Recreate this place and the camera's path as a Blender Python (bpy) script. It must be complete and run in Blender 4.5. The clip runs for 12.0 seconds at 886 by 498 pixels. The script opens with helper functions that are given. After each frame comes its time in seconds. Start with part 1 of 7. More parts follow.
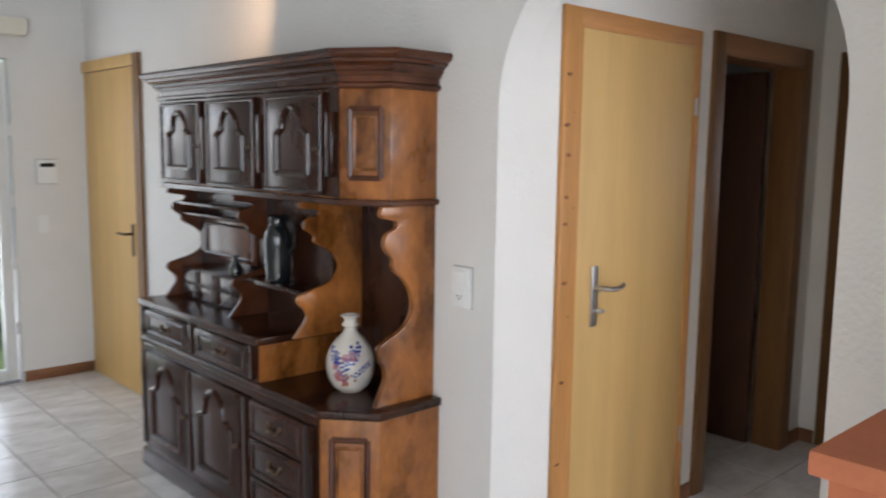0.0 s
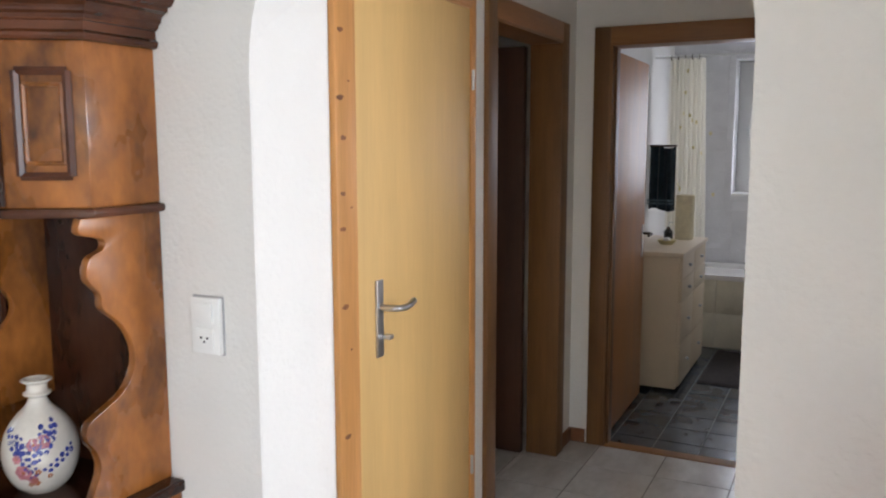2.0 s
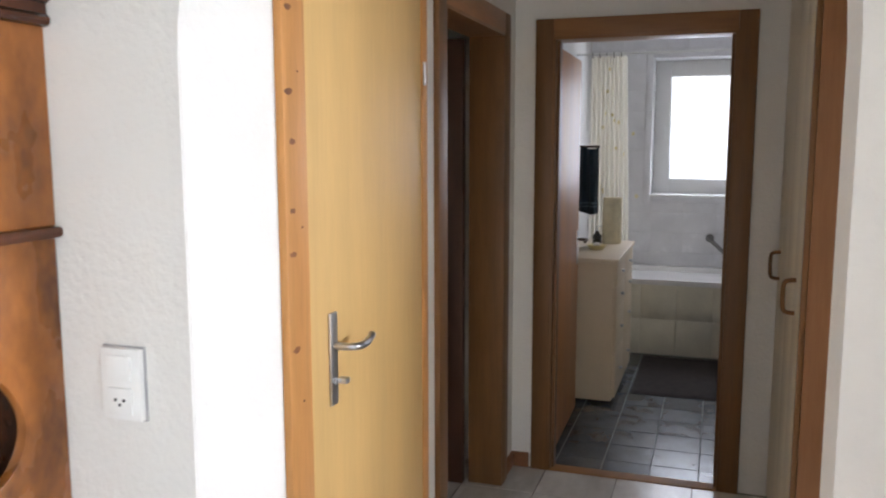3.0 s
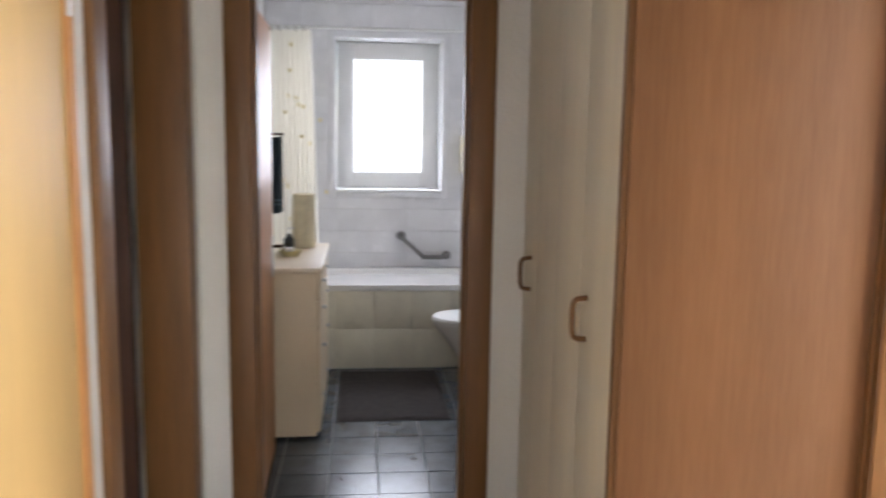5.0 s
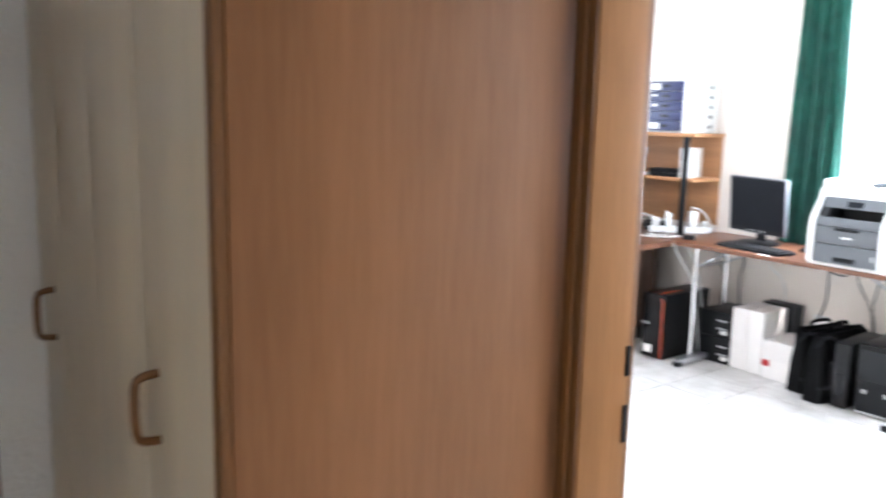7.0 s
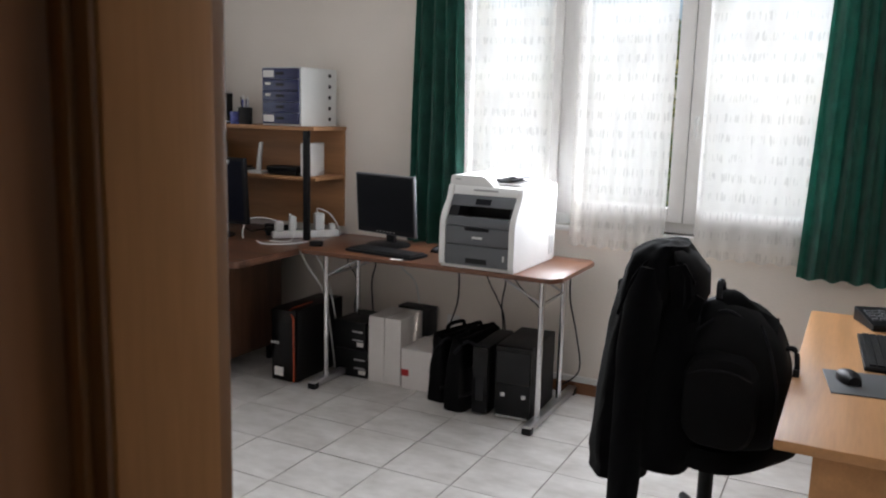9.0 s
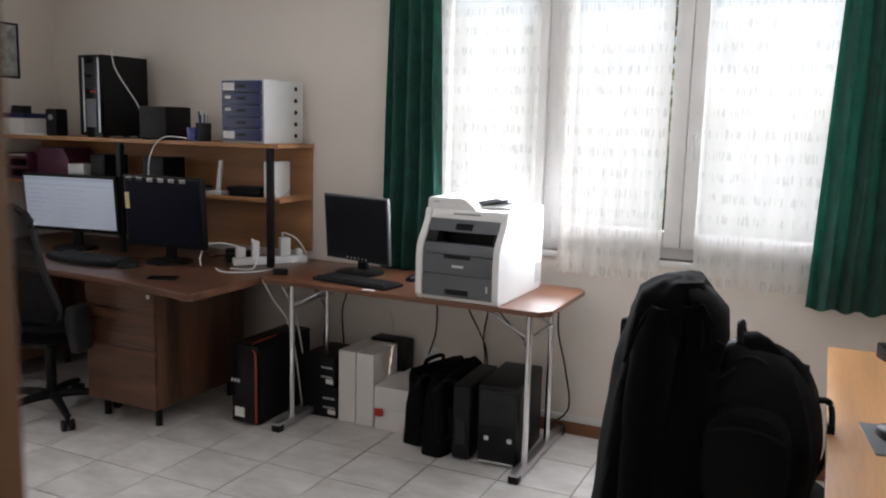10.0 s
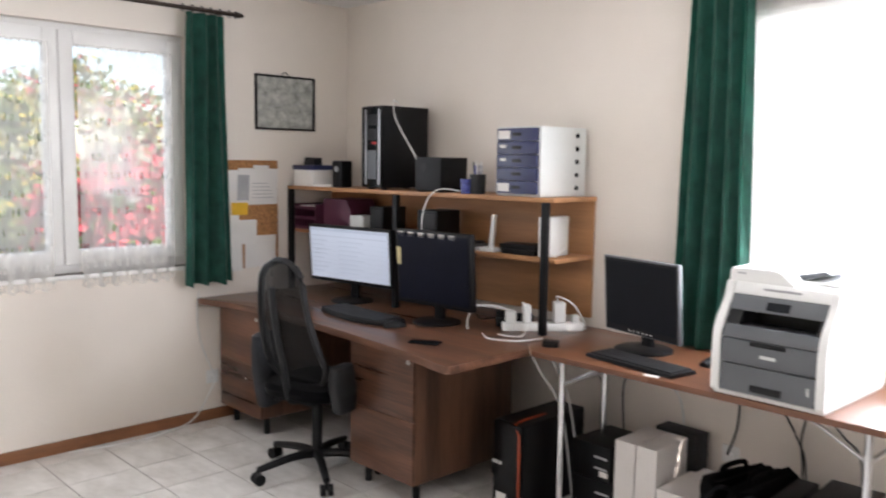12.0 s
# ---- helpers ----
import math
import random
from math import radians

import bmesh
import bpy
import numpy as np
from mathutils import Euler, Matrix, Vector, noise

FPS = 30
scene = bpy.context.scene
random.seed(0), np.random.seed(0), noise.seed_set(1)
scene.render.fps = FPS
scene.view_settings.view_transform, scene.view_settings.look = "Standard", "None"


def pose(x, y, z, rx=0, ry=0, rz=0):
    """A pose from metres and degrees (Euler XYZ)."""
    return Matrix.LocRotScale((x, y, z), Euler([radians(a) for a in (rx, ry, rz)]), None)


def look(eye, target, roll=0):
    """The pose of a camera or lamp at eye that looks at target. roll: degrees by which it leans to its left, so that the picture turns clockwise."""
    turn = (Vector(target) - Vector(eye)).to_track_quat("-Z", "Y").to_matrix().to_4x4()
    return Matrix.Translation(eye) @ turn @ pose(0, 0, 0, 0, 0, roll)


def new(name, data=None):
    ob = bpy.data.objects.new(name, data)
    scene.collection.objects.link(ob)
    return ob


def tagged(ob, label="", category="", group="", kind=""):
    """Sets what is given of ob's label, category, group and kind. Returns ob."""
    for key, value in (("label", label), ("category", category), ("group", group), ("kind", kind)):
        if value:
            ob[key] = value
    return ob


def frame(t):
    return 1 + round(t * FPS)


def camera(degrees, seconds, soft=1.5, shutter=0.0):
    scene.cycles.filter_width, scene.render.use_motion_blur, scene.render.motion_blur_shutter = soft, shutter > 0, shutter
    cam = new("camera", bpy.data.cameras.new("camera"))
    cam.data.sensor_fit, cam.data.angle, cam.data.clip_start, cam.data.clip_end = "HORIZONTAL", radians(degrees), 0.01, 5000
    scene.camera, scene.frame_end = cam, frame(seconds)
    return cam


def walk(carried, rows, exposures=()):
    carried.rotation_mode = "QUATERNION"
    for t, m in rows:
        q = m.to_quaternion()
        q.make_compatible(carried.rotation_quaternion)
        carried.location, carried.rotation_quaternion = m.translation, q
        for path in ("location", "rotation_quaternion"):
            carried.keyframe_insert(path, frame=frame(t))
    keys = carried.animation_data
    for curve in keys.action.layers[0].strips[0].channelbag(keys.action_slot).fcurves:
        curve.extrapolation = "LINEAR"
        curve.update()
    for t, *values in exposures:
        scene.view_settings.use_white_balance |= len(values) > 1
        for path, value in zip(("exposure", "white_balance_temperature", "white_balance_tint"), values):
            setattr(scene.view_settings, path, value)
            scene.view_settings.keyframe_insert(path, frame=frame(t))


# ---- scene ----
cam = camera(56.9, 12.0, soft=2.0, shutter=0.5)
PATH = [
    (0, (1.938, 1.908, 1.568), (3.288, 3.364, 1.323), 0.8),
    (0.5, (2.009, 2.086, 1.546), (3.527, 3.369, 1.318), 0.3),
    (1, (2.114, 2.251, 1.531), (3.772, 3.341, 1.29), 0.3),
    (1.5, (2.266, 2.402, 1.545), (3.998, 3.368, 1.291), 0.2),
    (2, (2.388, 2.528, 1.537), (4.164, 3.41, 1.278), -0.1),
    (2.5, (2.524, 2.707, 1.55), (4.35, 3.48, 1.288), 0.1),
    (2.7, (2.579, 2.78, 1.551), (4.428, 3.495, 1.289), 0.0),
    (4.5, (3.207, 3.138, 1.529), (5.186, 3.247, 1.258), 0.6),
    (5, (3.462, 3.204, 1.512), (5.433, 3.006, 1.238), 0.9),
    (5.5, (3.663, 3.216, 1.501), (5.578, 2.715, 1.217), 1.2),
    (6, (3.885, 3.18, 1.499), (5.724, 2.454, 1.2), 1.3),
    (6.5, (4.074, 3.095, 1.507), (5.819, 2.172, 1.188), 1.2),
    (7, (4.266, 3.011, 1.511), (5.836, 1.816, 1.18), 1.3),
    (7.5, (4.395, 2.919, 1.518), (5.702, 1.445, 1.174), 1.5),
    (9.3, (4.741, 2.336, 1.521), (5.605, 0.562, 1.196), 1.5),
    (9.5, (4.781, 2.273, 1.522), (5.63, 0.491, 1.205), 1.5),
    (10, (4.863, 2.113, 1.522), (5.701, 0.321, 1.227), 1.5),
    (10.5, (4.917, 1.916, 1.53), (5.86, 0.172, 1.261), 1.4),
    (11, (4.978, 1.813, 1.537), (6.108, 0.182, 1.287), 1.3),
    (11.5, (5.034, 1.68, 1.545), (6.33, 0.175, 1.312), 1.1),
    (12, (5.094, 1.595, 1.569), (6.528, 0.216, 1.358), 0.8),
]
EXPOSURES = [(0, 1.2, 6550, 15), (0.5, 1.45, 6550, 15), (1.5, 1.52, 6550, 15), (2.5, 1.68, 6550, 15), (4.5, 2.2, 6550, 15), (5.5, 2.65, 6500, 14), (6.2, 2.35, 6400, 13), (7.0, 2.2, 5900, 12), (7.6, 1.15, 6000, 12),
             (9.3, -0.3, 6600, 15), (9.5, -0.3, 6600, 15), (10.5, -0.15, 6650, 16), (11.0, -0.15, 6650, 16), (11.5, 0.28, 6650, 16), (12, 0.9, 6650, 16)]
walk(cam, [(t, look(eye, target, roll)) for t, eye, target, roll in PATH],
     exposures=EXPOSURES)
# ---- world, sun, daylight ----
world = bpy.data.worlds.new("daylight")
scene.world = world
world.use_nodes = True
wn = world.node_tree
sky = wn.nodes.new("ShaderNodeTexSky")
sky.sky_type = "NISHITA"
sky.sun_disc = False
SUN_EL, SUN_AZ = 38.0, 255.0
sky.sun_elevation, sky.sun_rotation = radians(SUN_EL), radians(SUN_AZ)
wn.links.new(sky.outputs[0], wn.nodes["Background"].inputs[0])
wn.nodes["Background"].inputs[1].default_value = 0.13
sun = bpy.data.lights.new("sun", "SUN")
sun.energy, sun.angle, sun.color = 5.0, radians(0.6), (1.0, 0.93, 0.82)
sun_ob = new("sun", sun)
_e, _a = radians(SUN_EL), radians(SUN_AZ)
_to = Vector((math.sin(_a) * math.cos(_e), math.cos(_a) * math.cos(_e), math.sin(_e)))
sun_ob.matrix_world = look(_to * 20, (0, 0, 0))


def window_light(name, eye, target, w, h, watts, col=(0.86, 0.93, 1.0)):
    li = bpy.data.lights.new(name, "AREA")
    li.shape, li.size, li.size_y, li.energy, li.color = "RECTANGLE", w, h, watts, col
    ob = new(name, li)
    ob.matrix_world = look(eye, target)
    return ob


window_light("office_south_sky", (5.75, -1.93, 1.60), (5.75, 0.0, 1.40), 1.85, 1.2, 32)
window_light("office_south_opening", (5.92, -1.64, 1.58), (5.92, 0.0, 1.40), 1.45, 1.15, 62)
window_light("office_east_opening", (9.43, 0.05, 1.60), (7.0, 0.05, 1.4), 1.2, 1.15, 7)
window_light("office_east_sky", (9.70, 0.05, 1.60), (7.0, 0.05, 1.5), 1.2, 1.2, 3.5)
window_light("bath_sky", (9.43, 3.01, 1.66), (7.0, 3.0, 1.2), 0.62, 0.92, 2.9, (0.80, 0.87, 1.0))
window_light("bath_outer_sky", (9.98, 3.01, 1.70), (9.0, 3.01, 1.66), 0.75, 1.0, 3.6, (0.92, 0.96, 1.0))
window_light("living_south_sky", (0.5, -0.56, 1.3), (1.8, 3.0, 1.2), 2.6, 2.0, 50, (0.74, 0.87, 1.0))
# fill lamp in an added west window, brightens the arch pier
window_light("living_west_sky", (-1.06, 1.6, 1.3), (3.9, 2.0, 1.3), 1.8, 1.9, 4.0)
window_light("living_north_sky", (2.85, 7.68, 1.15), (2.85, 5.0, 0.8), 1.1, 1.9, 8)

spot = bpy.data.lights.new("wall_spot_bulb", "SPOT")
spot.energy, spot.spot_size, spot.spot_blend, spot.color, spot.shadow_soft_size = 3.2, radians(74), 1.0, (1.0, 0.62, 0.32), 0.03
new("wall_spot_bulb", spot).matrix_world = look((3.62, 5.08, 2.27), (3.95, 5.55, 2.10))


# ---- materials ----
def mat(name, col, rough=0.5, metal=0.0, var=0.12, scale=6.0, fine=90.0, bump=0.02, stretch=(1, 1, 1), spec=0.5, coat=0.0, tint=None,
        rand=0.0, sheen=0.0, emit=0.0, dist=0.002, rvar=0.08):
    m = bpy.data.materials.new(name)
    m.use_nodes = True
    nt = m.node_tree
    b = nt.nodes["Principled BSDF"]
    n, k = nt.nodes.new, nt.links.new
    tc = n("ShaderNodeTexCoord")
    mp = n("ShaderNodeMapping")
    mp.inputs["Scale"].default_value = stretch
    oi = n("ShaderNodeObjectInfo")
    sh = n("ShaderNodeVectorMath")
    sh.operation = "MULTIPLY_ADD"
    k(oi.outputs["Random"], sh.inputs[0])
    sh.inputs[1].default_value = (7.3, 3.1, 5.7)
    k(tc.outputs["Object"], sh.inputs[2])
    k(sh.outputs[0], mp.inputs[0])
    a = n("ShaderNodeTexNoise")
    a.inputs["Scale"].default_value, a.inputs["Detail"].default_value = scale, 4
    f = n("ShaderNodeTexNoise")
    f.inputs["Scale"].default_value, f.inputs["Detail"].default_value = fine, 3
    k(mp.outputs[0], a.inputs["Vector"])
    k(mp.outputs[0], f.inputs["Vector"])
    mx = n("ShaderNodeMath")
    mx.operation = "MULTIPLY_ADD"
    k(f.outputs["Fac"], mx.inputs[0])
    mx.inputs[1].default_value = 0.35
    k(a.outputs["Fac"], mx.inputs[2])
    rp = n("ShaderNodeValToRGB")
    lo = [c * (1 - 1.6 * var) for c in col]
    hi = [min(1, c * (1 + 1.3 * var)) for c in (tint or col)]
    rp.color_ramp.elements[0].position, rp.color_ramp.elements[1].position = 0.42, 0.92
    rp.color_ramp.elements[0].color, rp.color_ramp.elements[1].color = (*lo, 1), (*hi, 1)
    k(mx.outputs[0], rp.inputs[0])
    out = rp.outputs[0]
    if rand:
        hs = n("ShaderNodeHueSaturation")
        mr = n("ShaderNodeMapRange")
        mr.inputs["To Min"].default_value, mr.inputs["To Max"].default_value = 1 - rand, 1 + rand
        k(oi.outputs["Random"], mr.inputs["Value"])
        k(mr.outputs[0], hs.inputs["Value"])
        k(out, hs.inputs["Color"])
        out = hs.outputs[0]
    k(out, b.inputs["Base Color"])
    rr = n("ShaderNodeMapRange")
    rr.inputs["To Min"].default_value, rr.inputs["To Max"].default_value = max(0.02, rough - rvar), min(1, rough + rvar)
    k(a.outputs["Fac"], rr.inputs["Value"])
    k(rr.outputs[0], b.inputs["Roughness"])
    b.inputs["Metallic"].default_value = metal
    b.inputs["Specular IOR Level"].default_value = spec
    b.inputs["Coat Weight"].default_value = coat
    b.inputs["Coat Roughness"].default_value = 0.12
    b.inputs["Sheen Weight"].default_value = sheen
    if bump:
        bp = n("ShaderNodeBump")
        bp.inputs["Strength"].default_value, bp.inputs["Distance"].default_value = bump, dist
        k(mx.outputs[0], bp.inputs["Height"])
        k(bp.outputs[0], b.inputs["Normal"])
    if emit:
        k(out, b.inputs["Emission Color"])
        b.inputs["Emission Strength"].default_value = emit
    return m


def glass(name, tint=(1, 1, 1), rough=0.0):
    m = bpy.data.materials.new(name)
    m.use_nodes = True
    nt = m.node_tree
    n, k = nt.nodes.new, nt.links.new
    tr, gl, mx = n("ShaderNodeBsdfTransparent"), n("ShaderNodeBsdfGlossy"), n("ShaderNodeMixShader")
    tr.inputs[0].default_value = (*tint, 1)
    gl.inputs["Roughness"].default_value = rough
    fr = n("ShaderNodeFresnel")
    fr.inputs[0].default_value = 1.3
    k(fr.outputs[0], mx.inputs[0])
    k(tr.outputs[0], mx.inputs[1])
    k(gl.outputs[0], mx.inputs[2])
    k(mx.outputs[0], nt.nodes["Material Output"].inputs[0])
    return m


def cloth_sheer(name, col, open_part, scale, band=0.0):
    """Thin curtain: part open weave, part white thread that lets light through, with a woven motif."""
    m = bpy.data.materials.new(name)
    m.use_nodes = True
    nt = m.node_tree
    n, k = nt.nodes.new, nt.links.new
    tc = n("ShaderNodeTexCoord")
    mp = n("ShaderNodeMapping")
    mp.inputs["Scale"].default_value = (scale * 1.7, scale * 1.7, scale * 0.16)
    k(tc.outputs["Object"], mp.inputs[0])
    vo = n("ShaderNodeTexNoise")
    vo.inputs["Scale"].default_value, vo.inputs["Detail"].default_value = 1.0, 2
    k(mp.outputs[0], vo.inputs["Vector"])
    rp = n("ShaderNodeMapRange")
    rp.inputs["From Min"].default_value, rp.inputs["From Max"].default_value = 0.55, 0.63
    rp.inputs["To Min"].default_value, rp.inputs["To Max"].default_value = open_part, min(0.95, open_part + band)
    rows, ang, wav, soft, both = n("ShaderNodeSeparateXYZ"), n("ShaderNodeMath"), n("ShaderNodeMath"), n("ShaderNodeMapRange"), n("ShaderNodeMath")
    k(tc.outputs["Object"], rows.inputs[0])
    ang.operation, ang.inputs[1].default_value = "MULTIPLY", 66.0
    k(rows.outputs["Z"], ang.inputs[0])
    wav.operation = "SINE"
    k(ang.outputs[0], wav.inputs[0])
    soft.inputs["From Min"].default_value, soft.inputs["From Max"].default_value = -0.5, 0.6
    soft.inputs["To Min"].default_value, soft.inputs["To Max"].default_value = -0.16, 0.03
    k(wav.outputs[0], soft.inputs["Value"])
    both.operation = "ADD"
    k(vo.outputs["Fac"], both.inputs[0])
    k(soft.outputs[0], both.inputs[1])
    k(both.outputs[0], rp.inputs["Value"])
    df, tl, add, tr, mx = n("ShaderNodeBsdfDiffuse"), n("ShaderNodeBsdfTranslucent"), n("ShaderNodeMixShader"), n("ShaderNodeBsdfTransparent"), n("ShaderNodeMixShader")
    for s in (df, tl):
        s.inputs["Color"].default_value = (*col, 1)
    add.inputs[0].default_value = 0.55
    k(df.outputs[0], add.inputs[1])
    k(tl.outputs[0], add.inputs[2])
    k(rp.outputs[0], mx.inputs[0])
    k(add.outputs[0], mx.inputs[1])
    k(tr.outputs[0], mx.inputs[2])
    k(mx.outputs[0], nt.nodes["Material Output"].inputs[0])
    return m


def plaster(name, col, fine=85, dist=0.006):
    return mat(name, col, 0.9, var=0.012, scale=5.0, fine=fine, bump=0.6, dist=dist, spec=0.2)


VERT, ALONGX, ALONGY = (9, 9, 0.7), (0.7, 9, 9), (9, 0.7, 9)
M_WALL = plaster("white_plaster", (0.80, 0.785, 0.755), 62, 0.013)
M_WALL_OFF = plaster("cream_plaster", (0.80, 0.735, 0.665))
M_CEIL = plaster("ceiling_paint", (0.82, 0.81, 0.79))
M_GROUT = mat("grout", (0.24, 0.215, 0.19), 0.95, scale=20, bump=0.3)
M_TILE = mat("cream_floor_tile", (0.64, 0.61, 0.57), 0.2, var=0.08, scale=4, fine=18, stretch=(1.0, 1.8, 1.0), bump=0.03, rand=0.035, tint=(0.72, 0.70, 0.67), spec=0.45)
M_SLATE = mat("slate_blue_tile", (0.075, 0.088, 0.10), 0.22, var=0.25, scale=9, fine=60, bump=0.12, rand=0.12, spec=0.55)
M_SLATEGROUT = mat("light_grout", (0.22, 0.24, 0.25), 0.9, scale=20, bump=0.2)
M_BTILE = mat("bath_wall_tile", (0.72, 0.715, 0.73), 0.25, var=0.07, scale=5, bump=0.04, rand=0.01)
M_TUBTILE = mat("cream_tub_tile", (0.70, 0.66, 0.54), 0.3, var=0.09, scale=5, bump=0.04, rand=0.01)
M_BEECH = mat("beech_veneer", (0.29, 0.135, 0.058), 0.42, var=0.11, scale=0.7, fine=16, stretch=(6, 6, 0.5), bump=0.03, tint=(0.34, 0.163, 0.074), spec=0.25)
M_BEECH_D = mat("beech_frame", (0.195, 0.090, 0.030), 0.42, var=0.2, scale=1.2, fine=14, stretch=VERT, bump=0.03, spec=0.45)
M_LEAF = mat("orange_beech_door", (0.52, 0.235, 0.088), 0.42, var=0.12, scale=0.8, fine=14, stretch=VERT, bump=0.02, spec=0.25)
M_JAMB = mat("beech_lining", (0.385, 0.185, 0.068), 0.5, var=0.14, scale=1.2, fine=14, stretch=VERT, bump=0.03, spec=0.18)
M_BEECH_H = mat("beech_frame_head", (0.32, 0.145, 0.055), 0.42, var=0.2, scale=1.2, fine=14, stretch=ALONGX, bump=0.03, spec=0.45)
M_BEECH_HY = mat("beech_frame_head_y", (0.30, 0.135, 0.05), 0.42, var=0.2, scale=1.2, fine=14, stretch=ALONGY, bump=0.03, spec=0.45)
M_MAPLE = mat("maple_door", (0.62, 0.395, 0.152), 0.5, var=0.07, scale=0.9, fine=12, stretch=VERT, bump=0.02, spec=0.35)
M_PINE = mat("pine_casing", (0.56, 0.265, 0.085), 0.42, var=0.16, scale=1.2, fine=14, stretch=VERT, bump=0.04, spec=0.4)
M_PINE_H = mat("pine_casing_head", (0.52, 0.24, 0.08), 0.42, var=0.16, scale=1.2, fine=14, stretch=ALONGX, bump=0.04, spec=0.4)
M_KNOT = mat("pine_knot", (0.20, 0.066, 0.020), 0.5, scale=30, var=0.3)
M_CLOSET = mat("cream_closet_laminate", (0.80, 0.75, 0.63), 0.5, var=0.05, scale=1.0, fine=16, stretch=VERT, bump=0.02)
# one cherry wood in shaded, lit and in-between tones; daylight is put into the colour
M_CHERRY_SHADE = mat("shaded_cherry", (0.024, 0.0085, 0.005), 0.19, var=0.35, scale=2.2, fine=18, stretch=(3, 3, 1.1), bump=0.05, coat=0.0, spec=0.36, tint=(0.042, 0.014, 0.007))
M_CHERRY = mat("lit_cherry", (0.20, 0.060, 0.013), 0.28, var=0.42, scale=2.4, fine=16, stretch=(2.5, 2.5, 1.4), bump=0.05, coat=0.12, spec=0.4, tint=(0.30, 0.105, 0.023))
M_CHERRY_D = mat("darker_cherry", (0.085, 0.025, 0.0095), 0.22, var=0.35, scale=3, fine=20, bump=0.04, coat=0.1, spec=0.4)
M_DESK = mat("walnut_desk", (0.066, 0.028, 0.017), 0.3, var=0.42, scale=1.1, fine=9, stretch=(0.8, 11, 11), bump=0.03, tint=(0.115, 0.050, 0.028))
M_DESKV = mat("walnut_desk_side", (0.10, 0.046, 0.026), 0.42, var=0.4, scale=1.5, fine=14, stretch=VERT, bump=0.03)
M_TABLE = mat("brown_table_laminate", (0.14, 0.056, 0.028), 0.33, var=0.16, scale=1.5, fine=14, stretch=ALONGX, bump=0.02)
M_SHELF = mat("alder_shelf_board", (0.42, 0.205, 0.088), 0.5, var=0.15, scale=1.5, fine=14, stretch=ALONGX, bump=0.03)
M_RDESK = mat("orange_beech_desk", (0.56, 0.29, 0.125), 0.36, var=0.12, scale=1.4, fine=14, stretch=ALONGY, bump=0.02)
M_TERRA = mat("terracotta_paint", (0.43, 0.135, 0.06), 0.7, var=0.1, scale=5, bump=0.1)
M_GREEN = mat("green_velvet", (0.013, 0.068, 0.050), 0.85, var=0.3, scale=14, fine=160, bump=0.25, sheen=0.35, tint=(0.022, 0.11, 0.082))
_nt = M_GREEN.node_tree
_tl, _mx = _nt.nodes.new("ShaderNodeBsdfTranslucent"), _nt.nodes.new("ShaderNodeMixShader")
_tl.inputs["Color"].default_value = (0.02, 0.42, 0.28, 1)
_mx.inputs[0].default_value = 0.17
_nt.links.new(_nt.nodes["Principled BSDF"].outputs[0], _mx.inputs[1])
_nt.links.new(_tl.outputs[0], _mx.inputs[2])
_nt.links.new(_mx.outputs[0], _nt.nodes["Material Output"].inputs[0])
M_LACE = cloth_sheer("white_lace", (0.92, 0.90, 0.86), 0.34, 62, 0.13)
M_LACE_FINE = cloth_sheer("fine_white_lace", (0.92, 0.90, 0.86), 0.60, 50, 0.2)
M_SHOWER = cloth_sheer("cream_shower_curtain", (0.90, 0.87, 0.79), 0.12, 14)
M_WTGROUT = mat("white_wall_grout", (0.70, 0.69, 0.69), 0.9, scale=20, bump=0.1)
M_WHITE = mat("white_plastic", (0.78, 0.78, 0.76), 0.4, var=0.03, bump=0.01)
M_GLOWHITE = mat("glossy_white_plastic", (0.90, 0.90, 0.88), 0.22, var=0.02, bump=0.0)
M_WFRAME = mat("white_window_frame", (0.78, 0.77, 0.75), 0.38, var=0.03, bump=0.01)
M_GREY = mat("grey_plastic", (0.105, 0.112, 0.12), 0.45, var=0.06, fine=400, bump=0.05)
M_DGREY = mat("dark_grey_plastic", (0.016, 0.0165, 0.018), 0.5, var=0.1, bump=0.03, spec=0.25)
M_BLACK = mat("black_plastic", (0.006, 0.006, 0.007), 0.45, var=0.15, bump=0.02, spec=0.22)
M_GLOSS = mat("gloss_black", (0.005, 0.005, 0.006), 0.2, var=0.1, bump=0.0, spec=0.22)
M_SCREEN_OFF = mat("screen_off", (0.006, 0.007, 0.010), 0.3, var=0.1, bump=0.0, spec=0.15)
M_SCREEN_BLUE = mat("navy_screen_back", (0.005, 0.006, 0.014), 0.45, var=0.15, bump=0.0, spec=0.10)
M_SCREEN_ON = mat("screen_lit", (0.46, 0.52, 0.62), 0.3, var=0.05, scale=2, bump=0.0, emit=0.26)
M_SCREEN_LINE = mat("screen_text", (0.39, 0.45, 0.55), 0.3, var=0.02, bump=0.0, emit=0.235)
M_CLOTH = mat("black_wool", (0.0022, 0.0022, 0.0027), 0.95, var=0.3, scale=30, fine=300, bump=0.4, sheen=0.05, spec=0.03)
M_LEATHER = mat("black_leather", (0.0032, 0.0032, 0.0034), 0.6, var=0.3, scale=18, fine=140, bump=0.3, spec=0.06)
M_NYLON = mat("black_nylon", (0.0030, 0.0030, 0.0034), 0.7, var=0.3, scale=12, fine=320, bump=0.3, spec=0.10)
M_WEBBING = mat("grey_black_webbing", (0.009, 0.009, 0.011), 0.6, var=0.3, scale=30, fine=320, bump=0.3, spec=0.12)
M_ARMCLOTH = mat("slate_grey_cloth", (0.020, 0.022, 0.027), 0.9, var=0.25, scale=25, fine=300, bump=0.3)
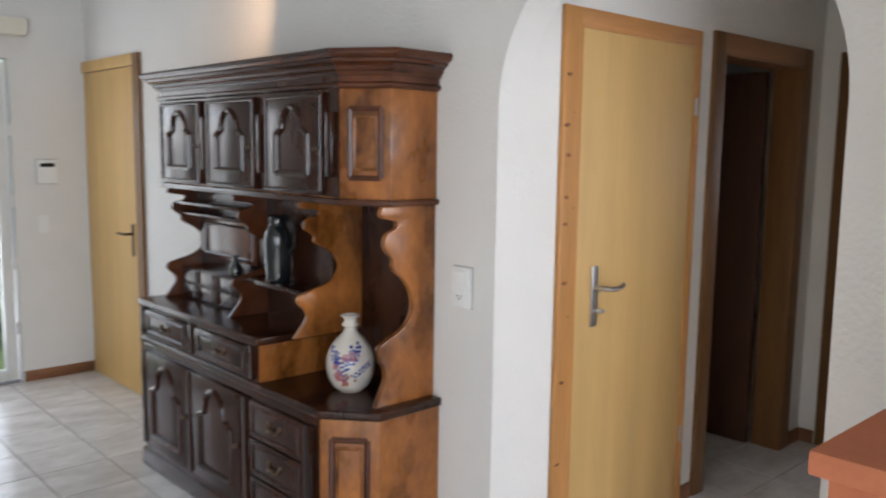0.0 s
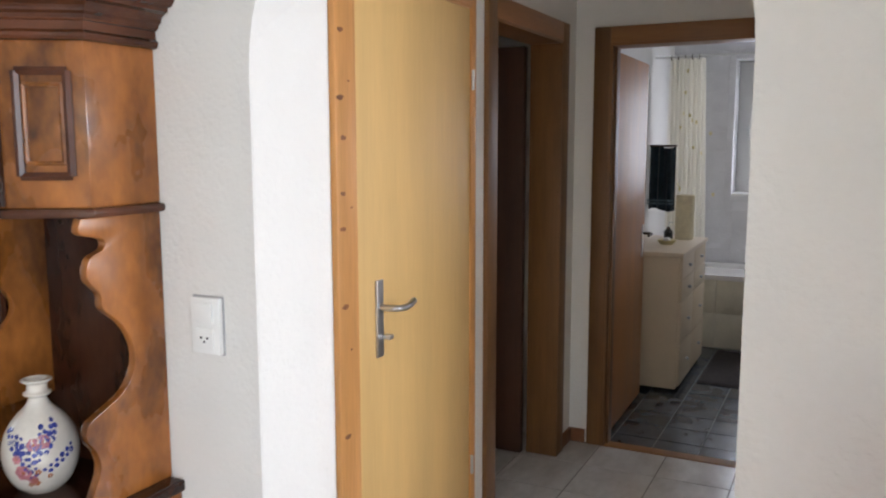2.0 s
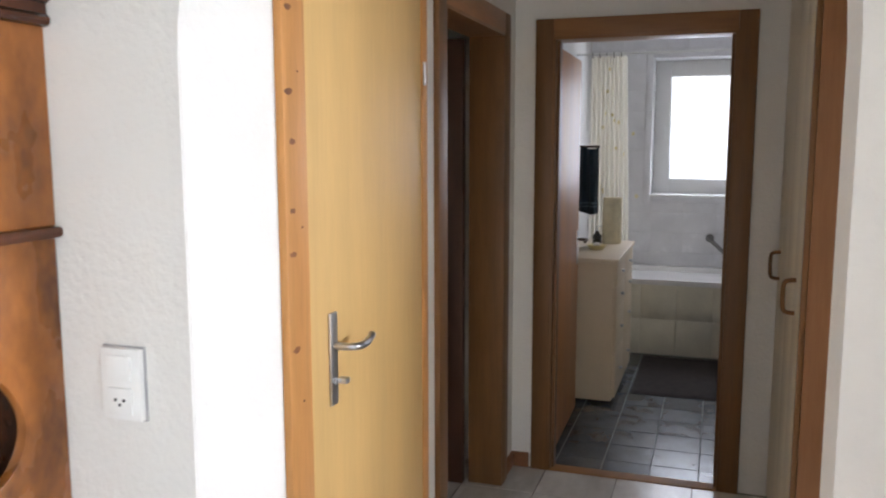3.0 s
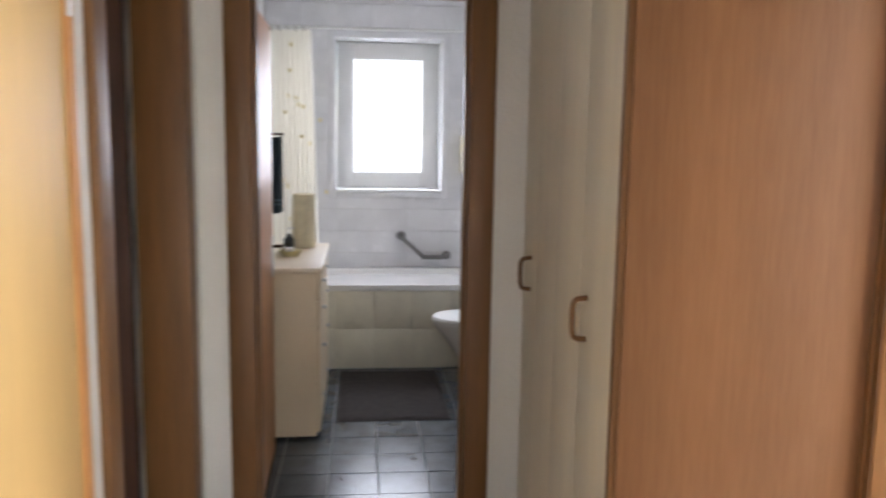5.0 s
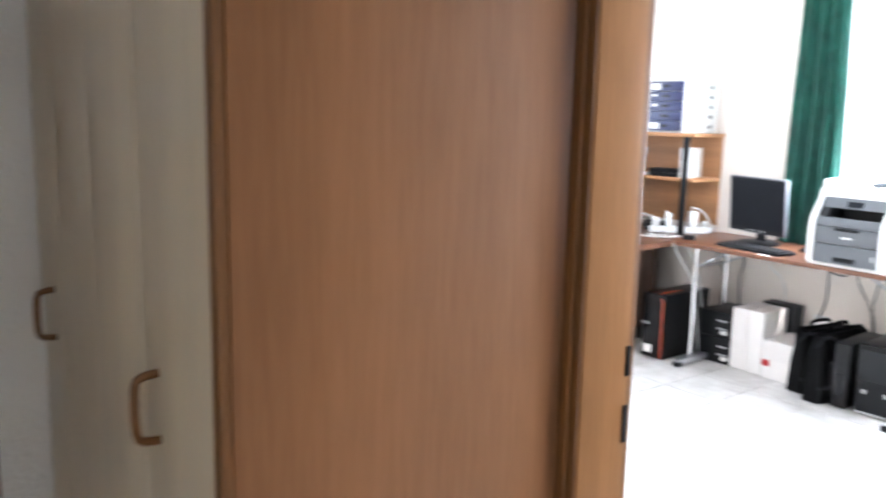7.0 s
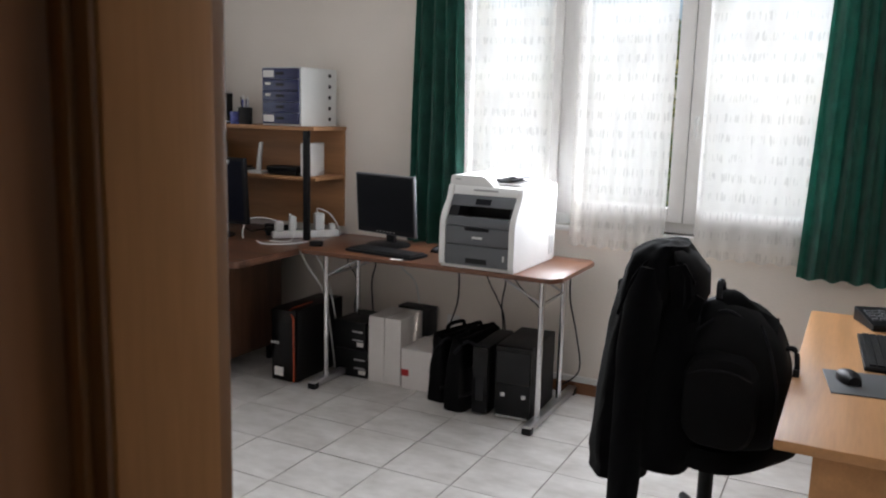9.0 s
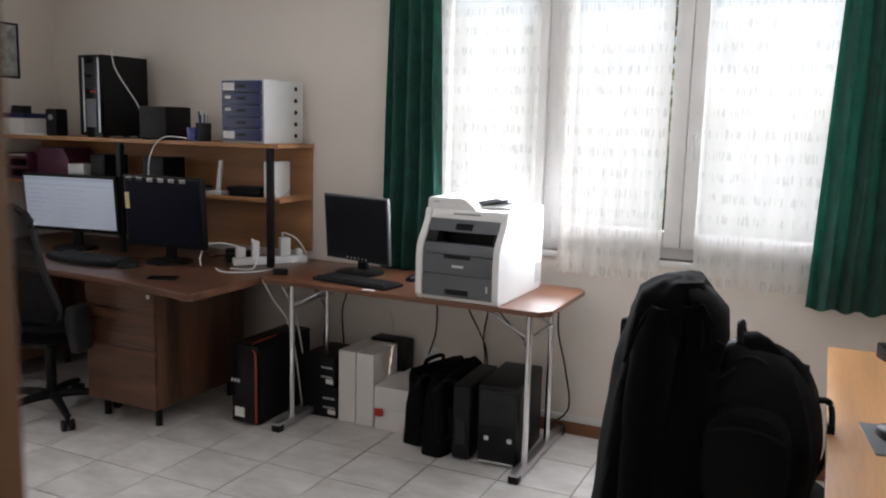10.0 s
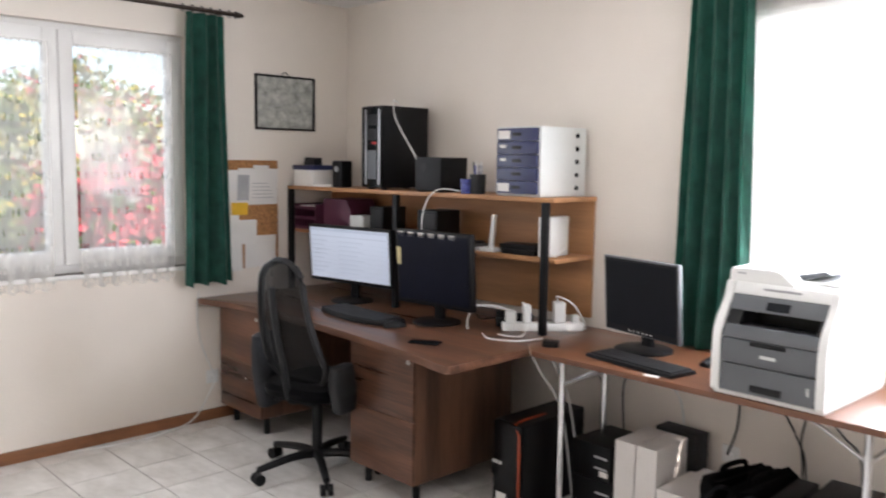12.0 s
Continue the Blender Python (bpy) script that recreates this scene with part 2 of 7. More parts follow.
M_MESHBACK = mat("grey_black_mesh", (0.014, 0.0145, 0.016), 0.8, var=0.3, scale=60, fine=500, bump=0.4)
_nt = M_MESHBACK.node_tree
_tr, _mx = _nt.nodes.new("ShaderNodeBsdfTransparent"), _nt.nodes.new("ShaderNodeMixShader")
_mx.inputs[0].default_value = 0.16
_nt.links.new(_nt.nodes["Principled BSDF"].outputs[0], _mx.inputs[1])
_nt.links.new(_tr.outputs[0], _mx.inputs[2])
_nt.links.new(_mx.outputs[0], _nt.nodes["Material Output"].inputs[0])
M_STEEL = mat("brushed_steel", (0.56, 0.56, 0.57), 0.32, metal=1.0, var=0.05, bump=0.02)
M_CHROME = mat("chrome_tube", (0.70, 0.70, 0.71), 0.2, metal=1.0, var=0.04, bump=0.0)
M_NICKEL = mat("satin_nickel", (0.20, 0.19, 0.185), 0.34, metal=1.0, var=0.06, bump=0.0)
M_BRASS = mat("aged_brass", (0.10, 0.07, 0.04), 0.42, metal=0.8, var=0.2)
M_BRONZE = mat("dark_bronze", (0.045, 0.03, 0.022), 0.4, metal=0.6, var=0.2)
M_CERAMIC = mat("white_ceramic", (0.80, 0.79, 0.77), 0.14, var=0.03, bump=0.0, coat=0.3)
M_VASE = mat("cream_glazed_porcelain", (0.66, 0.61, 0.54), 0.17, var=0.08, scale=12, coat=0.5, bump=0.01)
M_VBLUE = mat("cobalt_glaze", (0.045, 0.06, 0.27), 0.2, var=0.3, scale=60, coat=0.4, bump=0.0)
M_VPINK = mat("pink_glaze", (0.46, 0.17, 0.19), 0.2, var=0.3, scale=60, coat=0.4, bump=0.0)
M_VRUST = mat("rust_glaze", (0.36, 0.12, 0.05), 0.2, var=0.3, scale=60, coat=0.4, bump=0.0)
M_CREAMCAB = mat("cream_cabinet_paint", (0.70, 0.57, 0.40), 0.42, var=0.05, scale=2, bump=0.02)
M_CREAMTOP = mat("cream_cabinet_top", (0.72, 0.60, 0.45), 0.35, var=0.05, scale=2, bump=0.02)
M_TOWEL = mat("blue_grey_terry", (0.022, 0.045, 0.062), 0.95, var=0.25, scale=40, fine=400, bump=0.6, sheen=0.3)
M_TOWELBAND = mat("light_towel_band", (0.10, 0.15, 0.18), 0.95, var=0.2, scale=40, bump=0.5)
M_RUG = mat("dark_brown_rug", (0.030, 0.022, 0.020), 0.95, var=0.35, scale=25, fine=300, bump=0.7, dist=0.006)
M_PAPERROLL = mat("paper_towel", (0.74, 0.66, 0.46), 0.9, var=0.06, scale=30, fine=200, bump=0.3)
M_PAPER = mat("white_paper", (0.76, 0.74, 0.71), 0.85, var=0.03, bump=0.02)
M_CARD = mat("white_card_box", (0.80, 0.765, 0.74), 0.7, var=0.04, scale=5, bump=0.03)
M_TEXTGREY = mat("printed_grey", (0.42, 0.42, 0.43), 0.8, bump=0)
M_YELLOW = mat("yellow_note", (0.72, 0.42, 0.03), 0.8, bump=0.0)
M_YELLOWP = mat("pale_yellow_plastic", (0.72, 0.62, 0.32), 0.4, bump=0.0)
M_CORK = mat("cork", (0.40, 0.19, 0.075), 0.9, var=0.3, scale=60, fine=200, bump=0.4)
M_NAVY = mat("navy_drawer_plastic", (0.016, 0.022, 0.085), 0.38, var=0.1, bump=0.01)
M_LGREY = mat("light_grey_plastic", (0.66, 0.67, 0.65), 0.42, var=0.03, bump=0.01)
M_MAROON = mat("maroon_plastic", (0.085, 0.018, 0.042), 0.4, var=0.1)
M_RED = mat("red_sticker", (0.45, 0.02, 0.02), 0.5, bump=0)
M_ORANGE = mat("orange_trim", (0.42, 0.055, 0.012), 0.35, bump=0)
M_BASE = mat("brown_baseboard", (0.25, 0.105, 0.045), 0.45, var=0.2, scale=1.5, fine=14, stretch=(2, 2, 9), bump=0.03)
M_SKIRTTILE = mat("white_cable_duct", (0.74, 0.72, 0.69), 0.45, var=0.03)
M_DARKWOOD = mat("dark_brown_door", (0.085, 0.034, 0.018), 0.5, var=0.2, scale=1.2, fine=14, stretch=VERT, bump=0.03)
M_SKETCH = mat("pencil_drawing", (0.42, 0.43, 0.40), 0.8, var=0.3, scale=22, fine=90, bump=0)
M_BLUEJAR = mat("dark_glass_jug", (0.007, 0.010, 0.012), 0.08, var=0.2, coat=0.6, bump=0.0)
M_MIRROR = mat("mirror_silver", (0.9, 0.9, 0.9), 0.03, metal=1.0, var=0.0, bump=0.0, rvar=0.0)
M_GLASS = glass("window_glass")
M_FROSTPANE = cloth_sheer("frosted_pane", (0.93, 0.95, 0.97), 0.2, 3)
M_GRASS = mat("lawn", (0.05, 0.085, 0.025), 0.95, var=0.4, scale=6, bump=0.3)
M_LEAFG = mat("green_leaf", (0.10, 0.16, 0.035), 0.6, var=0.4, scale=3, bump=0.0)
M_LEAFY = mat("yellow_leaf", (0.34, 0.29, 0.05), 0.6, var=0.4, scale=3, bump=0.0)
M_LEAFR = mat("red_leaf", (0.45, 0.06, 0.08), 0.6, var=0.4, scale=3, bump=0.0)
M_BARK = mat("bark", (0.08, 0.055, 0.04), 0.9, var=0.3, scale=20, bump=0.5)


# ---- geometry helpers ----
def box(bm, x0, x1, y0, y1, z0, z1):
    v = [bm.verts.new((x, y, z)) for z in (z0, z1) for y in (y0, y1) for x in (x0, x1)]
    for f in ((0, 2, 3, 1), (4, 5, 7, 6), (0, 1, 5, 4), (2, 6, 7, 3), (0, 4, 6, 2), (1, 3, 7, 5)):
        bm.faces.new([v[i] for i in f])
    return bm


def prism(bm, pts, axis, a0, a1):
    """A polygon pushed along an axis; pts are (y,z) for x, (x,z) for y, (x,y) for z."""
    def at(p, a):
        return {"x": (a, p[0], p[1]), "y": (p[0], a, p[1]), "z": (p[0], p[1], a)}[axis]
    lo, hi = [bm.verts.new(at(p, a0)) for p in pts], [bm.verts.new(at(p, a1)) for p in pts]
    bm.faces.new(lo)
    bm.faces.new(hi[::-1])
    for i in range(len(pts)):
        j = (i + 1) % len(pts)
        bm.faces.new((lo[j], lo[i], hi[i], hi[j]))
    return bm


def tube(bm, pts, r, seg=8, r_end=None):
    pts = [Vector(p) for p in pts]
    rings = []
    for i, p in enumerate(pts):
        d = (pts[min(i + 1, len(pts) - 1)] - pts[max(i - 1, 0)]).normalized()
        u = d.cross(Vector((0, 0, 1)) if abs(d.z) < 0.9 else Vector((1, 0, 0))).normalized()
        w = d.cross(u)
        q = r if r_end is None else r + (r_end - r) * i / max(1, len(pts) - 1)
        rings.append([bm.verts.new(p + q * (math.cos(2 * math.pi * k / seg) * u + math.sin(2 * math.pi * k / seg) * w)) for k in range(seg)])
    for a, b in zip(rings, rings[1:]):
        for k in range(seg):
            bm.faces.new((a[k], a[(k + 1) % seg], b[(k + 1) % seg], b[k]))
    bm.faces.new(rings[0][::-1])
    bm.faces.new(rings[-1])
    return bm


def lathe(bm, prof, seg=24, cx=0, cy=0):
    rings = []
    for r, z in prof:
        rings.append([bm.verts.new((cx + r * math.cos(2 * math.pi * k / seg), cy + r * math.sin(2 * math.pi * k / seg), z)) for k in range(seg)])
    for a, b in zip(rings, rings[1:]):
        for k in range(seg):
            bm.faces.new((a[k], a[(k + 1) % seg], b[(k + 1) % seg], b[k]))
    bm.faces.new(rings[0][::-1])
    bm.faces.new(rings[-1])
    return bm


def loft(bm, rings, closed=True):
    """Skin over rings of equal length."""
    vs = [[bm.verts.new(p) for p in ring] for ring in rings]
    n = len(vs[0])
    for a, b in zip(vs, vs[1:]):
        for k in range(n if closed else n - 1):
            bm.faces.new((a[k], a[(k + 1) % n], b[(k + 1) % n], b[k]))
    if closed:
        bm.faces.new(vs[0][::-1])
        bm.faces.new(vs[-1])
    return bm


def bez(p, n=10):
    """A smooth line through the points p."""
    p = [Vector(q) for q in p]
    out = []
    for i in range(len(p) - 1):
        a, b, c, d = p[max(i - 1, 0)], p[i], p[i + 1], p[min(i + 2, len(p) - 1)]
        for k in range(n):
            t = k / n
            out.append(0.5 * (2 * b + (c - a) * t + (2 * a - 5 * b + 4 * c - d) * t * t + (3 * b - a - 3 * c + d) * t ** 3))
    return out + [p[-1]]


def part(name, bm, material, parent=None, label="", bevel=0.0, seg=2, smooth=False):
    bmesh.ops.recalc_face_normals(bm, faces=bm.faces)
    if bevel:
        bm.normal_update()
        ed = [e for e in bm.edges if len(e.link_faces) == 2 and e.calc_face_angle(0) > 0.5]
        bmesh.ops.bevel(bm, geom=ed, offset=bevel, segments=seg, affect="EDGES", profile=0.6, clamp_overlap=True)
    me = bpy.data.meshes.new(name)
    bm.to_mesh(me)
    bm.free()
    if smooth or bevel:
        me.polygons.foreach_set("use_smooth", [True] * len(me.polygons))
        me.set_sharp_from_angle(angle=radians(38))
    me.materials.append(material)
    ob = new(name, me)
    if parent:
        ob.parent = parent
    if label:
        ob["label"] = label
    return ob


def thing(name, m, label, category, group="", kind=""):
    ob = new(name)
    ob.empty_display_size = 0.1
    ob.matrix_world = m
    return tagged(ob, label, category, group, kind)


def bx(name, d, material, parent, label="", bevel=0.003):
    return part(name, box(bmesh.new(), *d), material, parent, label, bevel)


def setting(name, bm, material, label, category, bevel=0.0):
    return tagged(part(name, bm, material, None, "", bevel), label, category, kind="structure")


B = bmesh.new


def wall_cells(bm, axis, w0, w1, spans, zs, holes):
    """A wall between w0 and w1 across its thickness, cut by openings (a0, a1, z0, z1)."""
    a_s = sorted({spans[0], spans[1], *[h[0] for h in holes], *[h[1] for h in holes]})
    z_s = sorted({zs[0], zs[1], *[h[2] for h in holes], *[h[3] for h in holes]})
    for a0, a1 in zip(a_s, a_s[1:]):
        run = None
        for z0, z1 in zip(z_s, z_s[1:]):
            am, zm = (a0 + a1) / 2, (z0 + z1) / 2
            solid = not any(h[0] < am < h[1] and h[2] < zm < h[3] for h in holes)
            if solid:
                run = (run[0], z1) if run else (z0, z1)
            if run and (not solid or z1 == z_s[-1]):
                if axis == "x":
                    box(bm, w0, w1, a0, a1, *run)
                else:
                    box(bm, a0, a1, w0, w1, *run)
                run = None
    return bm


# ---- setting: walls, floors, ceilings ----
H = 2.57
wall = lambda name, bm, m, label: setting(name, bm, m, label, "wall")

# arch wall between living room and hall, with a round arch
AY0, AY1, SPRING = 2.69, 3.815, 1.70
AC, AR = (AY0 + AY1) / 2, (AY1 - AY0) / 2
bm = B()
arc = [(AC - AR * math.cos(math.pi * k / 28), SPRING + AR * math.sin(math.pi * k / 28)) for k in range(29)]
prism(bm, [(-0.5, 0), (AY0, 0), *arc, (AY1, 0), (AY1 + 0.03, 0), (AY1 + 0.03, H), (-0.5, H)], "x", 3.95, 4.10)
wall("wall_arch", bm, M_WALL, "white textured plaster wall with a round arch to the hall").data
bm = wall_cells(B(), "x", 3.95, 4.10, (3.845, 7.74), (0, H), [(6.78, 7.60, 0, 2.03)])
wall("wall_east_living", bm, M_WALL, "white textured plaster wall behind the sideboard")
bm = wall_cells(B(), "y", 7.62, 7.74, (-1.12, 3.95), (0, H), [(2.30, 3.48, 0, 2.09)])
wall("wall_north_living", bm, M_WALL, "white plaster wall with a glazed terrace door")
bm = wall_cells(B(), "x", -1.12, -1.0, (-0.62, 7.62), (0, H), [(0.7, 2.5, 0.35, 2.25)])
wall("wall_west_living", bm, M_WALL, "plain white plaster wall")
bm = wall_cells(B(), "y", -0.62, -0.5, (-1.0, 3.95), (0, H), [(-0.8, 1.8, 0.3, 2.3)])
wall("wall_south_living", bm, M_WALL, "white plaster wall with a wide window")

# hall
bm = wall_cells(B(), "y", 3.765, 3.90, (4.20, 6.35), (0, H), [(4.283, 5.097, 0, 2.02), (5.30, 6.105, 0, 2.02)])
wall("wall_north_hall", bm, M_WALL, "white plaster hall wall with two doors")
bm = wall_cells(B(), "x", 6.35, 6.47, (2.0, 3.90), (0, H), [(2.81, 3.595, 0, 2.02)])
wall("wall_east_hall", bm, M_WALL, "white plaster hall wall round the bathroom door")
bm = wall_cells(B(), "y", 1.88, 2.0, (3.95, 9.66), (0, H), [(4.36, 5.195, 0, 2.03)])
wall("wall_office_north", bm, M_WALL_OFF, "plaster wall between hall and office")

bm = prism(B(), [(3.955, 3.814), (4.10, 3.785), (4.206, 3.7635), (4.206, 3.80), (3.955, 3.84)], "z", 0, H - 0.01)
wall("wall_arch_reveal", bm, M_WALL, "white plaster reveal beside the arch")

# room behind the dark door
bm = B()
box(bm, 4.10, 6.35, 5.9, 6.0, 0, H)
box(bm, 6.35, 6.45, 3.90, 6.0, 0, H)
wall("wall_side_room", bm, M_WALL, "plain plaster walls of an unlit side room")

# bathroom
bm = wall_cells(B(), "y", 3.88, 4.0, (6.47, 9.72), (0, H), [])
wall("wall_north_bath", bm, M_WALL, "white bathroom wall")
bm = wall_cells(B(), "y", 2.10, 2.22, (6.47, 9.72), (0, H), [])
wall("wall_south_bath", bm, M_WALL, "white bathroom wall")
bm = wall_cells(B(), "x", 9.41, 9.72, (2.22, 3.88), (0, H), [(2.63, 3.39, 1.10, 2.19)])
wall_bath_e = wall("wall_east_bath", bm, M_WTGROUT, "bathroom wall with white tiles round a small window")

# office
OX, OY = 9.54, -1.77
bm = wall_cells(B(), "y", OY - 0.30, OY, (2.7, OX + 0.3), (0, H), [(4.66, 6.80, 0.93, 2.27)])
wall("wall_south_office", bm, M_WALL_OFF, "cream plaster office wall with a three-part window")
bm = wall_cells(B(), "x", OX, OX + 0.30, (OY, 1.88), (0, H), [(-0.63, 0.75, 0.95, 2.26)])
wall("wall_east_office", bm, M_WALL_OFF, "cream plaster office wall with a two-part window")
bm = wall_cells(B(), "x", 2.7, 2.8, (OY, 1.88), (0, H), [])
box(bm, 2.8, 3.95, 1.88, 1.94, 0, H)
wall("wall_west_office", bm, M_WALL_OFF, "cream plaster office wall")

for nm, d in (("ceiling_living", (-1.12, 3.95, -0.62, 7.74)), ("ceiling_hall", (3.95, 6.45, 2.0, 6.0)), ("ceiling_office", (2.7, 9.84, -2.07, 2.0)), ("ceiling_bath", (6.45, 9.72, 2.1, 4.0))):
    setting(nm, box(B(), *d, H, H + 0.12), M_CEIL, "white painted ceiling", "ceiling")

# floor slabs (grout level); tiles are laid on them at the end of the file
floor_living = setting("floor_living", box(B(), -1.12, 4.02, -0.62, 7.74, -0.15, -0.004), M_GROUT, "cream ceramic tile floor of the living room", "floor")
floor_hall = setting("floor_hall", box(B(), 4.02, 6.41, 1.94, 6.0, -0.15, -0.004), M_GROUT, "cream ceramic tile floor of the hall", "floor")
floor_office = setting("floor_office", box(B(), 2.7, 9.84, -2.07, 1.94, -0.15, -0.004), M_GROUT, "glossy cream tile floor of the office", "floor")
floor_bath = setting("floor_bath", box(B(), 6.41, 9.72, 2.1, 4.0, -0.15, -0.004), M_SLATEGROUT, "dark slate tile floor of the bathroom", "floor")
bm = box(B(), 6.335, 6.41, 2.81, 3.595, -0.003, 0.004)
setting("threshold_bath", bm, M_JAMB, "wooden threshold strip of the bathroom door", "threshold", 0.001)

# baseboards
bm = B()
box(bm, 6.19, 6.35, 3.752, 3.765, 0, 0.07)
box(bm, 6.337, 6.35, 3.68, 3.752, 0, 0.07)
box(bm, 5.112, 5.214, 3.752, 3.765, 0, 0.07)
setting("baseboard_hall", bm, M_BASE, "brown wooden baseboard", "baseboard", 0.003)
bm = box(B(), 3.49, 3.937, 7.607, 7.62, 0, 0.07)
box(bm, 3.937, 3.95, 5.79, 6.70, 0, 0.07)
setting("baseboard_living", bm, M_BASE, "brown wooden baseboard", "baseboard", 0.003)
bm = box(B(), 2.8, OX - 0.014, OY, OY + 0.014, 0, 0.065)
box(bm, OX - 0.014, OX, OY, 1.88, 0, 0.065)
setting("baseboard_office", bm, M_BASE, "brown wooden baseboard", "baseboard", 0.003)
bm = box(B(), 3.2, 6.2, OY, OY + 0.02, 0.068, 0.10)
setting("cable_duct", bm, M_SKIRTTILE, "white plastic cable duct above the baseboard", "cable duct", 0.003)


# ---- doors and casings ----
def casing_x(name, x0, x1, top, wall_y, depth, side, w, mv, mh, mi, label, wr=None, wt=None):
    """A door's frame in a wall along x; the casing stands proud of wall_y towards side."""
    t = thing(name, pose(0, 0, 0), label, "door frame", kind="structure")
    ya, yb = sorted((wall_y, wall_y + side * 0.02))
    wr, wt = wr or w, wt or w
    bx("casing_upright", (x0 - w, x0, ya, yb, 0, top + wt), mv, t, bevel=0.004)
    bx("casing_upright", (x1, x1 + wr, ya, yb, 0, top + wt), mv, t, bevel=0.004)
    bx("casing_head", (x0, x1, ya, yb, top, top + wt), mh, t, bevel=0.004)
    yc, yd = sorted((wall_y + side * 0.018, wall_y - side * depth))
    bx("lining", (x0 - 0.015, x0 + 0.012, yc, yd, 0, top), mi, t, bevel=0.002)
    bx("lining", (x1 - 0.012, x1 + 0.015, yc, yd, 0, top), mi, t, bevel=0.002)
    bx("lining_head", (x0, x1, yc, yd, top - 0.012, top + 0.01), mh, t, bevel=0.002)
    return t


door_frame = casing_x("door_frame_1", 4.298, 5.082, 2.012, 3.765, 0.12, -1, 0.092, M_PINE, M_PINE_H, M_PINE, "knotty pine frame of the closed hall door", 0.028, 0.056)
bm = B()
rk = random.Random(21)
for dx, z, r in ((0.020, 1.655, 0.013), (0.030, 1.55, 0.011), (0.026, 1.40, 0.010), (0.022, 1.305, 0.011), (0.028, 1.09, 0.012), (0.055, 0.965, 0.005), (0.030, 0.72, 0.012), (0.060, 1.70, 0.004), (0.024, 1.83, 0.011), (0.066, 1.36, 0.005), (0.018, 0.41, 0.010), (0.03, 0.20, 0.011)):
    face = []
    for k in range(11):
        a = 2 * math.pi * k / 11
        q = rk.uniform(0.95, 1.5)
        face.append(bm.verts.new((4.21 + dx + 1.1 * r * q * math.cos(a), 3.7446, z + 0.48 * r * q * math.sin(a))))
    bm.faces.new(face)
part("knots", bm, M_KNOT, door_frame, "dark knots in the pine")

door_1 = thing("door_1", pose(0, 0, 0), "closed light maple hall door with a steel lever handle", "door", kind="structure")
bx("door_leaf", (4.311, 5.069, 3.752, 3.79, 0.006, 2.0), M_MAPLE, door_1, bevel=0.003)
plate = bx("handle_plate", (4.405, 4.443, 3.744, 3.752, 0.905, 1.137), M_STEEL, door_1, "brushed steel handle plate", 0.004)
bm = tube(B(), bez([(4.424, 3.744, 1.055), (4.424, 3.71, 1.055), (4.432, 3.692, 1.055), (4.46, 3.688, 1.052), (4.50, 3.69, 1.052), (4.535, 3.692, 1.062)], 6), 0.0095, 10)
part("lever", bm, M_STEEL, plate, "bent steel lever", smooth=True)
bm = lathe(B(), [(0.009, 0), (0.009, 0.004)], 14)
bmesh.ops.transform(bm, matrix=pose(4.424, 3.744, 0.965, 90, 0, 0), verts=bm.verts)
part("key_cylinder", bm, M_STEEL, plate)
bx("key", (4.428, 4.452, 3.716, 3.742, 0.958, 0.972), M_STEEL, plate, bevel=0.004)
for z in (0.3, 1.72):
    bm = tube(B(), [(5.074, 3.742, z), (5.074, 3.742, z + 0.07)], 0.006, 10)
    part("hinge", bm, M_STEEL, door_1, smooth=True)

casing_x("door_frame_2", 5.305, 6.10, 2.0, 3.765, 0.14, -1, 0.085, M_BEECH_D, M_BEECH_H, M_BEECH_D, "brown beech frame of the open side-room door")
door_2 = thing("door_2", pose(6.085, 3.92, 0, 0, 0, 90), "dark brown door leaf standing open into the side room", "door", kind="structure")
bx("door_leaf", (0, 0.79, 0, 0.04, 0.006, 1.98), M_DARKWOOD, door_2, bevel=0.003)
pl2 = bx("handle_plate", (0.70, 0.735, 0.04, 0.048, 0.93, 1.14), M_BRONZE, door_2, "dark metal handle plate", 0.003)
bm = tube(B(), bez([(0.718, 0.048, 1.06), (0.718, 0.09, 1.06), (0.68, 0.10, 1.06), (0.60, 0.10, 1.06)], 5), 0.008, 8)
part("lever", bm, M_BRONZE, pl2, smooth=True)


def casing_y(name, y0, y1, top, wall_x, depth, w, label):
    t = thing(name, pose(0, 0, 0), label, "door frame", kind="structure")
    for a, b in ((y0 - w, y0), (y1, y1 + w)):
        bx("casing_upright", (wall_x - 0.02, wall_x, a, b, 0, top + w), M_BEECH_D, t, bevel=0.004)
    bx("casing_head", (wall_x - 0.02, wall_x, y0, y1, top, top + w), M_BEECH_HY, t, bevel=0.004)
    for a in (y0, y1):
        bx("lining", (wall_x - 0.018, wall_x + depth, a - 0.013, a + 0.013, 0, top), M_BEECH_D, t, bevel=0.002)
        s = 1 if a == y0 else -1
        bx("door_stop", (wall_x + 0.02, wall_x + 0.08, *sorted((a + s * 0.013, a + s * 0.026)), 0, top - 0.012), M_BEECH_D, t, bevel=0.004)
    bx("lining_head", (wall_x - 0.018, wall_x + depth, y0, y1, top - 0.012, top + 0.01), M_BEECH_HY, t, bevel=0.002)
    return t


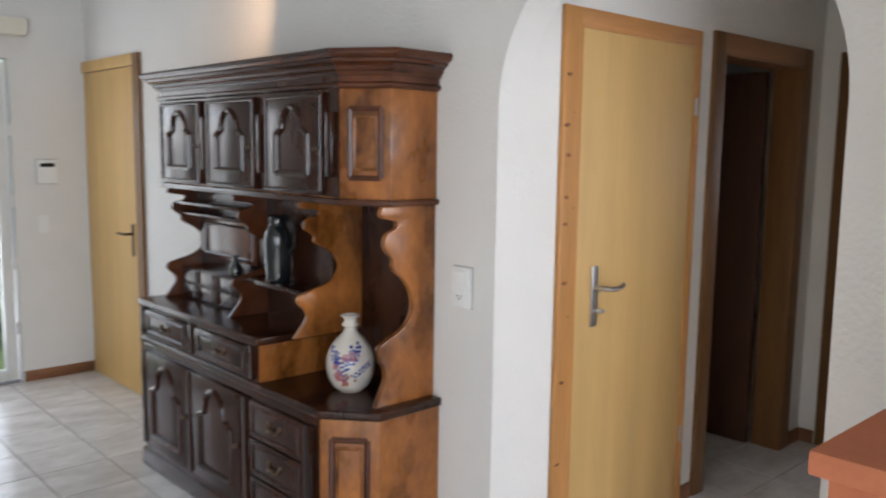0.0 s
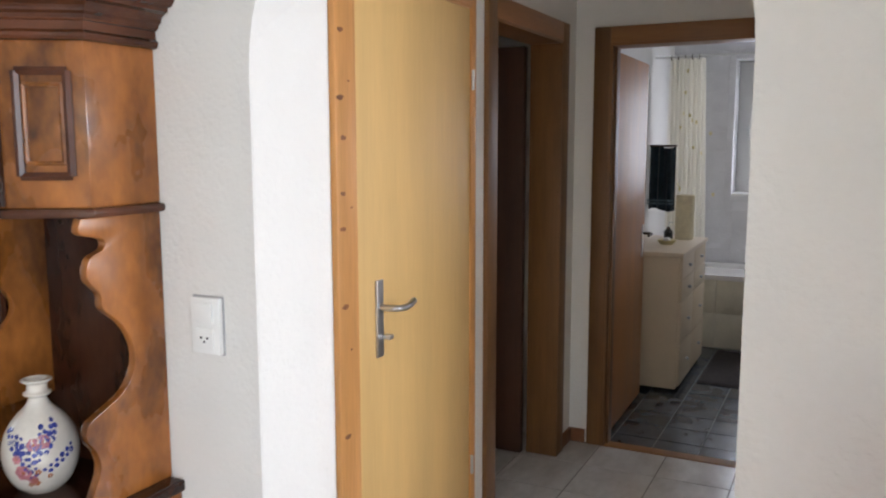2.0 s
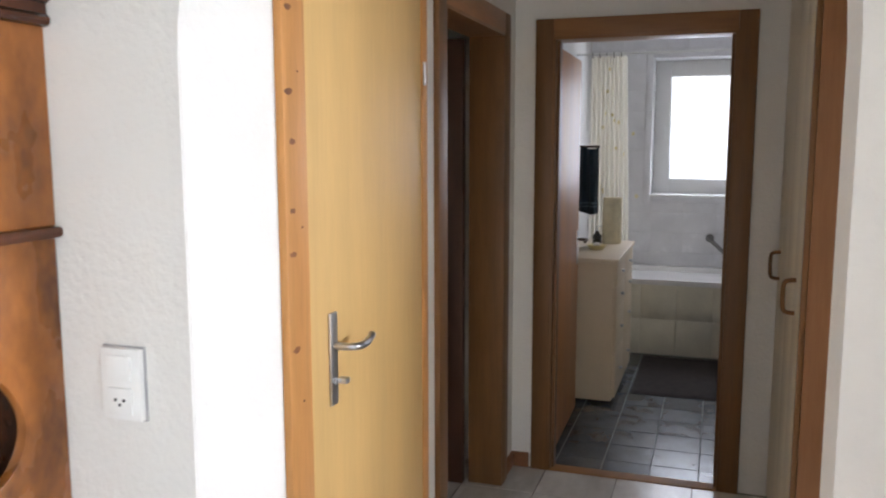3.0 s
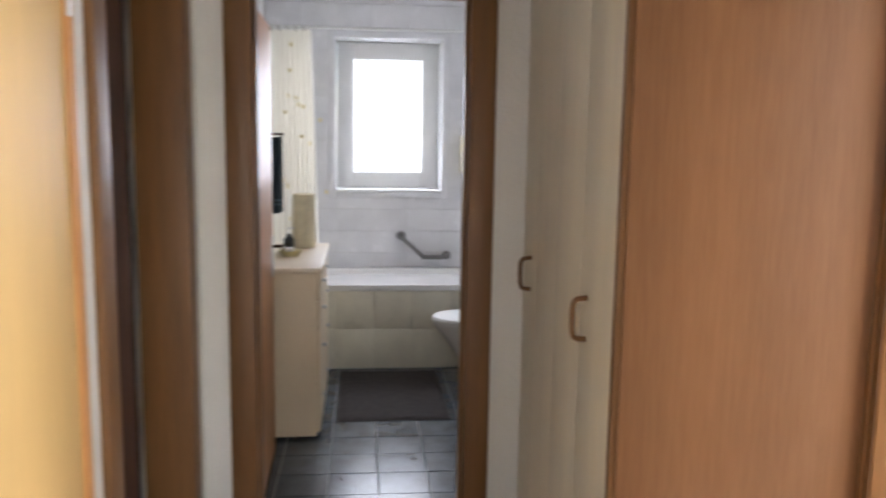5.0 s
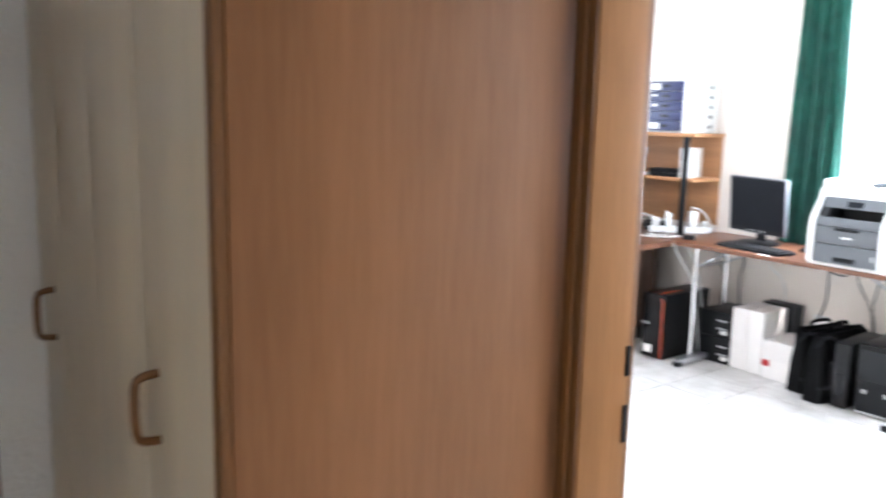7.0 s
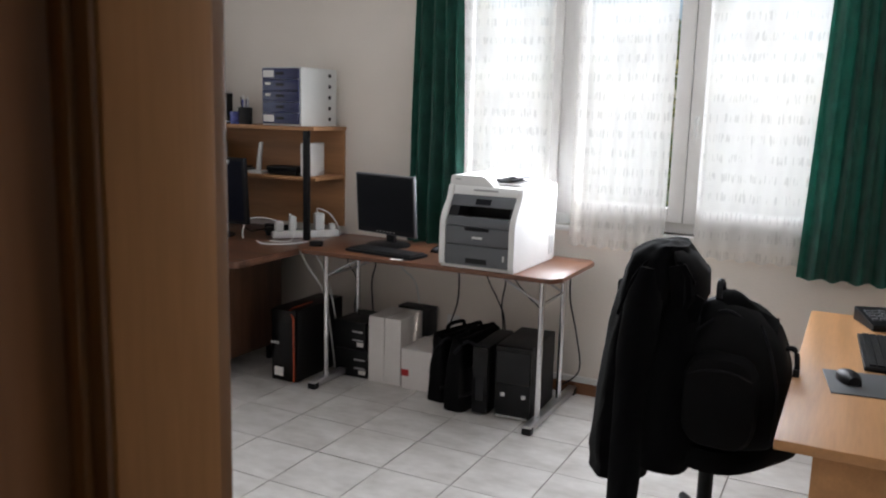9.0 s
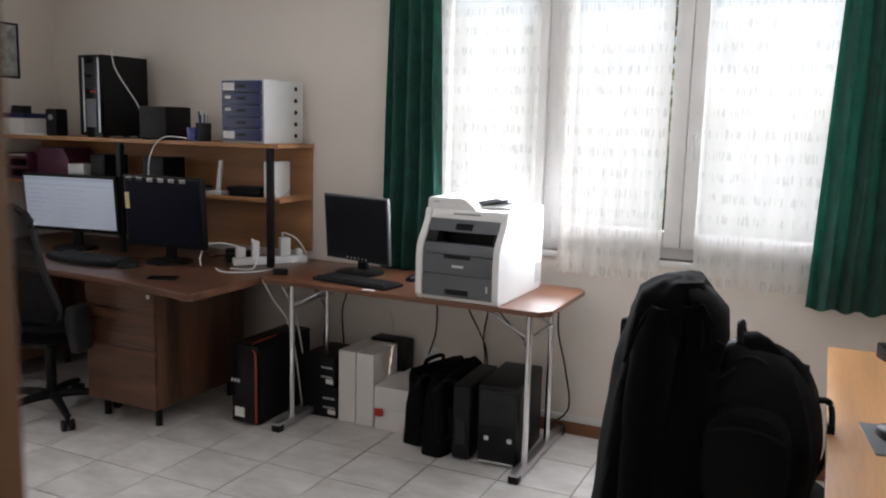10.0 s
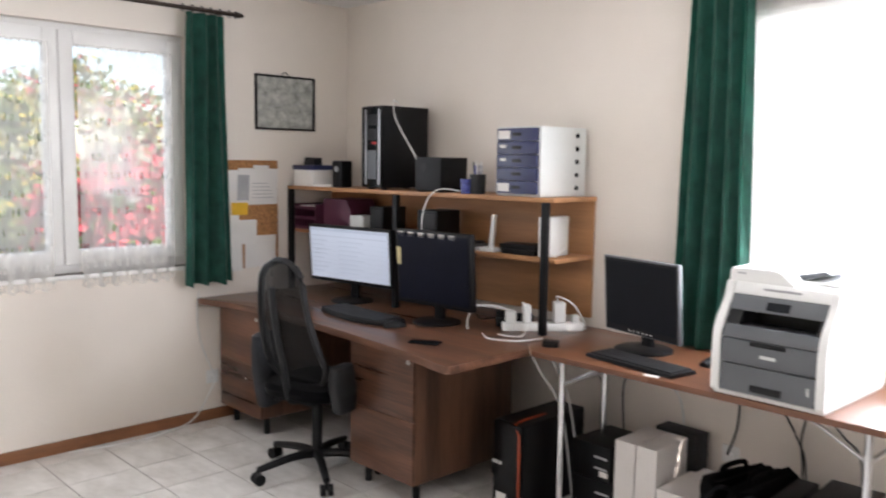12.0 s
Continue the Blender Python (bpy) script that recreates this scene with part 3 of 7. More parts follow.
casing_y("door_frame_3", 2.815, 3.59, 2.005, 6.35, 0.13, 0.078, "brown beech frame of the bathroom door")
door_3 = thing("door_3", pose(6.485, 3.60, 0, 0, 0, 1.0), "beech bathroom door standing wide open", "door", kind="structure")
bx("door_leaf", (0, 0.80, 0, 0.04, 0.008, 1.985), M_LEAF, door_3, bevel=0.003)
pl3 = bx("handle_plate", (0.725, 0.755, -0.007, 0.0, 0.86, 1.05), M_STEEL, door_3, "steel handle plate", 0.003)
bm = tube(B(), bez([(0.74, -0.007, 1.0), (0.74, -0.05, 1.0), (0.72, -0.058, 1.0), (0.64, -0.058, 0.998)], 5), 0.008, 8)
part("lever", bm, M_BRASS, pl3, smooth=True)

# far door of the living room, closed
t = thing("door_frame_4", pose(0, 0, 0), "pale wooden frame of a far living room door", "door frame", kind="structure")
bx("casing_upright", (3.925, 3.95, 6.70, 6.78, 0, 2.10), M_BEECH_D, t)
bx("casing_head", (3.925, 3.95, 6.78, 7.615, 2.03, 2.10), M_MAPLE, t)
door_4 = thing("door_4", pose(0, 0, 0), "closed pale wooden door at the living room's end", "door", kind="structure")
bx("door_leaf", (3.935, 3.975, 6.785, 7.60, 0.006, 2.025), M_MAPLE, door_4)
pl4 = bx("handle_plate", (3.927, 3.935, 6.84, 6.87, 0.88, 1.08), M_BRASS, door_4)
bm = tube(B(), bez([(3.927, 6.855, 1.02), (3.885, 6.855, 1.02), (3.878, 6.89, 1.02), (3.878, 6.96, 1.02)], 5), 0.008, 8)
part("lever", bm, M_BRASS, pl4, smooth=True)

# office door opening, no leaf in sight
t = thing("door_frame_5", pose(0, 0, 0), "reddish beech lining of the office door with strike plates", "door frame", kind="structure")
bx("casing_upright", (5.184, 5.23, 2.001, 2.018, 0, 2.10), M_BEECH_D, t, bevel=0.004)
bx("casing_upright", (4.30, 4.375, 2.0, 2.018, 0, 2.10), M_BEECH_D, t, bevel=0.004)
bx("casing_head", (4.375, 5.18, 2.0, 2.018, 2.02, 2.10), M_BEECH_H, t, bevel=0.004)
bx("casing_bead", (5.200, 5.212, 2.016, 2.026, 0, 2.09), M_BEECH_D, t, bevel=0.003)
lin = bx("lining", (5.18, 5.20, 1.895, 2.012, 0, 2.02), M_JAMB, t, "reddish beech lining", 0.003)
bx("lining_rebate", (5.192, 5.21, 1.868, 1.895, 0, 2.03), M_BEECH_D, t, bevel=0.003)
bx("casing_office_side", (5.196, 5.27, 1.862, 1.88, 0, 2.10), M_BEECH_D, t, bevel=0.003)
bx("lining", (4.357, 4.375, 1.868, 2.016, 0, 2.02), M_JAMB, t, bevel=0.003)
bx("lining_head", (4.375, 5.18, 1.868, 2.016, 2.012, 2.03), M_JAMB, t, bevel=0.003)
for z0, z1 in ((1.055, 1.11), (0.93, 1.00)):
    bx("strike_plate", (5.176, 5.181, 1.893, 1.903, z0, z1), M_BLACK, lin, "dark strike plate", 0.001)


# ---- windows ----
def sash_pane(w, name, axis, pos, a0, a1, z0, z1, fw, th=0.06, label="", pane=None):
    """One window sash: a frame of four bars and a pane."""
    fr = B()
    def bar(p, q, r, s):
        if axis == "y":
            box(fr, p, q, pos - th / 2, pos + th / 2, r, s)
        else:
            box(fr, pos - th / 2, pos + th / 2, p, q, r, s)
    bar(a0, a0 + fw, z0, z1)
    bar(a1 - fw, a1, z0, z1)
    bar(a0 + fw, a1 - fw, z0, z0 + fw)
    bar(a0 + fw, a1 - fw, z1 - fw, z1)
    s = part(name, fr, M_WFRAME, w, label, 0.006)
    pb = B()
    if axis == "y":
        box(pb, a0 + fw, a1 - fw, pos - 0.006, pos + 0.006, z0 + fw, z1 - fw)
    else:
        box(pb, pos - 0.006, pos + 0.006, a0 + fw, a1 - fw, z0 + fw, z1 - fw)
    p = part("pane", pb, pane or M_GLASS, s)
    p.visible_shadow = False
    return s


window_1 = thing("window_1", pose(0, 0, 0), "white three-part window frame with clear panes", "window", kind="structure")
bm = B()
box(bm, 4.66, 6.80, -1.90, -1.83, 0.93, 0.985)
box(bm, 4.66, 6.80, -1.90, -1.83, 2.225, 2.27)
box(bm, 6.75, 6.80, -1.90, -1.83, 0.985, 2.225)
box(bm, 4.66, 4.71, -1.90, -1.83, 0.985, 2.225)
box(bm, 6.10, 6.155, -1.90, -1.83, 0.985, 2.225)
part("window_frame", bm, M_WFRAME, window_1, bevel=0.005)
sash_pane(window_1, "sash", "y", -1.835, 6.155, 6.75, 0.985, 2.225, 0.06)
sash_pane(window_1, "sash", "y", -1.835, 5.472, 6.10, 0.985, 2.225, 0.075)
s3 = sash_pane(window_1, "sash", "y", -1.835, 4.71, 5.468, 0.985, 2.225, 0.065)
bx("handle_base", (5.415, 5.445, -1.805, -1.79, 1.46, 1.53), M_WHITE, window_1, bevel=0.003)
bm = tube(B(), bez([(5.43, -1.79, 1.515), (5.43, -1.765, 1.51), (5.43, -1.755, 1.49), (5.43, -1.757, 1.40)], 5), 0.009, 8)
part("window_handle", bm, M_WHITE, window_1, "white lever handle", smooth=True)
bx("window_sill", (4.66, 6.80, -1.83, -1.755, 0.90, 0.93), M_WFRAME, window_1, bevel=0.006)

window_2 = thing("window_2", pose(0, 0, 0), "white two-part window frame towards the autumn garden", "window", kind="structure")
bm = B()
box(bm, 9.60, 9.67, -0.63, 0.75, 0.95, 1.0)
box(bm, 9.60, 9.67, -0.63, 0.75, 2.225, 2.26)
box(bm, 9.60, 9.67, -0.63, -0.60, 1.0, 2.225)
box(bm, 9.60, 9.67, 0.72, 0.75, 1.0, 2.225)
part("window_frame", bm, M_WFRAME, window_2, bevel=0.005)
sash_pane(window_2, "sash", "x", 9.605, -0.60, 0.058, 1.0, 2.225, 0.075)
sash_pane(window_2, "sash", "x", 9.605, 0.062, 0.72, 1.0, 2.225, 0.075)
bx("window_sill", (9.52, 9.60, -0.63, 0.75, 0.925, 0.95), M_WFRAME, window_2, bevel=0.006)

window_3 = thing("window_3", pose(0, 0, 0), "small white bathroom window set deep in the wall", "window", kind="structure")
sash_pane(window_3, "sash", "x", 9.69, 2.633, 3.387, 1.108, 2.187, 0.125, label="white sash", pane=M_FROSTPANE)
bx("window_sill", (9.405, 9.66, 2.632, 3.388, 1.102, 1.12), M_WFRAME, window_3, bevel=0.004)
bx("window_handle", (9.635, 9.66, 3.30, 3.32, 1.55, 1.66), M_WHITE, window_3, bevel=0.004)
bm = B()
for a in ((3.39, 3.44, 1.06, 2.23), (2.58, 2.63, 1.06, 2.23), (2.63, 3.39, 1.06, 1.10), (2.63, 3.39, 2.19, 2.23)):
    box(bm, 9.395, 9.408, *a)
part("tile_border", bm, M_BTILE, window_3, bevel=0.002)

window_4 = thing("window_4", pose(0, 0, 0), "white glazed terrace door of the living room", "window", kind="structure")
sash_pane(window_4, "sash", "y", 7.66, 2.87, 3.46, 0.02, 2.07, 0.07)
sash_pane(window_4, "sash", "y", 7.66, 2.31, 2.865, 0.02, 2.07, 0.07)
for z in (0.32, 0.75, 1.15, 1.6):
    bx("hinge", (3.455, 3.475, 7.61, 7.63, z, z + 0.08), M_WHITE, window_4)
# both out of view; the west one is added only to light the arch pier
for nm, ax, ps, a0, a1 in (("window_5", "y", -0.56, -0.8, 1.8), ("window_6", "x", -1.06, 0.7, 2.5)):
    w = thing(nm, pose(0, 0, 0), "wide white living room window out of view", "window", kind="structure")
    mid = (a0 + a1) / 2
    sash_pane(w, "sash", ax, ps, a0, mid, 0.3 if ax == "y" else 0.35, 2.3 if ax == "y" else 2.25, 0.07)
    sash_pane(w, "sash", ax, ps, mid, a1, 0.3 if ax == "y" else 0.35, 2.3 if ax == "y" else 2.25, 0.07)


def settle(t, base):
    """Moves a thing's origin to its base, keeping its parts where they are."""
    m = Matrix.Translation(base)
    for o in t.children_recursive:
        o.data.transform(m.inverted())
    t.matrix_world = m
    return t


def wiggle(bm, amount, scale, seed=0):
    for v in bm.verts:
        v.co += amount * noise.noise_vector(v.co * scale + Vector((seed, seed * 2, 0)))
    return bm


# ---- living room ----
def grow(pts, o):
    """The sideboard's footprint, moved out by o on its open sides."""
    (xb, ys), (xc, _), (xf, yc), (_, yn), _ = pts
    return [(xb, ys - o), (xc - 0.5 * o, ys - o), (xf - o, yc - 0.5 * o), (xf - o, yn + o), (xb, yn + o)]


def arch_frame(y0, y1, z0, z1, x, w):
    """A moulded border with a lobed arch, flat against a front at x."""
    mid, half = (y0 + y1) / 2, (y1 - y0) / 2
    zs = z1 - half * 0.95
    path = [(y0, z0), (y0, zs)]
    path += [(mid - half * 0.62 * math.cos(a) , zs + 0.02 + half * 0.75 * math.sin(a)) for a in [math.pi * k / 12 for k in range(13)]]
    path += [(y1, zs), (y1, z0), (y0, z0)]
    bm = B()
    for (a, b), (c, d) in zip(path, path[1:]):
        tube(bm, [(x, a, b), (x, c, d)], w, 6)
    return bm


def rect_frame(bm, p, u, v, w):
    """A moulded rectangle from corner p along u and v."""
    p, u, v = Vector(p), Vector(u), Vector(v)
    c = [p, p + u, p + u + v, p + v, p]
    for a, b in zip(c, c[1:]):
        tube(bm, [a, b], w, 6)
    return bm


def drop_pull(parent, y, z, x):
    pl = part("drawer_pull", tube(B(), bez([(x, y - 0.04, z + 0.01), (x - 0.012, y - 0.03, z - 0.012), (x - 0.016, y, z - 0.004), (x - 0.012, y + 0.03, z - 0.012), (x, y + 0.04, z + 0.01)], 4), 0.005, 6), M_BRASS, parent, "aged brass drop pull", smooth=True)
    for s in (-0.04, 0.04):
        b = lathe(B(), [(0.009, 0), (0.006, 0.006), (0.002, 0.008)], 10)
        bmesh.ops.transform(b, matrix=pose(x, y + s, z + 0.01, 0, -90, 0), verts=b.verts)
        part("rosette", b, M_BRASS, pl, smooth=True)


sb = thing("sideboard", pose(0, 0, 0), "carved dark cherry sideboard with hutch against the white wall", "sideboard")
LOW = [(3.948, 4.085), (3.665, 4.085), (3.525, 4.245), (3.525, 5.74), (3.948, 5.74)]
UP = [(3.948, 4.115), (3.735, 4.115), (3.635, 4.275), (3.635, 5.72), (3.948, 5.72)]
part("plinth", prism(B(), grow(LOW, 0.022), "z", 0, 0.085), M_CHERRY_SHADE, sb, bevel=0.008)
lowb = part("lower_body", prism(B(), LOW, "z", 0.085, 0.615), M_CHERRY, sb, "cherry carcass in its lit tone", 0.004)
part("lower_top", prism(B(), grow(LOW, 0.016), "z", 0.615, 0.648), M_CHERRY_SHADE, sb, "dark polished top", 0.009, 3)
part("drawer_block", box(B(), 3.525, 3.948, 4.66, 5.74, 0.648, 0.80), M_CHERRY, sb, bevel=0.004)
part("drawer_block_top", box(B(), 3.50, 3.948, 4.64, 5.76, 0.80, 0.832), M_CHERRY_SHADE, sb, "dark polished top", 0.009, 3)
bx("front_rail", (3.515, 3.527, 4.25, 5.74, 0.585, 0.618), M_CHERRY_SHADE, sb)
bx("front_rail", (3.515, 3.527, 4.25, 5.74, 0.085, 0.115), M_CHERRY_SHADE, sb)
# thin dark sheets put the unlit front's shade into colour
bx("front_skin", (3.521, 3.526, 4.25, 5.74, 0.115, 0.585), M_CHERRY_SHADE, sb, bevel=0)
bx("front_skin", (3.521, 3.526, 4.662, 5.74, 0.648, 0.80), M_CHERRY_SHADE, sb, bevel=0)
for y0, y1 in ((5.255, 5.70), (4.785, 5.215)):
    d = bx("cupboard_door", (3.503, 3.522, y0, y1, 0.12, 0.58), M_CHERRY_SHADE, sb, "arched-panel door with the front's shade in its colour", 0.005)
    part("arched_moulding", arch_frame(y0 + 0.075, y1 - 0.075, 0.18, 0.545, 3.503, 0.013), M_CHERRY_SHADE, d, smooth=True)
    k = lathe(B(), [(0.007, 0), (0.012, 0.01), (0.006, 0.02)], 10)
    bmesh.ops.transform(k, matrix=pose(3.503, y0 + 0.025, 0.36, 0, -90, 0), verts=k.verts)
    part("knob", k, M_BRASS, d, smooth=True)
for y in (4.745, 5.235, 5.72):
    bx("pilaster", (3.498, 3.522, y - 0.018, y + 0.018, 0.12, 0.58), M_CHERRY_SHADE, sb, bevel=0.007)
for z0, z1 in ((0.43, 0.575), (0.275, 0.42), (0.12, 0.265)):
    d = bx("drawer", (3.505, 3.522, 4.335, 4.715, z0, z1), M_CHERRY_SHADE, sb, bevel=0.005)
    part("drawer_moulding", rect_frame(B(), (3.505, 4.36, z0 + 0.02), (0, 0.33, 0), (0, 0, z1 - z0 - 0.04), 0.007), M_CHERRY_SHADE, d, smooth=True)
    drop_pull(d, 4.525, (z0 + z1) / 2, 3.505)
bx("pilaster", (3.498, 3.522, 4.275, 4.32, 0.12, 0.58), M_CHERRY_SHADE, sb, bevel=0.007)
for y0, y1 in ((5.24, 5.70), (4.72, 5.18)):
    d = bx("drawer", (3.507, 3.522, y0, y1, 0.665, 0.785), M_CHERRY_SHADE, sb, bevel=0.005)
    part("drawer_moulding", rect_frame(B(), (3.507, y0 + 0.04, 0.685), (0, y1 - y0 - 0.08, 0), (0, 0, 0.08), 0.007), M_CHERRY_SHADE, d, smooth=True)
    drop_pull(d, (y0 + y1) / 2, 0.725, 3.507)
for y in (4.69, 5.21, 5.72):
    bx("pilaster", (3.502, 3.522, y - 0.014, y + 0.014, 0.66, 0.795), M_CHERRY_SHADE, sb, bevel=0.006)


def chamfer_panel(foot, z0, z1, name):
    """A framed panel on the cut-off corner of the footprint."""
    a, b = Vector((*foot[1], 0)), Vector((*foot[2], 0))
    u = (b - a)
    n = Vector((-abs(u.y), -abs(u.x), 0)).normalized() * 0.004
    p = a + u * 0.2 + n
    fr = rect_frame(B(), (p.x, p.y, z0), u * 0.6, (0, 0, z1 - z0), 0.011)
    q = part(name, fr, M_CHERRY_D, sb, "raised cherry moulding", smooth=True)
    p2 = a + u * 0.28 + n * 1.2
    rect = rect_frame(B(), (p2.x, p2.y, z0 + 0.03), u * 0.44, (0, 0, z1 - z0 - 0.06), 0.006)
    part("inner_moulding", rect, M_CHERRY, q, smooth=True)


chamfer_panel(LOW, 0.15, 0.54, "corner_panel")
chamfer_panel(UP, 1.46, 1.70, "corner_panel")
part("upper_body", prism(B(), UP, "z", 1.385, 1.79), M_CHERRY, sb, "cherry wall cupboard in its lit tone", 0.004)
part("waist_moulding", prism(B(), grow(UP, 0.02), "z", 1.362, 1.385), M_CHERRY_D, sb, bevel=0.009)


def moulded(prof):
    """A moulding run round the top of the cupboard: (out, height) pairs."""
    return loft(B(), [[(x, y, z) for x, y in grow(UP, o)] for o, z in prof])


part("cornice_bead", moulded([(0.004, 1.768), (0.013, 1.771), (0.018, 1.778), (0.018, 1.785), (0.012, 1.791), (0.008, 1.794)]), M_CHERRY_D, sb)
part("cornice_frieze", moulded([(0.010, 1.792), (0.010, 1.812), (0.016, 1.814), (0.018, 1.818)]), M_CHERRY_D, sb)
part("cornice_cove", moulded([(0.020, 1.818), (0.022, 1.826), (0.030, 1.832), (0.031, 1.838), (0.034, 1.844), (0.043, 1.851), (0.054, 1.856), (0.055, 1.866)]), M_CHERRY_D, sb)
part("cornice_top", moulded([(0.060, 1.866), (0.068, 1.870), (0.076, 1.879), (0.078, 1.888), (0.074, 1.897), (0.066, 1.90)]), M_CHERRY_D, sb)
# front-facing faces take the shaded tone, the unlit side painted by normal
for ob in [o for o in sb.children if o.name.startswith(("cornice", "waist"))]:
    ob.data.materials.append(M_CHERRY_SHADE)
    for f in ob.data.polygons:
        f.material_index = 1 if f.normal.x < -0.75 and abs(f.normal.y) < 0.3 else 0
# same painted shade on the upper front
bx("front_skin", (3.630, 3.636, 4.28, 5.72, 1.39, 1.775), M_CHERRY_SHADE, sb, bevel=0)
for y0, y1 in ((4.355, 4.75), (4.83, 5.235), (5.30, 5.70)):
    d = bx("upper_door", (3.611, 3.631, y0, y1, 1.395, 1.76), M_CHERRY_SHADE, sb, "arched-panel door with the front's shade in its colour", 0.006)
    part("arched_moulding", arch_frame(y0 + 0.09, y1 - 0.09, 1.465, 1.715, 3.611, 0.013), M_CHERRY_SHADE, d, smooth=True)
    part("door_moulding", rect_frame(B(), (3.611, y0 + 0.012, 1.407), (0, y1 - y0 - 0.024, 0), (0, 0, 0.341), 0.006), M_CHERRY_SHADE, d, smooth=True)
    k = lathe(B(), [(0.006, 0), (0.011, 0.01), (0.005, 0.02)], 10)
    bmesh.ops.transform(k, matrix=pose(3.611, y0 + 0.025, 1.56, 0, -90, 0), verts=k.verts)
    part("knob", k, M_BRASS, d, smooth=True)
for y in (4.315, 4.79, 5.268):
    bx("pilaster", (3.607, 3.631, y - 0.016, y + 0.016, 1.46, 1.69), M_CHERRY_SHADE, sb, bevel=0.007)


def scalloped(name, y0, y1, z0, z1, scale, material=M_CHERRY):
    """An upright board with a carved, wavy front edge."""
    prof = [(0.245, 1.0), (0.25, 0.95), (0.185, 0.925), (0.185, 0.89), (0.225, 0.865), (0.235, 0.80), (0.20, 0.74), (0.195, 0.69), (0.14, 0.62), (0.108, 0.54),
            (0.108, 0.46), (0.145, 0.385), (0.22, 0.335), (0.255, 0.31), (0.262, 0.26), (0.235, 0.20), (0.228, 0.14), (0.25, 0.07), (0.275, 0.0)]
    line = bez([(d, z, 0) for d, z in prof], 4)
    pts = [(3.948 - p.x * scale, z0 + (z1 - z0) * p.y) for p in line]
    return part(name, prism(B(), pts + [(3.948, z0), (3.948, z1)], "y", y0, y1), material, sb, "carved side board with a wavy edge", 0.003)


scalloped("hutch_side", 4.118, 4.142, 0.648, 1.362, 1.0)
scalloped("hutch_partition", 4.54, 4.562, 0.832, 1.362, 1.22)
# the two far boards are darker: the hutch's inner shade is put into their colour
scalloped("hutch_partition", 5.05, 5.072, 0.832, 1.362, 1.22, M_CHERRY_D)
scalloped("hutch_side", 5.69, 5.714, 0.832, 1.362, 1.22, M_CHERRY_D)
bx("hutch_back", (3.93, 3.948, 4.142, 5.69, 0.648, 1.362), M_CHERRY_SHADE, sb, bevel=0)
# false back added in front of hutch_back to keep the niche dark
bx("niche_back", (3.80, 3.815, 4.562, 5.69, 0.832, 1.362), M_CHERRY_SHADE, sb, "false niche back in the shaded tone", 0)
bx("niche_shelf", (3.675, 3.80, 5.072, 5.69, 1.285, 1.298), M_CHERRY_SHADE, sb)
bx("niche_shelf", (3.675, 3.80, 4.562, 5.05, 0.985, 1.003), M_CHERRY_SHADE, sb)
bx("niche_shelf", (3.70, 3.80, 5.072, 5.69, 1.235, 1.245), M_CHERRY_SHADE, sb)
sd = bx("drawer_case", (3.70, 3.80, 5.09, 5.67, 0.834, 0.98), M_CHERRY_SHADE, sb, "dark case of small drawers", 0.004)
for k in range(3):
    for z in (0.842, 0.912):
        bx("small_drawer", (3.688, 3.701, 5.10 + k * 0.19, 5.28 + k * 0.19, z, z + 0.060), M_CHERRY_SHADE, sd, bevel=0.005)
bx("niche_panel", (3.788, 3.80, 5.14, 5.62, 1.03, 1.215), M_CHERRY_D, sb, "framed panel at the niche back", 0.004)
part("panel_moulding", rect_frame(B(), (3.787, 5.16, 1.05), (0, 0.44, 0), (0, 0, 0.145), 0.008), M_CHERRY_SHADE, sb, smooth=True)
settle(sb, (3.74, 4.9, 0))

vase = thing("vase", pose(3.745, 4.365, 0.648), "bulbous cream porcelain vase with blue and pink flowers on the sideboard", "vase")
prof = [(0.044, 0.0), (0.05, 0.005), (0.070, 0.024), (0.086, 0.058), (0.093, 0.095), (0.090, 0.135), (0.076, 0.170), (0.054, 0.200), (0.034, 0.220), (0.025, 0.234), (0.023, 0.245), (0.032, 0.251), (0.034, 0.257), (0.026, 0.262), (0.026, 0.280), (0.036, 0.286), (0.037, 0.291), (0.027, 0.291), (0.022, 0.27)]
line = [(p.x, p.y) for p in bez([(r, z, 0) for r, z in prof], 3)]
part("body", lathe(B(), line, 36), M_VASE, vase, smooth=True)


def on_vase(bm, a, z, r):
    """A small painted petal lying on the vase's skin."""
    rad = np.interp(z, [q[1] for q in prof[:12]], [q[0] for q in prof[:12]]) + 0.0012
    c = []
    for k in range(7):
        t2 = 2 * math.pi * k / 7
        zz = z + r * math.sin(t2)
        rr = np.interp(zz, [q[1] for q in prof[:12]], [q[0] for q in prof[:12]]) + 0.0012
        aa = a + r * math.cos(t2) / rad
        c.append(bm.verts.new((rr * math.cos(aa), rr * math.sin(aa), zz)))
    bm.faces.new(c)


rv = random.Random(4)
AX = math.radians(222)
blue, pink, rust = B(), B(), B()
for a0, z0, tilt in ((-0.15, 0.085, 1.9), (0.05, 0.10, 1.3), (-0.30, 0.115, 2.3), (0.22, 0.12, 1.0), (-0.02, 0.06, 1.6), (0.30, 0.075, 0.6)):
    for k in range(11):
        q = k * 0.0085
        side = (-1) ** k * 0.006
        on_vase(blue, AX + a0 + (q * math.cos(tilt) - side * math.sin(tilt)) / 0.09, z0 + q * math.sin(tilt) + side * math.cos(tilt), rv.uniform(0.0045, 0.0085))
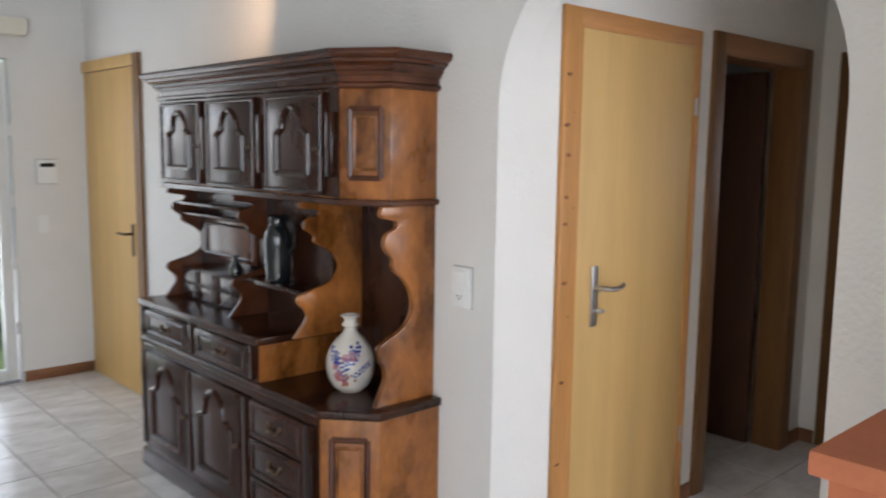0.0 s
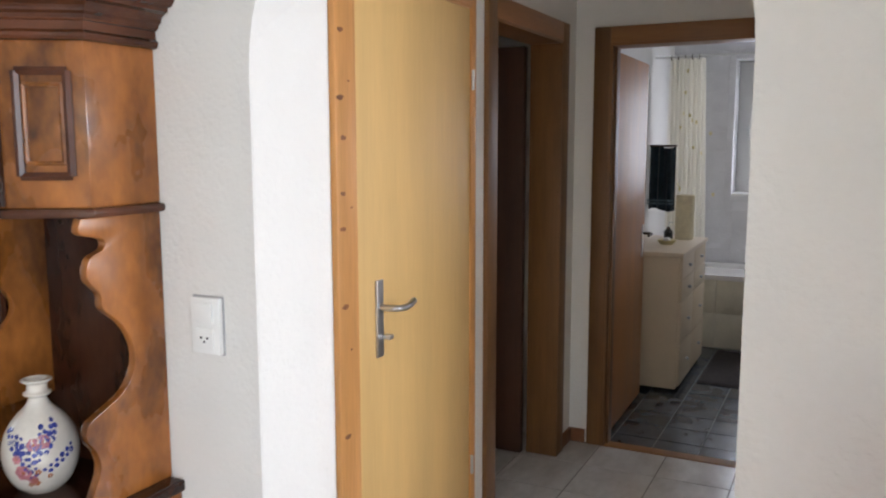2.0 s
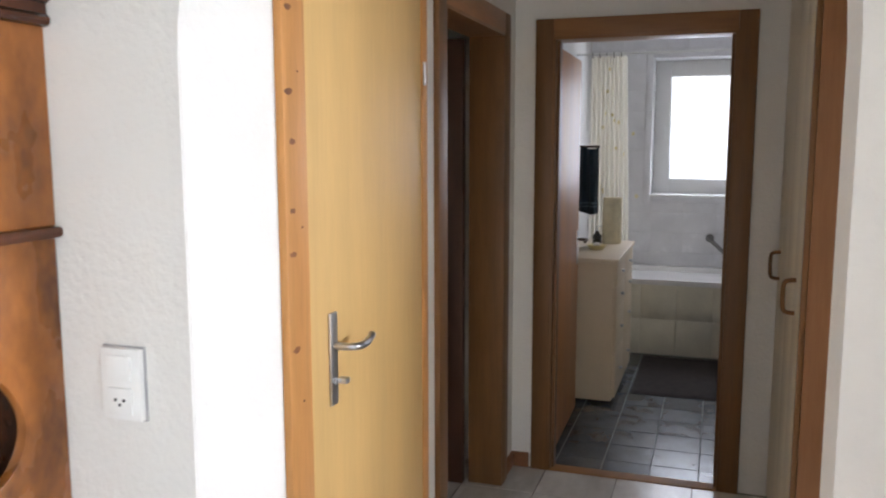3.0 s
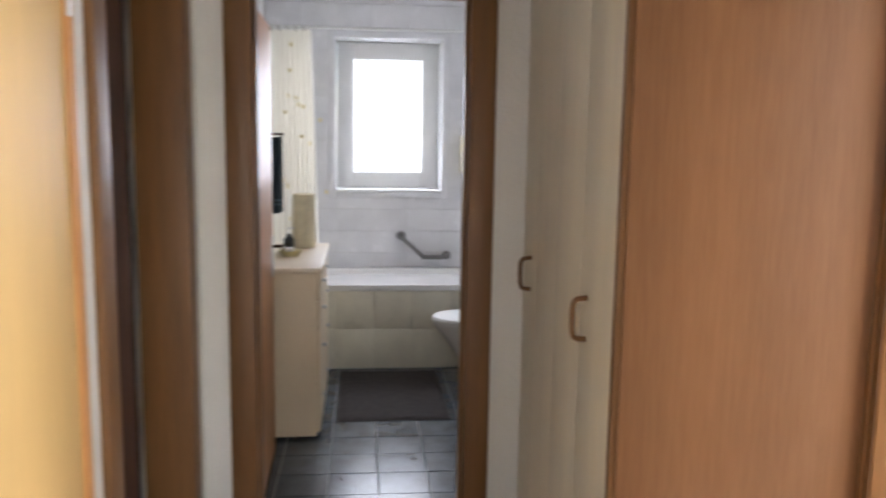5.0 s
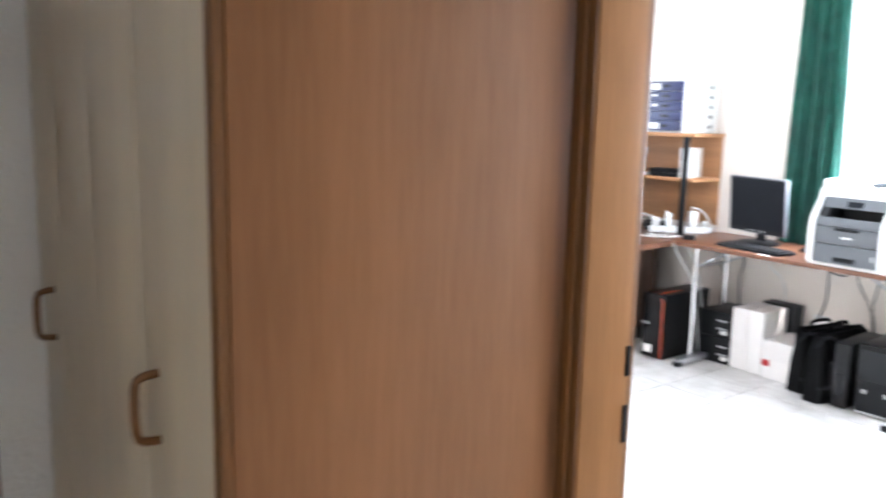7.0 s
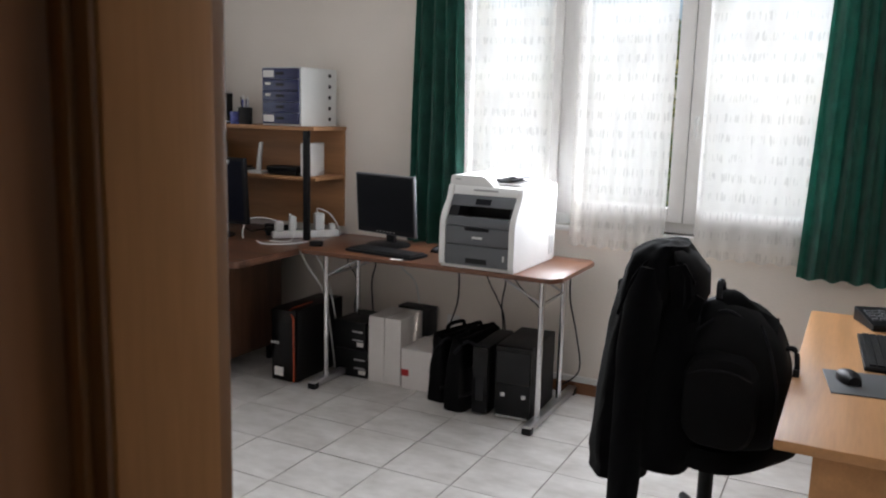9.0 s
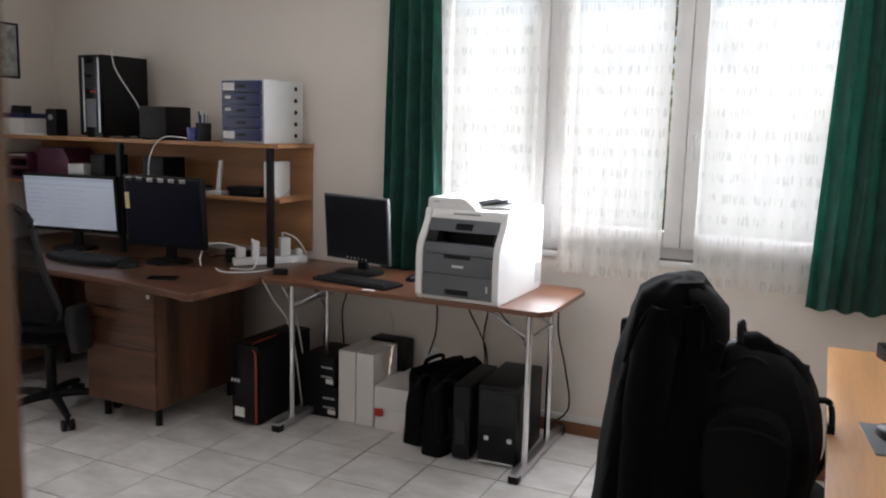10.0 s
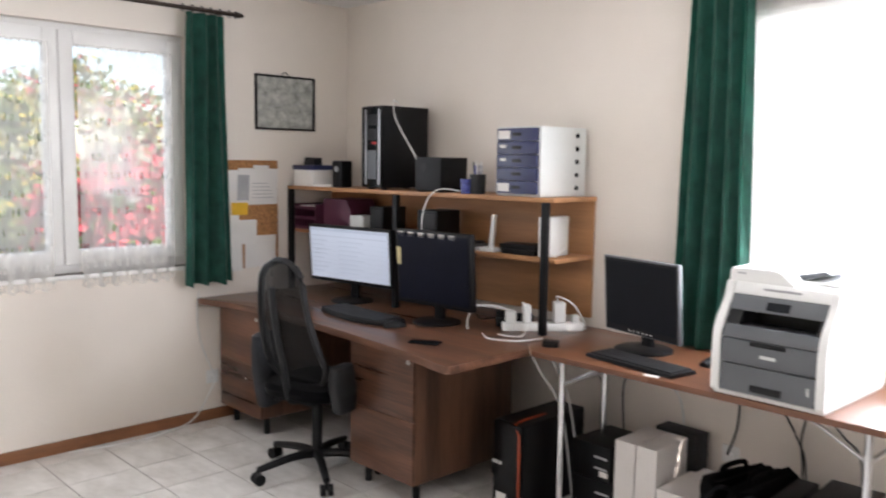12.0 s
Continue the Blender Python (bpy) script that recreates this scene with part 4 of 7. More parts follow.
for a0, z0, r in ((-0.30, 0.075, 0.016), (0.0, 0.145, 0.012), (0.28, 0.150, 0.013), (-0.05, 0.055, 0.010), (-0.45, 0.11, 0.009)):
    for k in range(6):
        a = 2 * math.pi * k / 6
        on_vase(pink, AX + a0 + r * 0.75 * math.cos(a) / 0.09, z0 + r * 0.75 * math.sin(a), r * 0.62)
    on_vase(rust, AX + a0, z0, r * 0.35)
for a0, z0, r in ((0.02, 0.045, 0.009), (-0.16, 0.040, 0.006), (0.10, 0.075, 0.007), (0.40, 0.06, 0.006)):
    for k in range(5):
        a = 2 * math.pi * k / 5
        on_vase(rust, AX + a0 + r * 0.7 * math.cos(a) / 0.09, z0 + r * 0.7 * math.sin(a), r * 0.5)
for nm, bm, m in (("blue_painting", blue, M_VBLUE), ("pink_painting", pink, M_VPINK), ("rust_painting", rust, M_VRUST)):
    tagged(part(nm, bm, m, vase, "painted flower motif"), kind="stuff")

jug = thing("jug", pose(3.735, 4.86, 1.003), "dark glazed jug in the sideboard niche", "jug")
part("body", lathe(B(), [(p.x, p.y) for p in bez([(0.044, 0, 0), (0.050, 0.01, 0), (0.056, 0.10, 0), (0.058, 0.18, 0), (0.050, 0.215, 0), (0.036, 0.24, 0), (0.034, 0.268, 0), (0.042, 0.28, 0), (0.034, 0.28, 0)], 4)], 20), M_BLUEJAR, jug, smooth=True)
part("handle", tube(B(), bez([(0.02, -0.034, 0.265), (0.025, -0.085, 0.25), (0.025, -0.090, 0.17), (0.02, -0.052, 0.12)], 5), 0.008, 8), M_BLUEJAR, jug, smooth=True)
bt = thing("small_bottle", pose(3.745, 5.24, 0.98), "small glass bottle on the sideboard drawers", "bottle")
part("body", lathe(B(), [(0.03, 0), (0.034, 0.03), (0.016, 0.06), (0.012, 0.09), (0.016, 0.094)], 14), M_BLUEJAR, bt, smooth=True)

sw = thing("light_switch", pose(3.942, 3.966, 1.078, 0, 0, 0), "white double wall switch with socket beside the arch", "switch")
# grey rim added to paint the shadow line round the plate
bx("back_frame", (0.003, 0.010, -0.049, 0.049, -0.075, 0.075), M_TEXTGREY, sw, "grey rim in the tone of the edge shadow", 0)
bx("plate", (-0.010, 0.005, -0.046, 0.046, -0.072, 0.072), M_GLOWHITE, sw, bevel=0.003)
bx("rocker", (-0.018, -0.010, -0.028, 0.028, 0.008, 0.06), M_GLOWHITE, sw, bevel=0.004)
so = bx("socket", (-0.015, -0.010, -0.028, 0.028, -0.06, -0.006), M_GLOWHITE, sw, bevel=0.004)
for a, b in ((-0.01, -0.03), (0.01, -0.03), (0.0, -0.04)):
    bx("socket_hole", (-0.0158, -0.0145, a - 0.003, a + 0.003, b - 0.003, b + 0.003), M_BLACK, so, bevel=0)

ws = thing("wall_spotlight", pose(3.948, 5.02, 2.30), "small brass wall spotlight giving warm light", "spotlight")
part("mount", lathe(B(), [(0.035, 0), (0.035, 0.012), (0.02, 0.02)], 16), M_BRASS, ws, smooth=True).data.transform(pose(0, 0, 0, 0, -90, 0))
part("arm", tube(B(), bez([(-0.015, 0, 0), (-0.12, 0, 0.0), (-0.20, 0.0, -0.02)], 4), 0.007, 8), M_BRASS, ws, smooth=True)
part("shade", tube(B(), [(-0.225, -0.05, -0.03), (-0.215, -0.01, -0.03), (-0.205, 0.02, -0.033)], 0.018, 14, 0.034), M_BRASS, ws, "brass lamp shade", smooth=True)

th = thing("thermostat", pose(3.68, 7.62, 1.38), "white wall thermostat with a dark slot", "thermostat")
# not a fitting: its grey border imitates the case's shadow on the wall
bx("back_plate", (-0.066, 0.066, -0.008, 0, -0.082, 0.082), M_TEXTGREY, th, "grey rim drawing the case's shadow edge")
bx("case", (-0.062, 0.062, -0.03, -0.008, -0.078, 0.078), M_GLOWHITE, th, bevel=0.006)
bx("display", (-0.045, 0.045, -0.032, -0.03, 0.03, 0.055), M_BLACK, th, bevel=0.001)
sw2 = thing("light_switch", pose(3.65, 7.62, 1.04), "white wall switch near the terrace door", "switch")
bx("plate", (-0.032, 0.032, -0.014, 0, -0.065, 0.065), M_GLOWHITE, sw2, bevel=0.004)
bb = thing("blind_box", pose(2.9, 7.62, 2.28), "cream roller blind box above the terrace door", "blind box")
bx("case", (-0.70, 0.67, -0.12, 0, -0.05, 0.05), M_CLOSET, bb, bevel=0.006)

ct = thing("counter", pose(3.45, 1.7, 0), "terracotta-painted half-height counter beside the arch", "counter")
bx("body", (-0.43, 0.495, -0.68, 0.62, 0, 1.145), M_TERRA, ct, bevel=0.006)
bx("top", (-0.45, 0.495, -0.70, 0.64, 1.145, 1.18), M_TERRA, ct, "terracotta counter top", 0.006)

# ---- hall closet ----
cl = thing("closet", pose(0, 0, 0), "built-in closet with cream folding doors and a beech side", "closet")
bx("side_panel", (5.232, 5.252, 2.0, 2.612, 0, 2.56), M_BEECH, cl, "beech veneer side panel", 0.002)
bx("front_edge", (5.236, 5.262, 2.612, 2.628, 0, 2.56), M_BEECH_D, cl, "darker beech edge strip", 0.003)
bx("carcass", (5.252, 6.345, 2.0, 2.58, 0, 2.56), M_CLOSET, cl, bevel=0)
for x0, x1 in ((5.266, 5.578), (5.582, 5.868), (5.870, 6.138), (6.142, 6.342)):
    lf = bx("folding_leaf", (x0, x1, 2.60, 2.62, 0.02, 2.54), M_CLOSET, cl, "cream laminate leaf", 0.003)
    for hx in (5.505, 6.212):
        if x0 < hx < x1:
            hb = tube(B(), bez([(hx, 2.62, 1.10), (hx, 2.645, 1.097), (hx, 2.656, 1.085), (hx, 2.658, 1.045), (hx, 2.656, 1.005), (hx, 2.645, 0.993), (hx, 2.62, 0.99)], 4), 0.0075, 8)
            part("handle", hb, M_BEECH_D, lf, "turned wooden bow handle", smooth=True)
settle(cl, (5.79, 2.3, 0))

# ---- bathroom ----
tub = thing("bathtub", pose(0, 0, 0), "white built-in bathtub behind a cream tiled front", "bathtub")
bx("front", (8.672, 8.70, 2.24, 3.878, 0, 0.515), M_TUBTILE, tub, bevel=0)
for k in range(7):
    for j in range(2):
        y0 = 3.874 - (k + 1) * 0.25
        bx("front_tile", (8.66, 8.673, max(2.24, y0 + 0.002), y0 + 0.248, 0.012 + j * 0.252, 0.012 + j * 0.252 + 0.25), M_TUBTILE, tub, bevel=0.0015)
rim = B()
cx, cy = 9.02, 3.06
def ring(hx, hy, z, p):
    return [(cx + hx * math.copysign(abs(math.cos(a)) ** p, math.cos(a)), cy + hy * math.copysign(abs(math.sin(a)) ** p, math.sin(a)), z) for a in [2 * math.pi * (k + 0.5) / 40 for k in range(40)]]
rings = [ring(0.37, 0.815, 0.518, 0.12), ring(0.374, 0.819, 0.535, 0.12), ring(0.374, 0.819, 0.555, 0.12), ring(0.30, 0.74, 0.555, 0.35), ring(0.285, 0.72, 0.54, 0.4), ring(0.24, 0.66, 0.25, 0.5), ring(0.20, 0.58, 0.17, 0.5), ring(0.1, 0.3, 0.155, 0.6)]
part("basin", loft(rim, rings), M_CERAMIC, tub, "white enamel basin", smooth=True)
settle(tub, (9.02, 3.06, 0))

gb = thing("grab_bar", pose(9.395, 2.75, 0.7), "angled dark nickel grab bar on the tiled wall", "grab bar")
part("bar", tube(B(), bez([(0, 0.168, 0.085), (-0.045, 0.165, 0.08), (-0.055, 0.15, 0.065), (-0.055, 0.02, -0.05), (-0.055, -0.02, -0.062), (-0.055, -0.13, -0.062), (-0.045, -0.16, -0.06), (0, -0.165, -0.058)], 5), 0.0155, 10), M_NICKEL, gb, smooth=True)
for y, z in ((0.168, 0.085), (-0.165, -0.058)):
    b = lathe(B(), [(0.032, 0), (0.032, 0.006), (0.02, 0.014)], 18)
    bmesh.ops.transform(b, matrix=pose(0, y, z, 0, -90, 0), verts=b.verts)
    part("flange", b, M_NICKEL, gb, smooth=True)
bx("soap_rack", (-0.085, -0.03, -0.13, 0.02, -0.078, -0.068), M_NICKEL, gb, bevel=0.002)

dis = thing("dispenser", pose(9.408, 2.425, 1.38), "pale yellow plastic dispenser on the bathroom wall", "dispenser")
bx("case", (-0.09, -0.008, -0.066, 0.066, -0.135, 0.135), M_YELLOWP, dis, bevel=0.01)
for y in (-0.03, 0.03):
    bx("button", (-0.094, -0.09, y - 0.016, y + 0.016, -0.085, -0.06), M_DGREY, dis, bevel=0.003)

cab = thing("bathroom_cabinet", pose(0, 0, 0), "cream bathroom chest with drawers and pale top", "cabinet")
bx("body", (7.405, 8.30, 3.425, 3.87, 0.02, 0.845), M_CREAMCAB, cab, bevel=0.004)
bx("top", (7.385, 8.315, 3.395, 3.878, 0.845, 0.872), M_CREAMTOP, cab, bevel=0.006)
for k in range(2):
    for j, (z0, z1) in enumerate(((0.04, 0.30), (0.305, 0.56), (0.565, 0.70), (0.705, 0.84))):
        x0 = 7.415 + k * 0.44
        d = bx("drawer", (x0, x0 + 0.43, 3.405, 3.425, z0, z1), M_CREAMCAB, cab, bevel=0.004)
        kn = lathe(B(), [(0.005, 0), (0.011, 0.012), (0.007, 0.02)], 10)
        bmesh.ops.transform(kn, matrix=pose(x0 + 0.215, 3.405, (z0 + z1) / 2, 90, 0, 0), verts=kn.verts)
        part("knob", kn, M_STEEL, d, smooth=True)
settle(cab, (7.85, 3.64, 0))

pr = thing("paper_towel_roll", pose(8.14, 3.53, 0.872), "cream paper towel roll standing on the cabinet", "paper roll")
part("roll", lathe(B(), [(0.058, 0), (0.062, 0.004), (0.062, 0.3), (0.058, 0.304), (0.022, 0.304), (0.02, 0.28)], 28), M_PAPERROLL, pr, smooth=True)
sd1 = thing("soap_dispenser", pose(7.95, 3.60, 0.872), "dark soap bottle with a pump on the cabinet", "bottle")
part("body", lathe(B(), [(0.028, 0), (0.03, 0.01), (0.03, 0.07), (0.012, 0.09), (0.012, 0.1)], 16), M_BLUEJAR, sd1, smooth=True)
part("pump", tube(B(), [(0, 0, 0.1), (0, 0, 0.13), (0, -0.03, 0.13)], 0.005, 6), M_STEEL, sd1, smooth=True)
sd2 = thing("soap_dish", pose(7.80, 3.58, 0.872), "pale yellow soap dish on the cabinet", "soap dish")
part("dish", lathe(B(), [(0.04, 0), (0.055, 0.02), (0.06, 0.03), (0.05, 0.028), (0.02, 0.012)], 18), M_YELLOWP, sd2, smooth=True)
bx("soap", (-0.03, 0.03, -0.02, 0.02, 0.014, 0.042), M_PAPER, sd2, bevel=0.008)

tw = thing("towel", pose(0, 0, 0), "dark blue-grey towel hanging from a short rail", "towel")
bm = B()
rows = []
for i in range(15):
    z = 1.03 + (1.50 - 1.03) * i / 14
    rows.append([(8.60 + 0.018 * math.sin(k / 24 * 15 + z * 2) + 0.006 * math.sin(k / 24 * 38), 3.69 + 0.185 * k / 24, z - 0.012 * math.sin(k / 24 * 6)) for k in range(25)])
loft(bm, rows, False)
bmesh.ops.solidify(bm, geom=bm.faces[:], thickness=0.05)
part("cloth", bm, M_TOWEL, tw, smooth=True)
for z in (1.075, 1.10):
    bm = B()
    loft(bm, [[(8.546 + 0.018 * math.sin(k / 24 * 15 + z * 2) - 0.004, 3.69 + 0.185 * k / 24, z + q) for k in range(25)] for q in (0, 0.012)], False)
    part("band", bm, M_TOWELBAND, tw, "lighter woven band", smooth=True)
settle(tw, (8.6, 3.78, 1.03))
rl = thing("towel_rail", pose(0, 0, 0), "dark towel rail on the bathroom wall", "towel rail")
part("bar", tube(B(), bez([(8.58, 3.878, 1.507), (8.58, 3.80, 1.507), (8.58, 3.68, 1.507)], 3), 0.008, 8), M_BRONZE, rl, smooth=True)
settle(rl, (8.58, 3.878, 1.507))

sc = thing("shower_curtain", pose(0, 0, 0), "cream patterned shower curtain bunched at the wall", "curtain")
bm = B()
rows = []
for i in range(24):
    z = 0.60 + 1.545 * i / 23
    spread = 0.25 + 0.05 * (1 - i / 23)
    rows.append([(8.685 + 0.035 * math.sin(k / 64 * 52 + 0.6 * math.sin(z * 3)), 3.77 - spread * (k / 64), z) for k in range(65)])
loft(bm, rows, False)
part("cloth", bm, M_SHOWER, sc, smooth=True)
rv = random.Random(8)
for _ in range(18):
    bm = B()
    k, z = rv.uniform(2, 62), rv.uniform(0.9, 2.1)
    spread = 0.25 + 0.05 * (1 - (z - 0.6) / 1.545)
    y = 3.70 - spread * k / 64
    x = 8.685 + 0.035 * math.sin(k / 64 * 52 + 0.6 * math.sin(z * 3)) - 0.004
    bm.faces.new([bm.verts.new((x, y + 0.011 * math.cos(a), z + 0.016 * math.sin(a))) for a in (0.3, 1.5, 2.8, 3.9, 5.2)])
    part("leaf_print", bm, M_YELLOWP, sc, "ochre leaf print")
settle(sc, (8.69, 3.65, 0.6))
rod = thing("shower_rod", pose(0, 0, 0), "thin white shower curtain rod across the bath", "rod")
part("bar", tube(B(), [(8.685, 3.878, 2.16), (8.685, 2.22, 2.16)], 0.009, 8), M_WHITE, rod, smooth=True)
for k in range(5):
    a = 3.76 - k * 0.05
    part("ring", tube(B(), [(8.685 + 0.016 * math.cos(q), a, 2.152 + 0.018 * math.sin(q)) for q in [2 * math.pi * i / 10 for i in range(11)]], 0.003, 5), M_BRASS, rod, smooth=True)
settle(rod, (8.685, 3.05, 2.16))

wc = thing("toilet", pose(8.33, 2.30, 0), "white ceramic toilet with a closed lid", "toilet")
def oval(cy, hx, hy, z):
    return [(hx * math.cos(a), cy + hy * math.sin(a) * (1.0 if math.sin(a) > 0 else 0.75), z) for a in [2 * math.pi * k / 28 for k in range(28)]]
part("bowl", loft(B(), [oval(0.17, 0.10, 0.14, 0), oval(0.17, 0.095, 0.13, 0.08), oval(0.18, 0.10, 0.14, 0.18), oval(0.2, 0.15, 0.20, 0.29), oval(0.22, 0.18, 0.245, 0.37), oval(0.22, 0.185, 0.25, 0.395)]), M_CERAMIC, wc, smooth=True)
part("lid", loft(B(), [oval(0.22, 0.185, 0.252, 0.397), oval(0.22, 0.19, 0.257, 0.41), oval(0.22, 0.185, 0.25, 0.425), oval(0.22, 0.15, 0.21, 0.433), oval(0.22, 0.05, 0.08, 0.436)]), M_WHITE, wc, "white plastic lid", smooth=True)
bx("cistern", (-0.2, 0.2, -0.075, 0.09, 0.40, 0.76), M_CERAMIC, wc, bevel=0.02)

mc = thing("mirror_cabinet", pose(7.55, 2.222, 1.65), "white mirror cabinet on the bathroom wall", "mirror cabinet")
bx("case", (-0.35, 0.35, 0, 0.13, -0.38, 0.38), M_WHITE, mc, bevel=0.004)
bx("mirror", (-0.345, 0.345, 0.13, 0.135, -0.375, 0.375), M_MIRROR, mc, bevel=0)
tp = thing("bath_tap", pose(9.30, 2.40, 0.555), "white and chrome bath tap on the tub corner", "tap")
part("body", lathe(B(), [(0.025, 0), (0.025, 0.05), (0.018, 0.07), (0.008, 0.09)], 14), M_CHROME, tp, smooth=True)
part("spout", tube(B(), bez([(0, 0, 0.06), (-0.02, 0.05, 0.07), (-0.03, 0.1, 0.06)], 4), 0.01, 8), M_CHROME, tp, smooth=True)

mat_ob = thing("bath_mat", pose(8.13, 3.03, 0), "dark brown bath mat on the slate tiles", "mat")
bm = B()
bmesh.ops.create_grid(bm, x_segments=40, y_segments=28, size=0.5)
for v in bm.verts:
    v.co.x, v.co.y = v.co.x * 0.92, v.co.y * 0.61
    v.co.z = 0.011 + 0.003 * noise.noise(v.co * 60) - (0.008 if abs(v.co.x) > 0.452 or abs(v.co.y) > 0.297 else 0)
bmesh.ops.solidify(bm, geom=bm.faces[:], thickness=0.008)
part("mat_surface", bm, M_RUG, mat_ob, smooth=True)


# ---- office: curtains ----
def drape(name, axis, pos, a0, a1, z0, z1, folds, depth, material, parent, flare=0.0, pinch=0.0, thick=0.004, nz=22, seed=1, label=""):
    """A hanging cloth in folds along axis, fuller at the foot."""
    bm = B()
    n = folds * 10
    rows = []
    for i in range(nz):
        q = i / (nz - 1)
        z = z1 + (z0 - z1) * q
        row = []
        for k in range(n + 1):
            u = k / n
            mid = (a0 + a1) / 2
            a = mid + (a0 + (a1 - a0) * u - mid) * (1 - pinch * (1 - q) + flare * q)
            dd = depth * (0.55 + 0.45 * q) * (math.sin(u * folds * 2 * math.pi + 1.2 * noise.noise(Vector((u * 3, q * 1.2, seed)))) + 0.4 * noise.noise(Vector((u * 9, q * 2, seed + 5))))
            zz = z + 0.008 * math.sin(u * folds * 2 * math.pi + 1) * q
            row.append((a, pos + dd, zz) if axis == "x" else (pos + dd, a, zz))
        rows.append(row)
    loft(bm, rows, False)
    if thick:
        bmesh.ops.solidify(bm, geom=bm.faces[:], thickness=thick)
    return part(name, bm, material, parent, label, smooth=True)


def curtain(axis, pos, a0, a1, z0, z1, folds, label, seed):
    t = thing("curtain", pose(0, 0, 0), label, "curtain", "green office curtains")
    drape("cloth", axis, pos, a0, a1, z0, z1, folds, 0.042, M_GREEN, t, flare=0.03, pinch=0.2, seed=seed, nz=30)
    base = ((a0 + a1) / 2, pos, z0) if axis == "x" else (pos, (a0 + a1) / 2, z0)
    return settle(t, base)


curtain("x", -1.675, 6.65, 7.00, 0.75, 2.385, 4, "dark green velvet curtain drawn aside beside the printer", 2)
curtain("x", -1.675, 4.42, 4.90, 0.79, 2.385, 5, "dark green velvet curtain at the window's far side", 3)
curtain("y", 9.455, -0.85, -0.56, 0.84, 2.385, 3, "dark green velvet curtain drawn aside beside the pinboard", 4)


def curtain_rod(p, q, label):
    t = thing("curtain_rod", pose(0, 0, 0), label, "curtain rod")
    p, q = Vector(p), Vector(q)
    d = (q - p).normalized()
    part("pole", tube(B(), [p, q], 0.012, 10), M_BRONZE, t, smooth=True)
    for e, s in ((p, -1), (q, 1)):
        part("finial", tube(B(), [e, e + s * d * 0.012, e + s * d * 0.03, e + s * d * 0.05], 0.022, 10, 0.01), M_BRONZE, t, smooth=True)
    n = Vector((-d.y, d.x, 0))
    for u in (0.04, 0.96):
        c = p.lerp(q, u)
        w = Vector((0, -1, 0)) if abs(d.x) > 0.5 else Vector((1, 0, 0))
        part("bracket", tube(B(), [c, c + w * 0.08], 0.008, 8), M_BRONZE, t, smooth=True)
    for u in np.linspace(0.02, 0.16, 6):
        for uu in (u, 1 - u):
            c = p.lerp(q, uu)
            part("ring", tube(B(), [c + n * 0.0 + 0.02 * (math.cos(a) * n + math.sin(a) * Vector((0, 0, 1))) for a in [2 * math.pi * k / 10 for k in range(11)]], 0.003, 5), M_BRONZE, t, smooth=True)
    return settle(t, p.lerp(q, 0.5))


curtain_rod((4.30, -1.69, 2.405), (7.12, -1.69, 2.405), "dark bronze curtain rod with finials above the window")
curtain_rod((9.46, -0.90, 2.405), (9.46, 1.15, 2.405), "dark bronze curtain rod with finials on the garden side")


def lace(axis, pos, a0, a1, z0, z1, seed, deep=0.008, material=M_LACE):
    t = thing("lace_curtain", pose(0, 0, 0), "white lace half curtain hanging on the window sash", "lace curtain", "lace sash curtains")
    drape("cloth", axis, pos, a0, a1, z0, z1, 7, deep, material, t, flare=0.0, pinch=0.0, thick=0, seed=seed)
    base = ((a0 + a1) / 2, pos, z0) if axis == "x" else (pos, (a0 + a1) / 2, z0)
    return settle(t, base)


for a0, a1, s in ((6.175, 6.745, 1), (5.545, 6.045, 2), (4.74, 5.395, 3)):
    lace("x", -1.742, a0, a1, 0.83, 2.185, s)
for a0, a1, s in ((-0.53, -0.01, 4), (0.13, 0.68, 5)):
    lace("y", 9.522, a0, a1, 0.88, 2.15, s, 0.003, M_LACE_FINE)

# ---- office: walnut desk ----
DZ = 0.755
dk = thing("desk", pose(0, 0, 0), "large walnut veneer desk with two pedestals against the wall", "desk")
front = [(p.x, p.y) for p in bez([(9.52, -0.655, 0), (9.42, -0.68, 0), (9.2, -0.735, 0), (8.9, -0.765, 0), (8.5, -0.757, 0), (8.15, -0.735, 0), (7.72, -0.695, 0), (7.47, -0.65, 0), (7.40, -0.645, 0)], 5)]
part("desktop", prism(B(), front + [(7.385, -0.66), (7.385, -1.765), (9.52, -1.765)], "z", DZ - 0.035, DZ), M_DESK, dk, "walnut veneer top", 0.004)
for x0, x1 in ((7.745, 8.215), (9.03, 9.49)):
    p = bx("pedestal", (x0, x1, -1.45, -0.80, 0.105, DZ - 0.036), M_DESKV, dk, "walnut pedestal", 0.003)
    bx("drawer_front", (x0 + 0.002, x1 - 0.012, -0.80, -0.783, 0.107, 0.40), M_DESK, p, bevel=0.002)
    bx("drawer_front", (x0 + 0.002, x1 - 0.012, -0.80, -0.783, 0.404, DZ - 0.04), M_DESK, p, bevel=0.002)
    k = lathe(B(), [(0.011, 0), (0.011, 0.004)], 12)
    bmesh.ops.transform(k, matrix=pose(x0 + 0.035, -0.783, 0.675, -90, 0, 0), verts=k.verts)
    part("lock", k, M_STEEL, p)
    for lx in (x0 + 0.06, x1 - 0.06):
        for ly in (-1.40, -0.86):
            part("foot", tube(B(), [(lx, ly, 0), (lx, ly, 0.105)], 0.018, 12), M_BLACK, dk, "black round foot", smooth=True)
bx("modesty_panel", (8.215, 9.03, -1.44, -1.42, 0.2, DZ - 0.036), M_DESKV, dk)
settle(dk, (8.45, -1.2, 0))

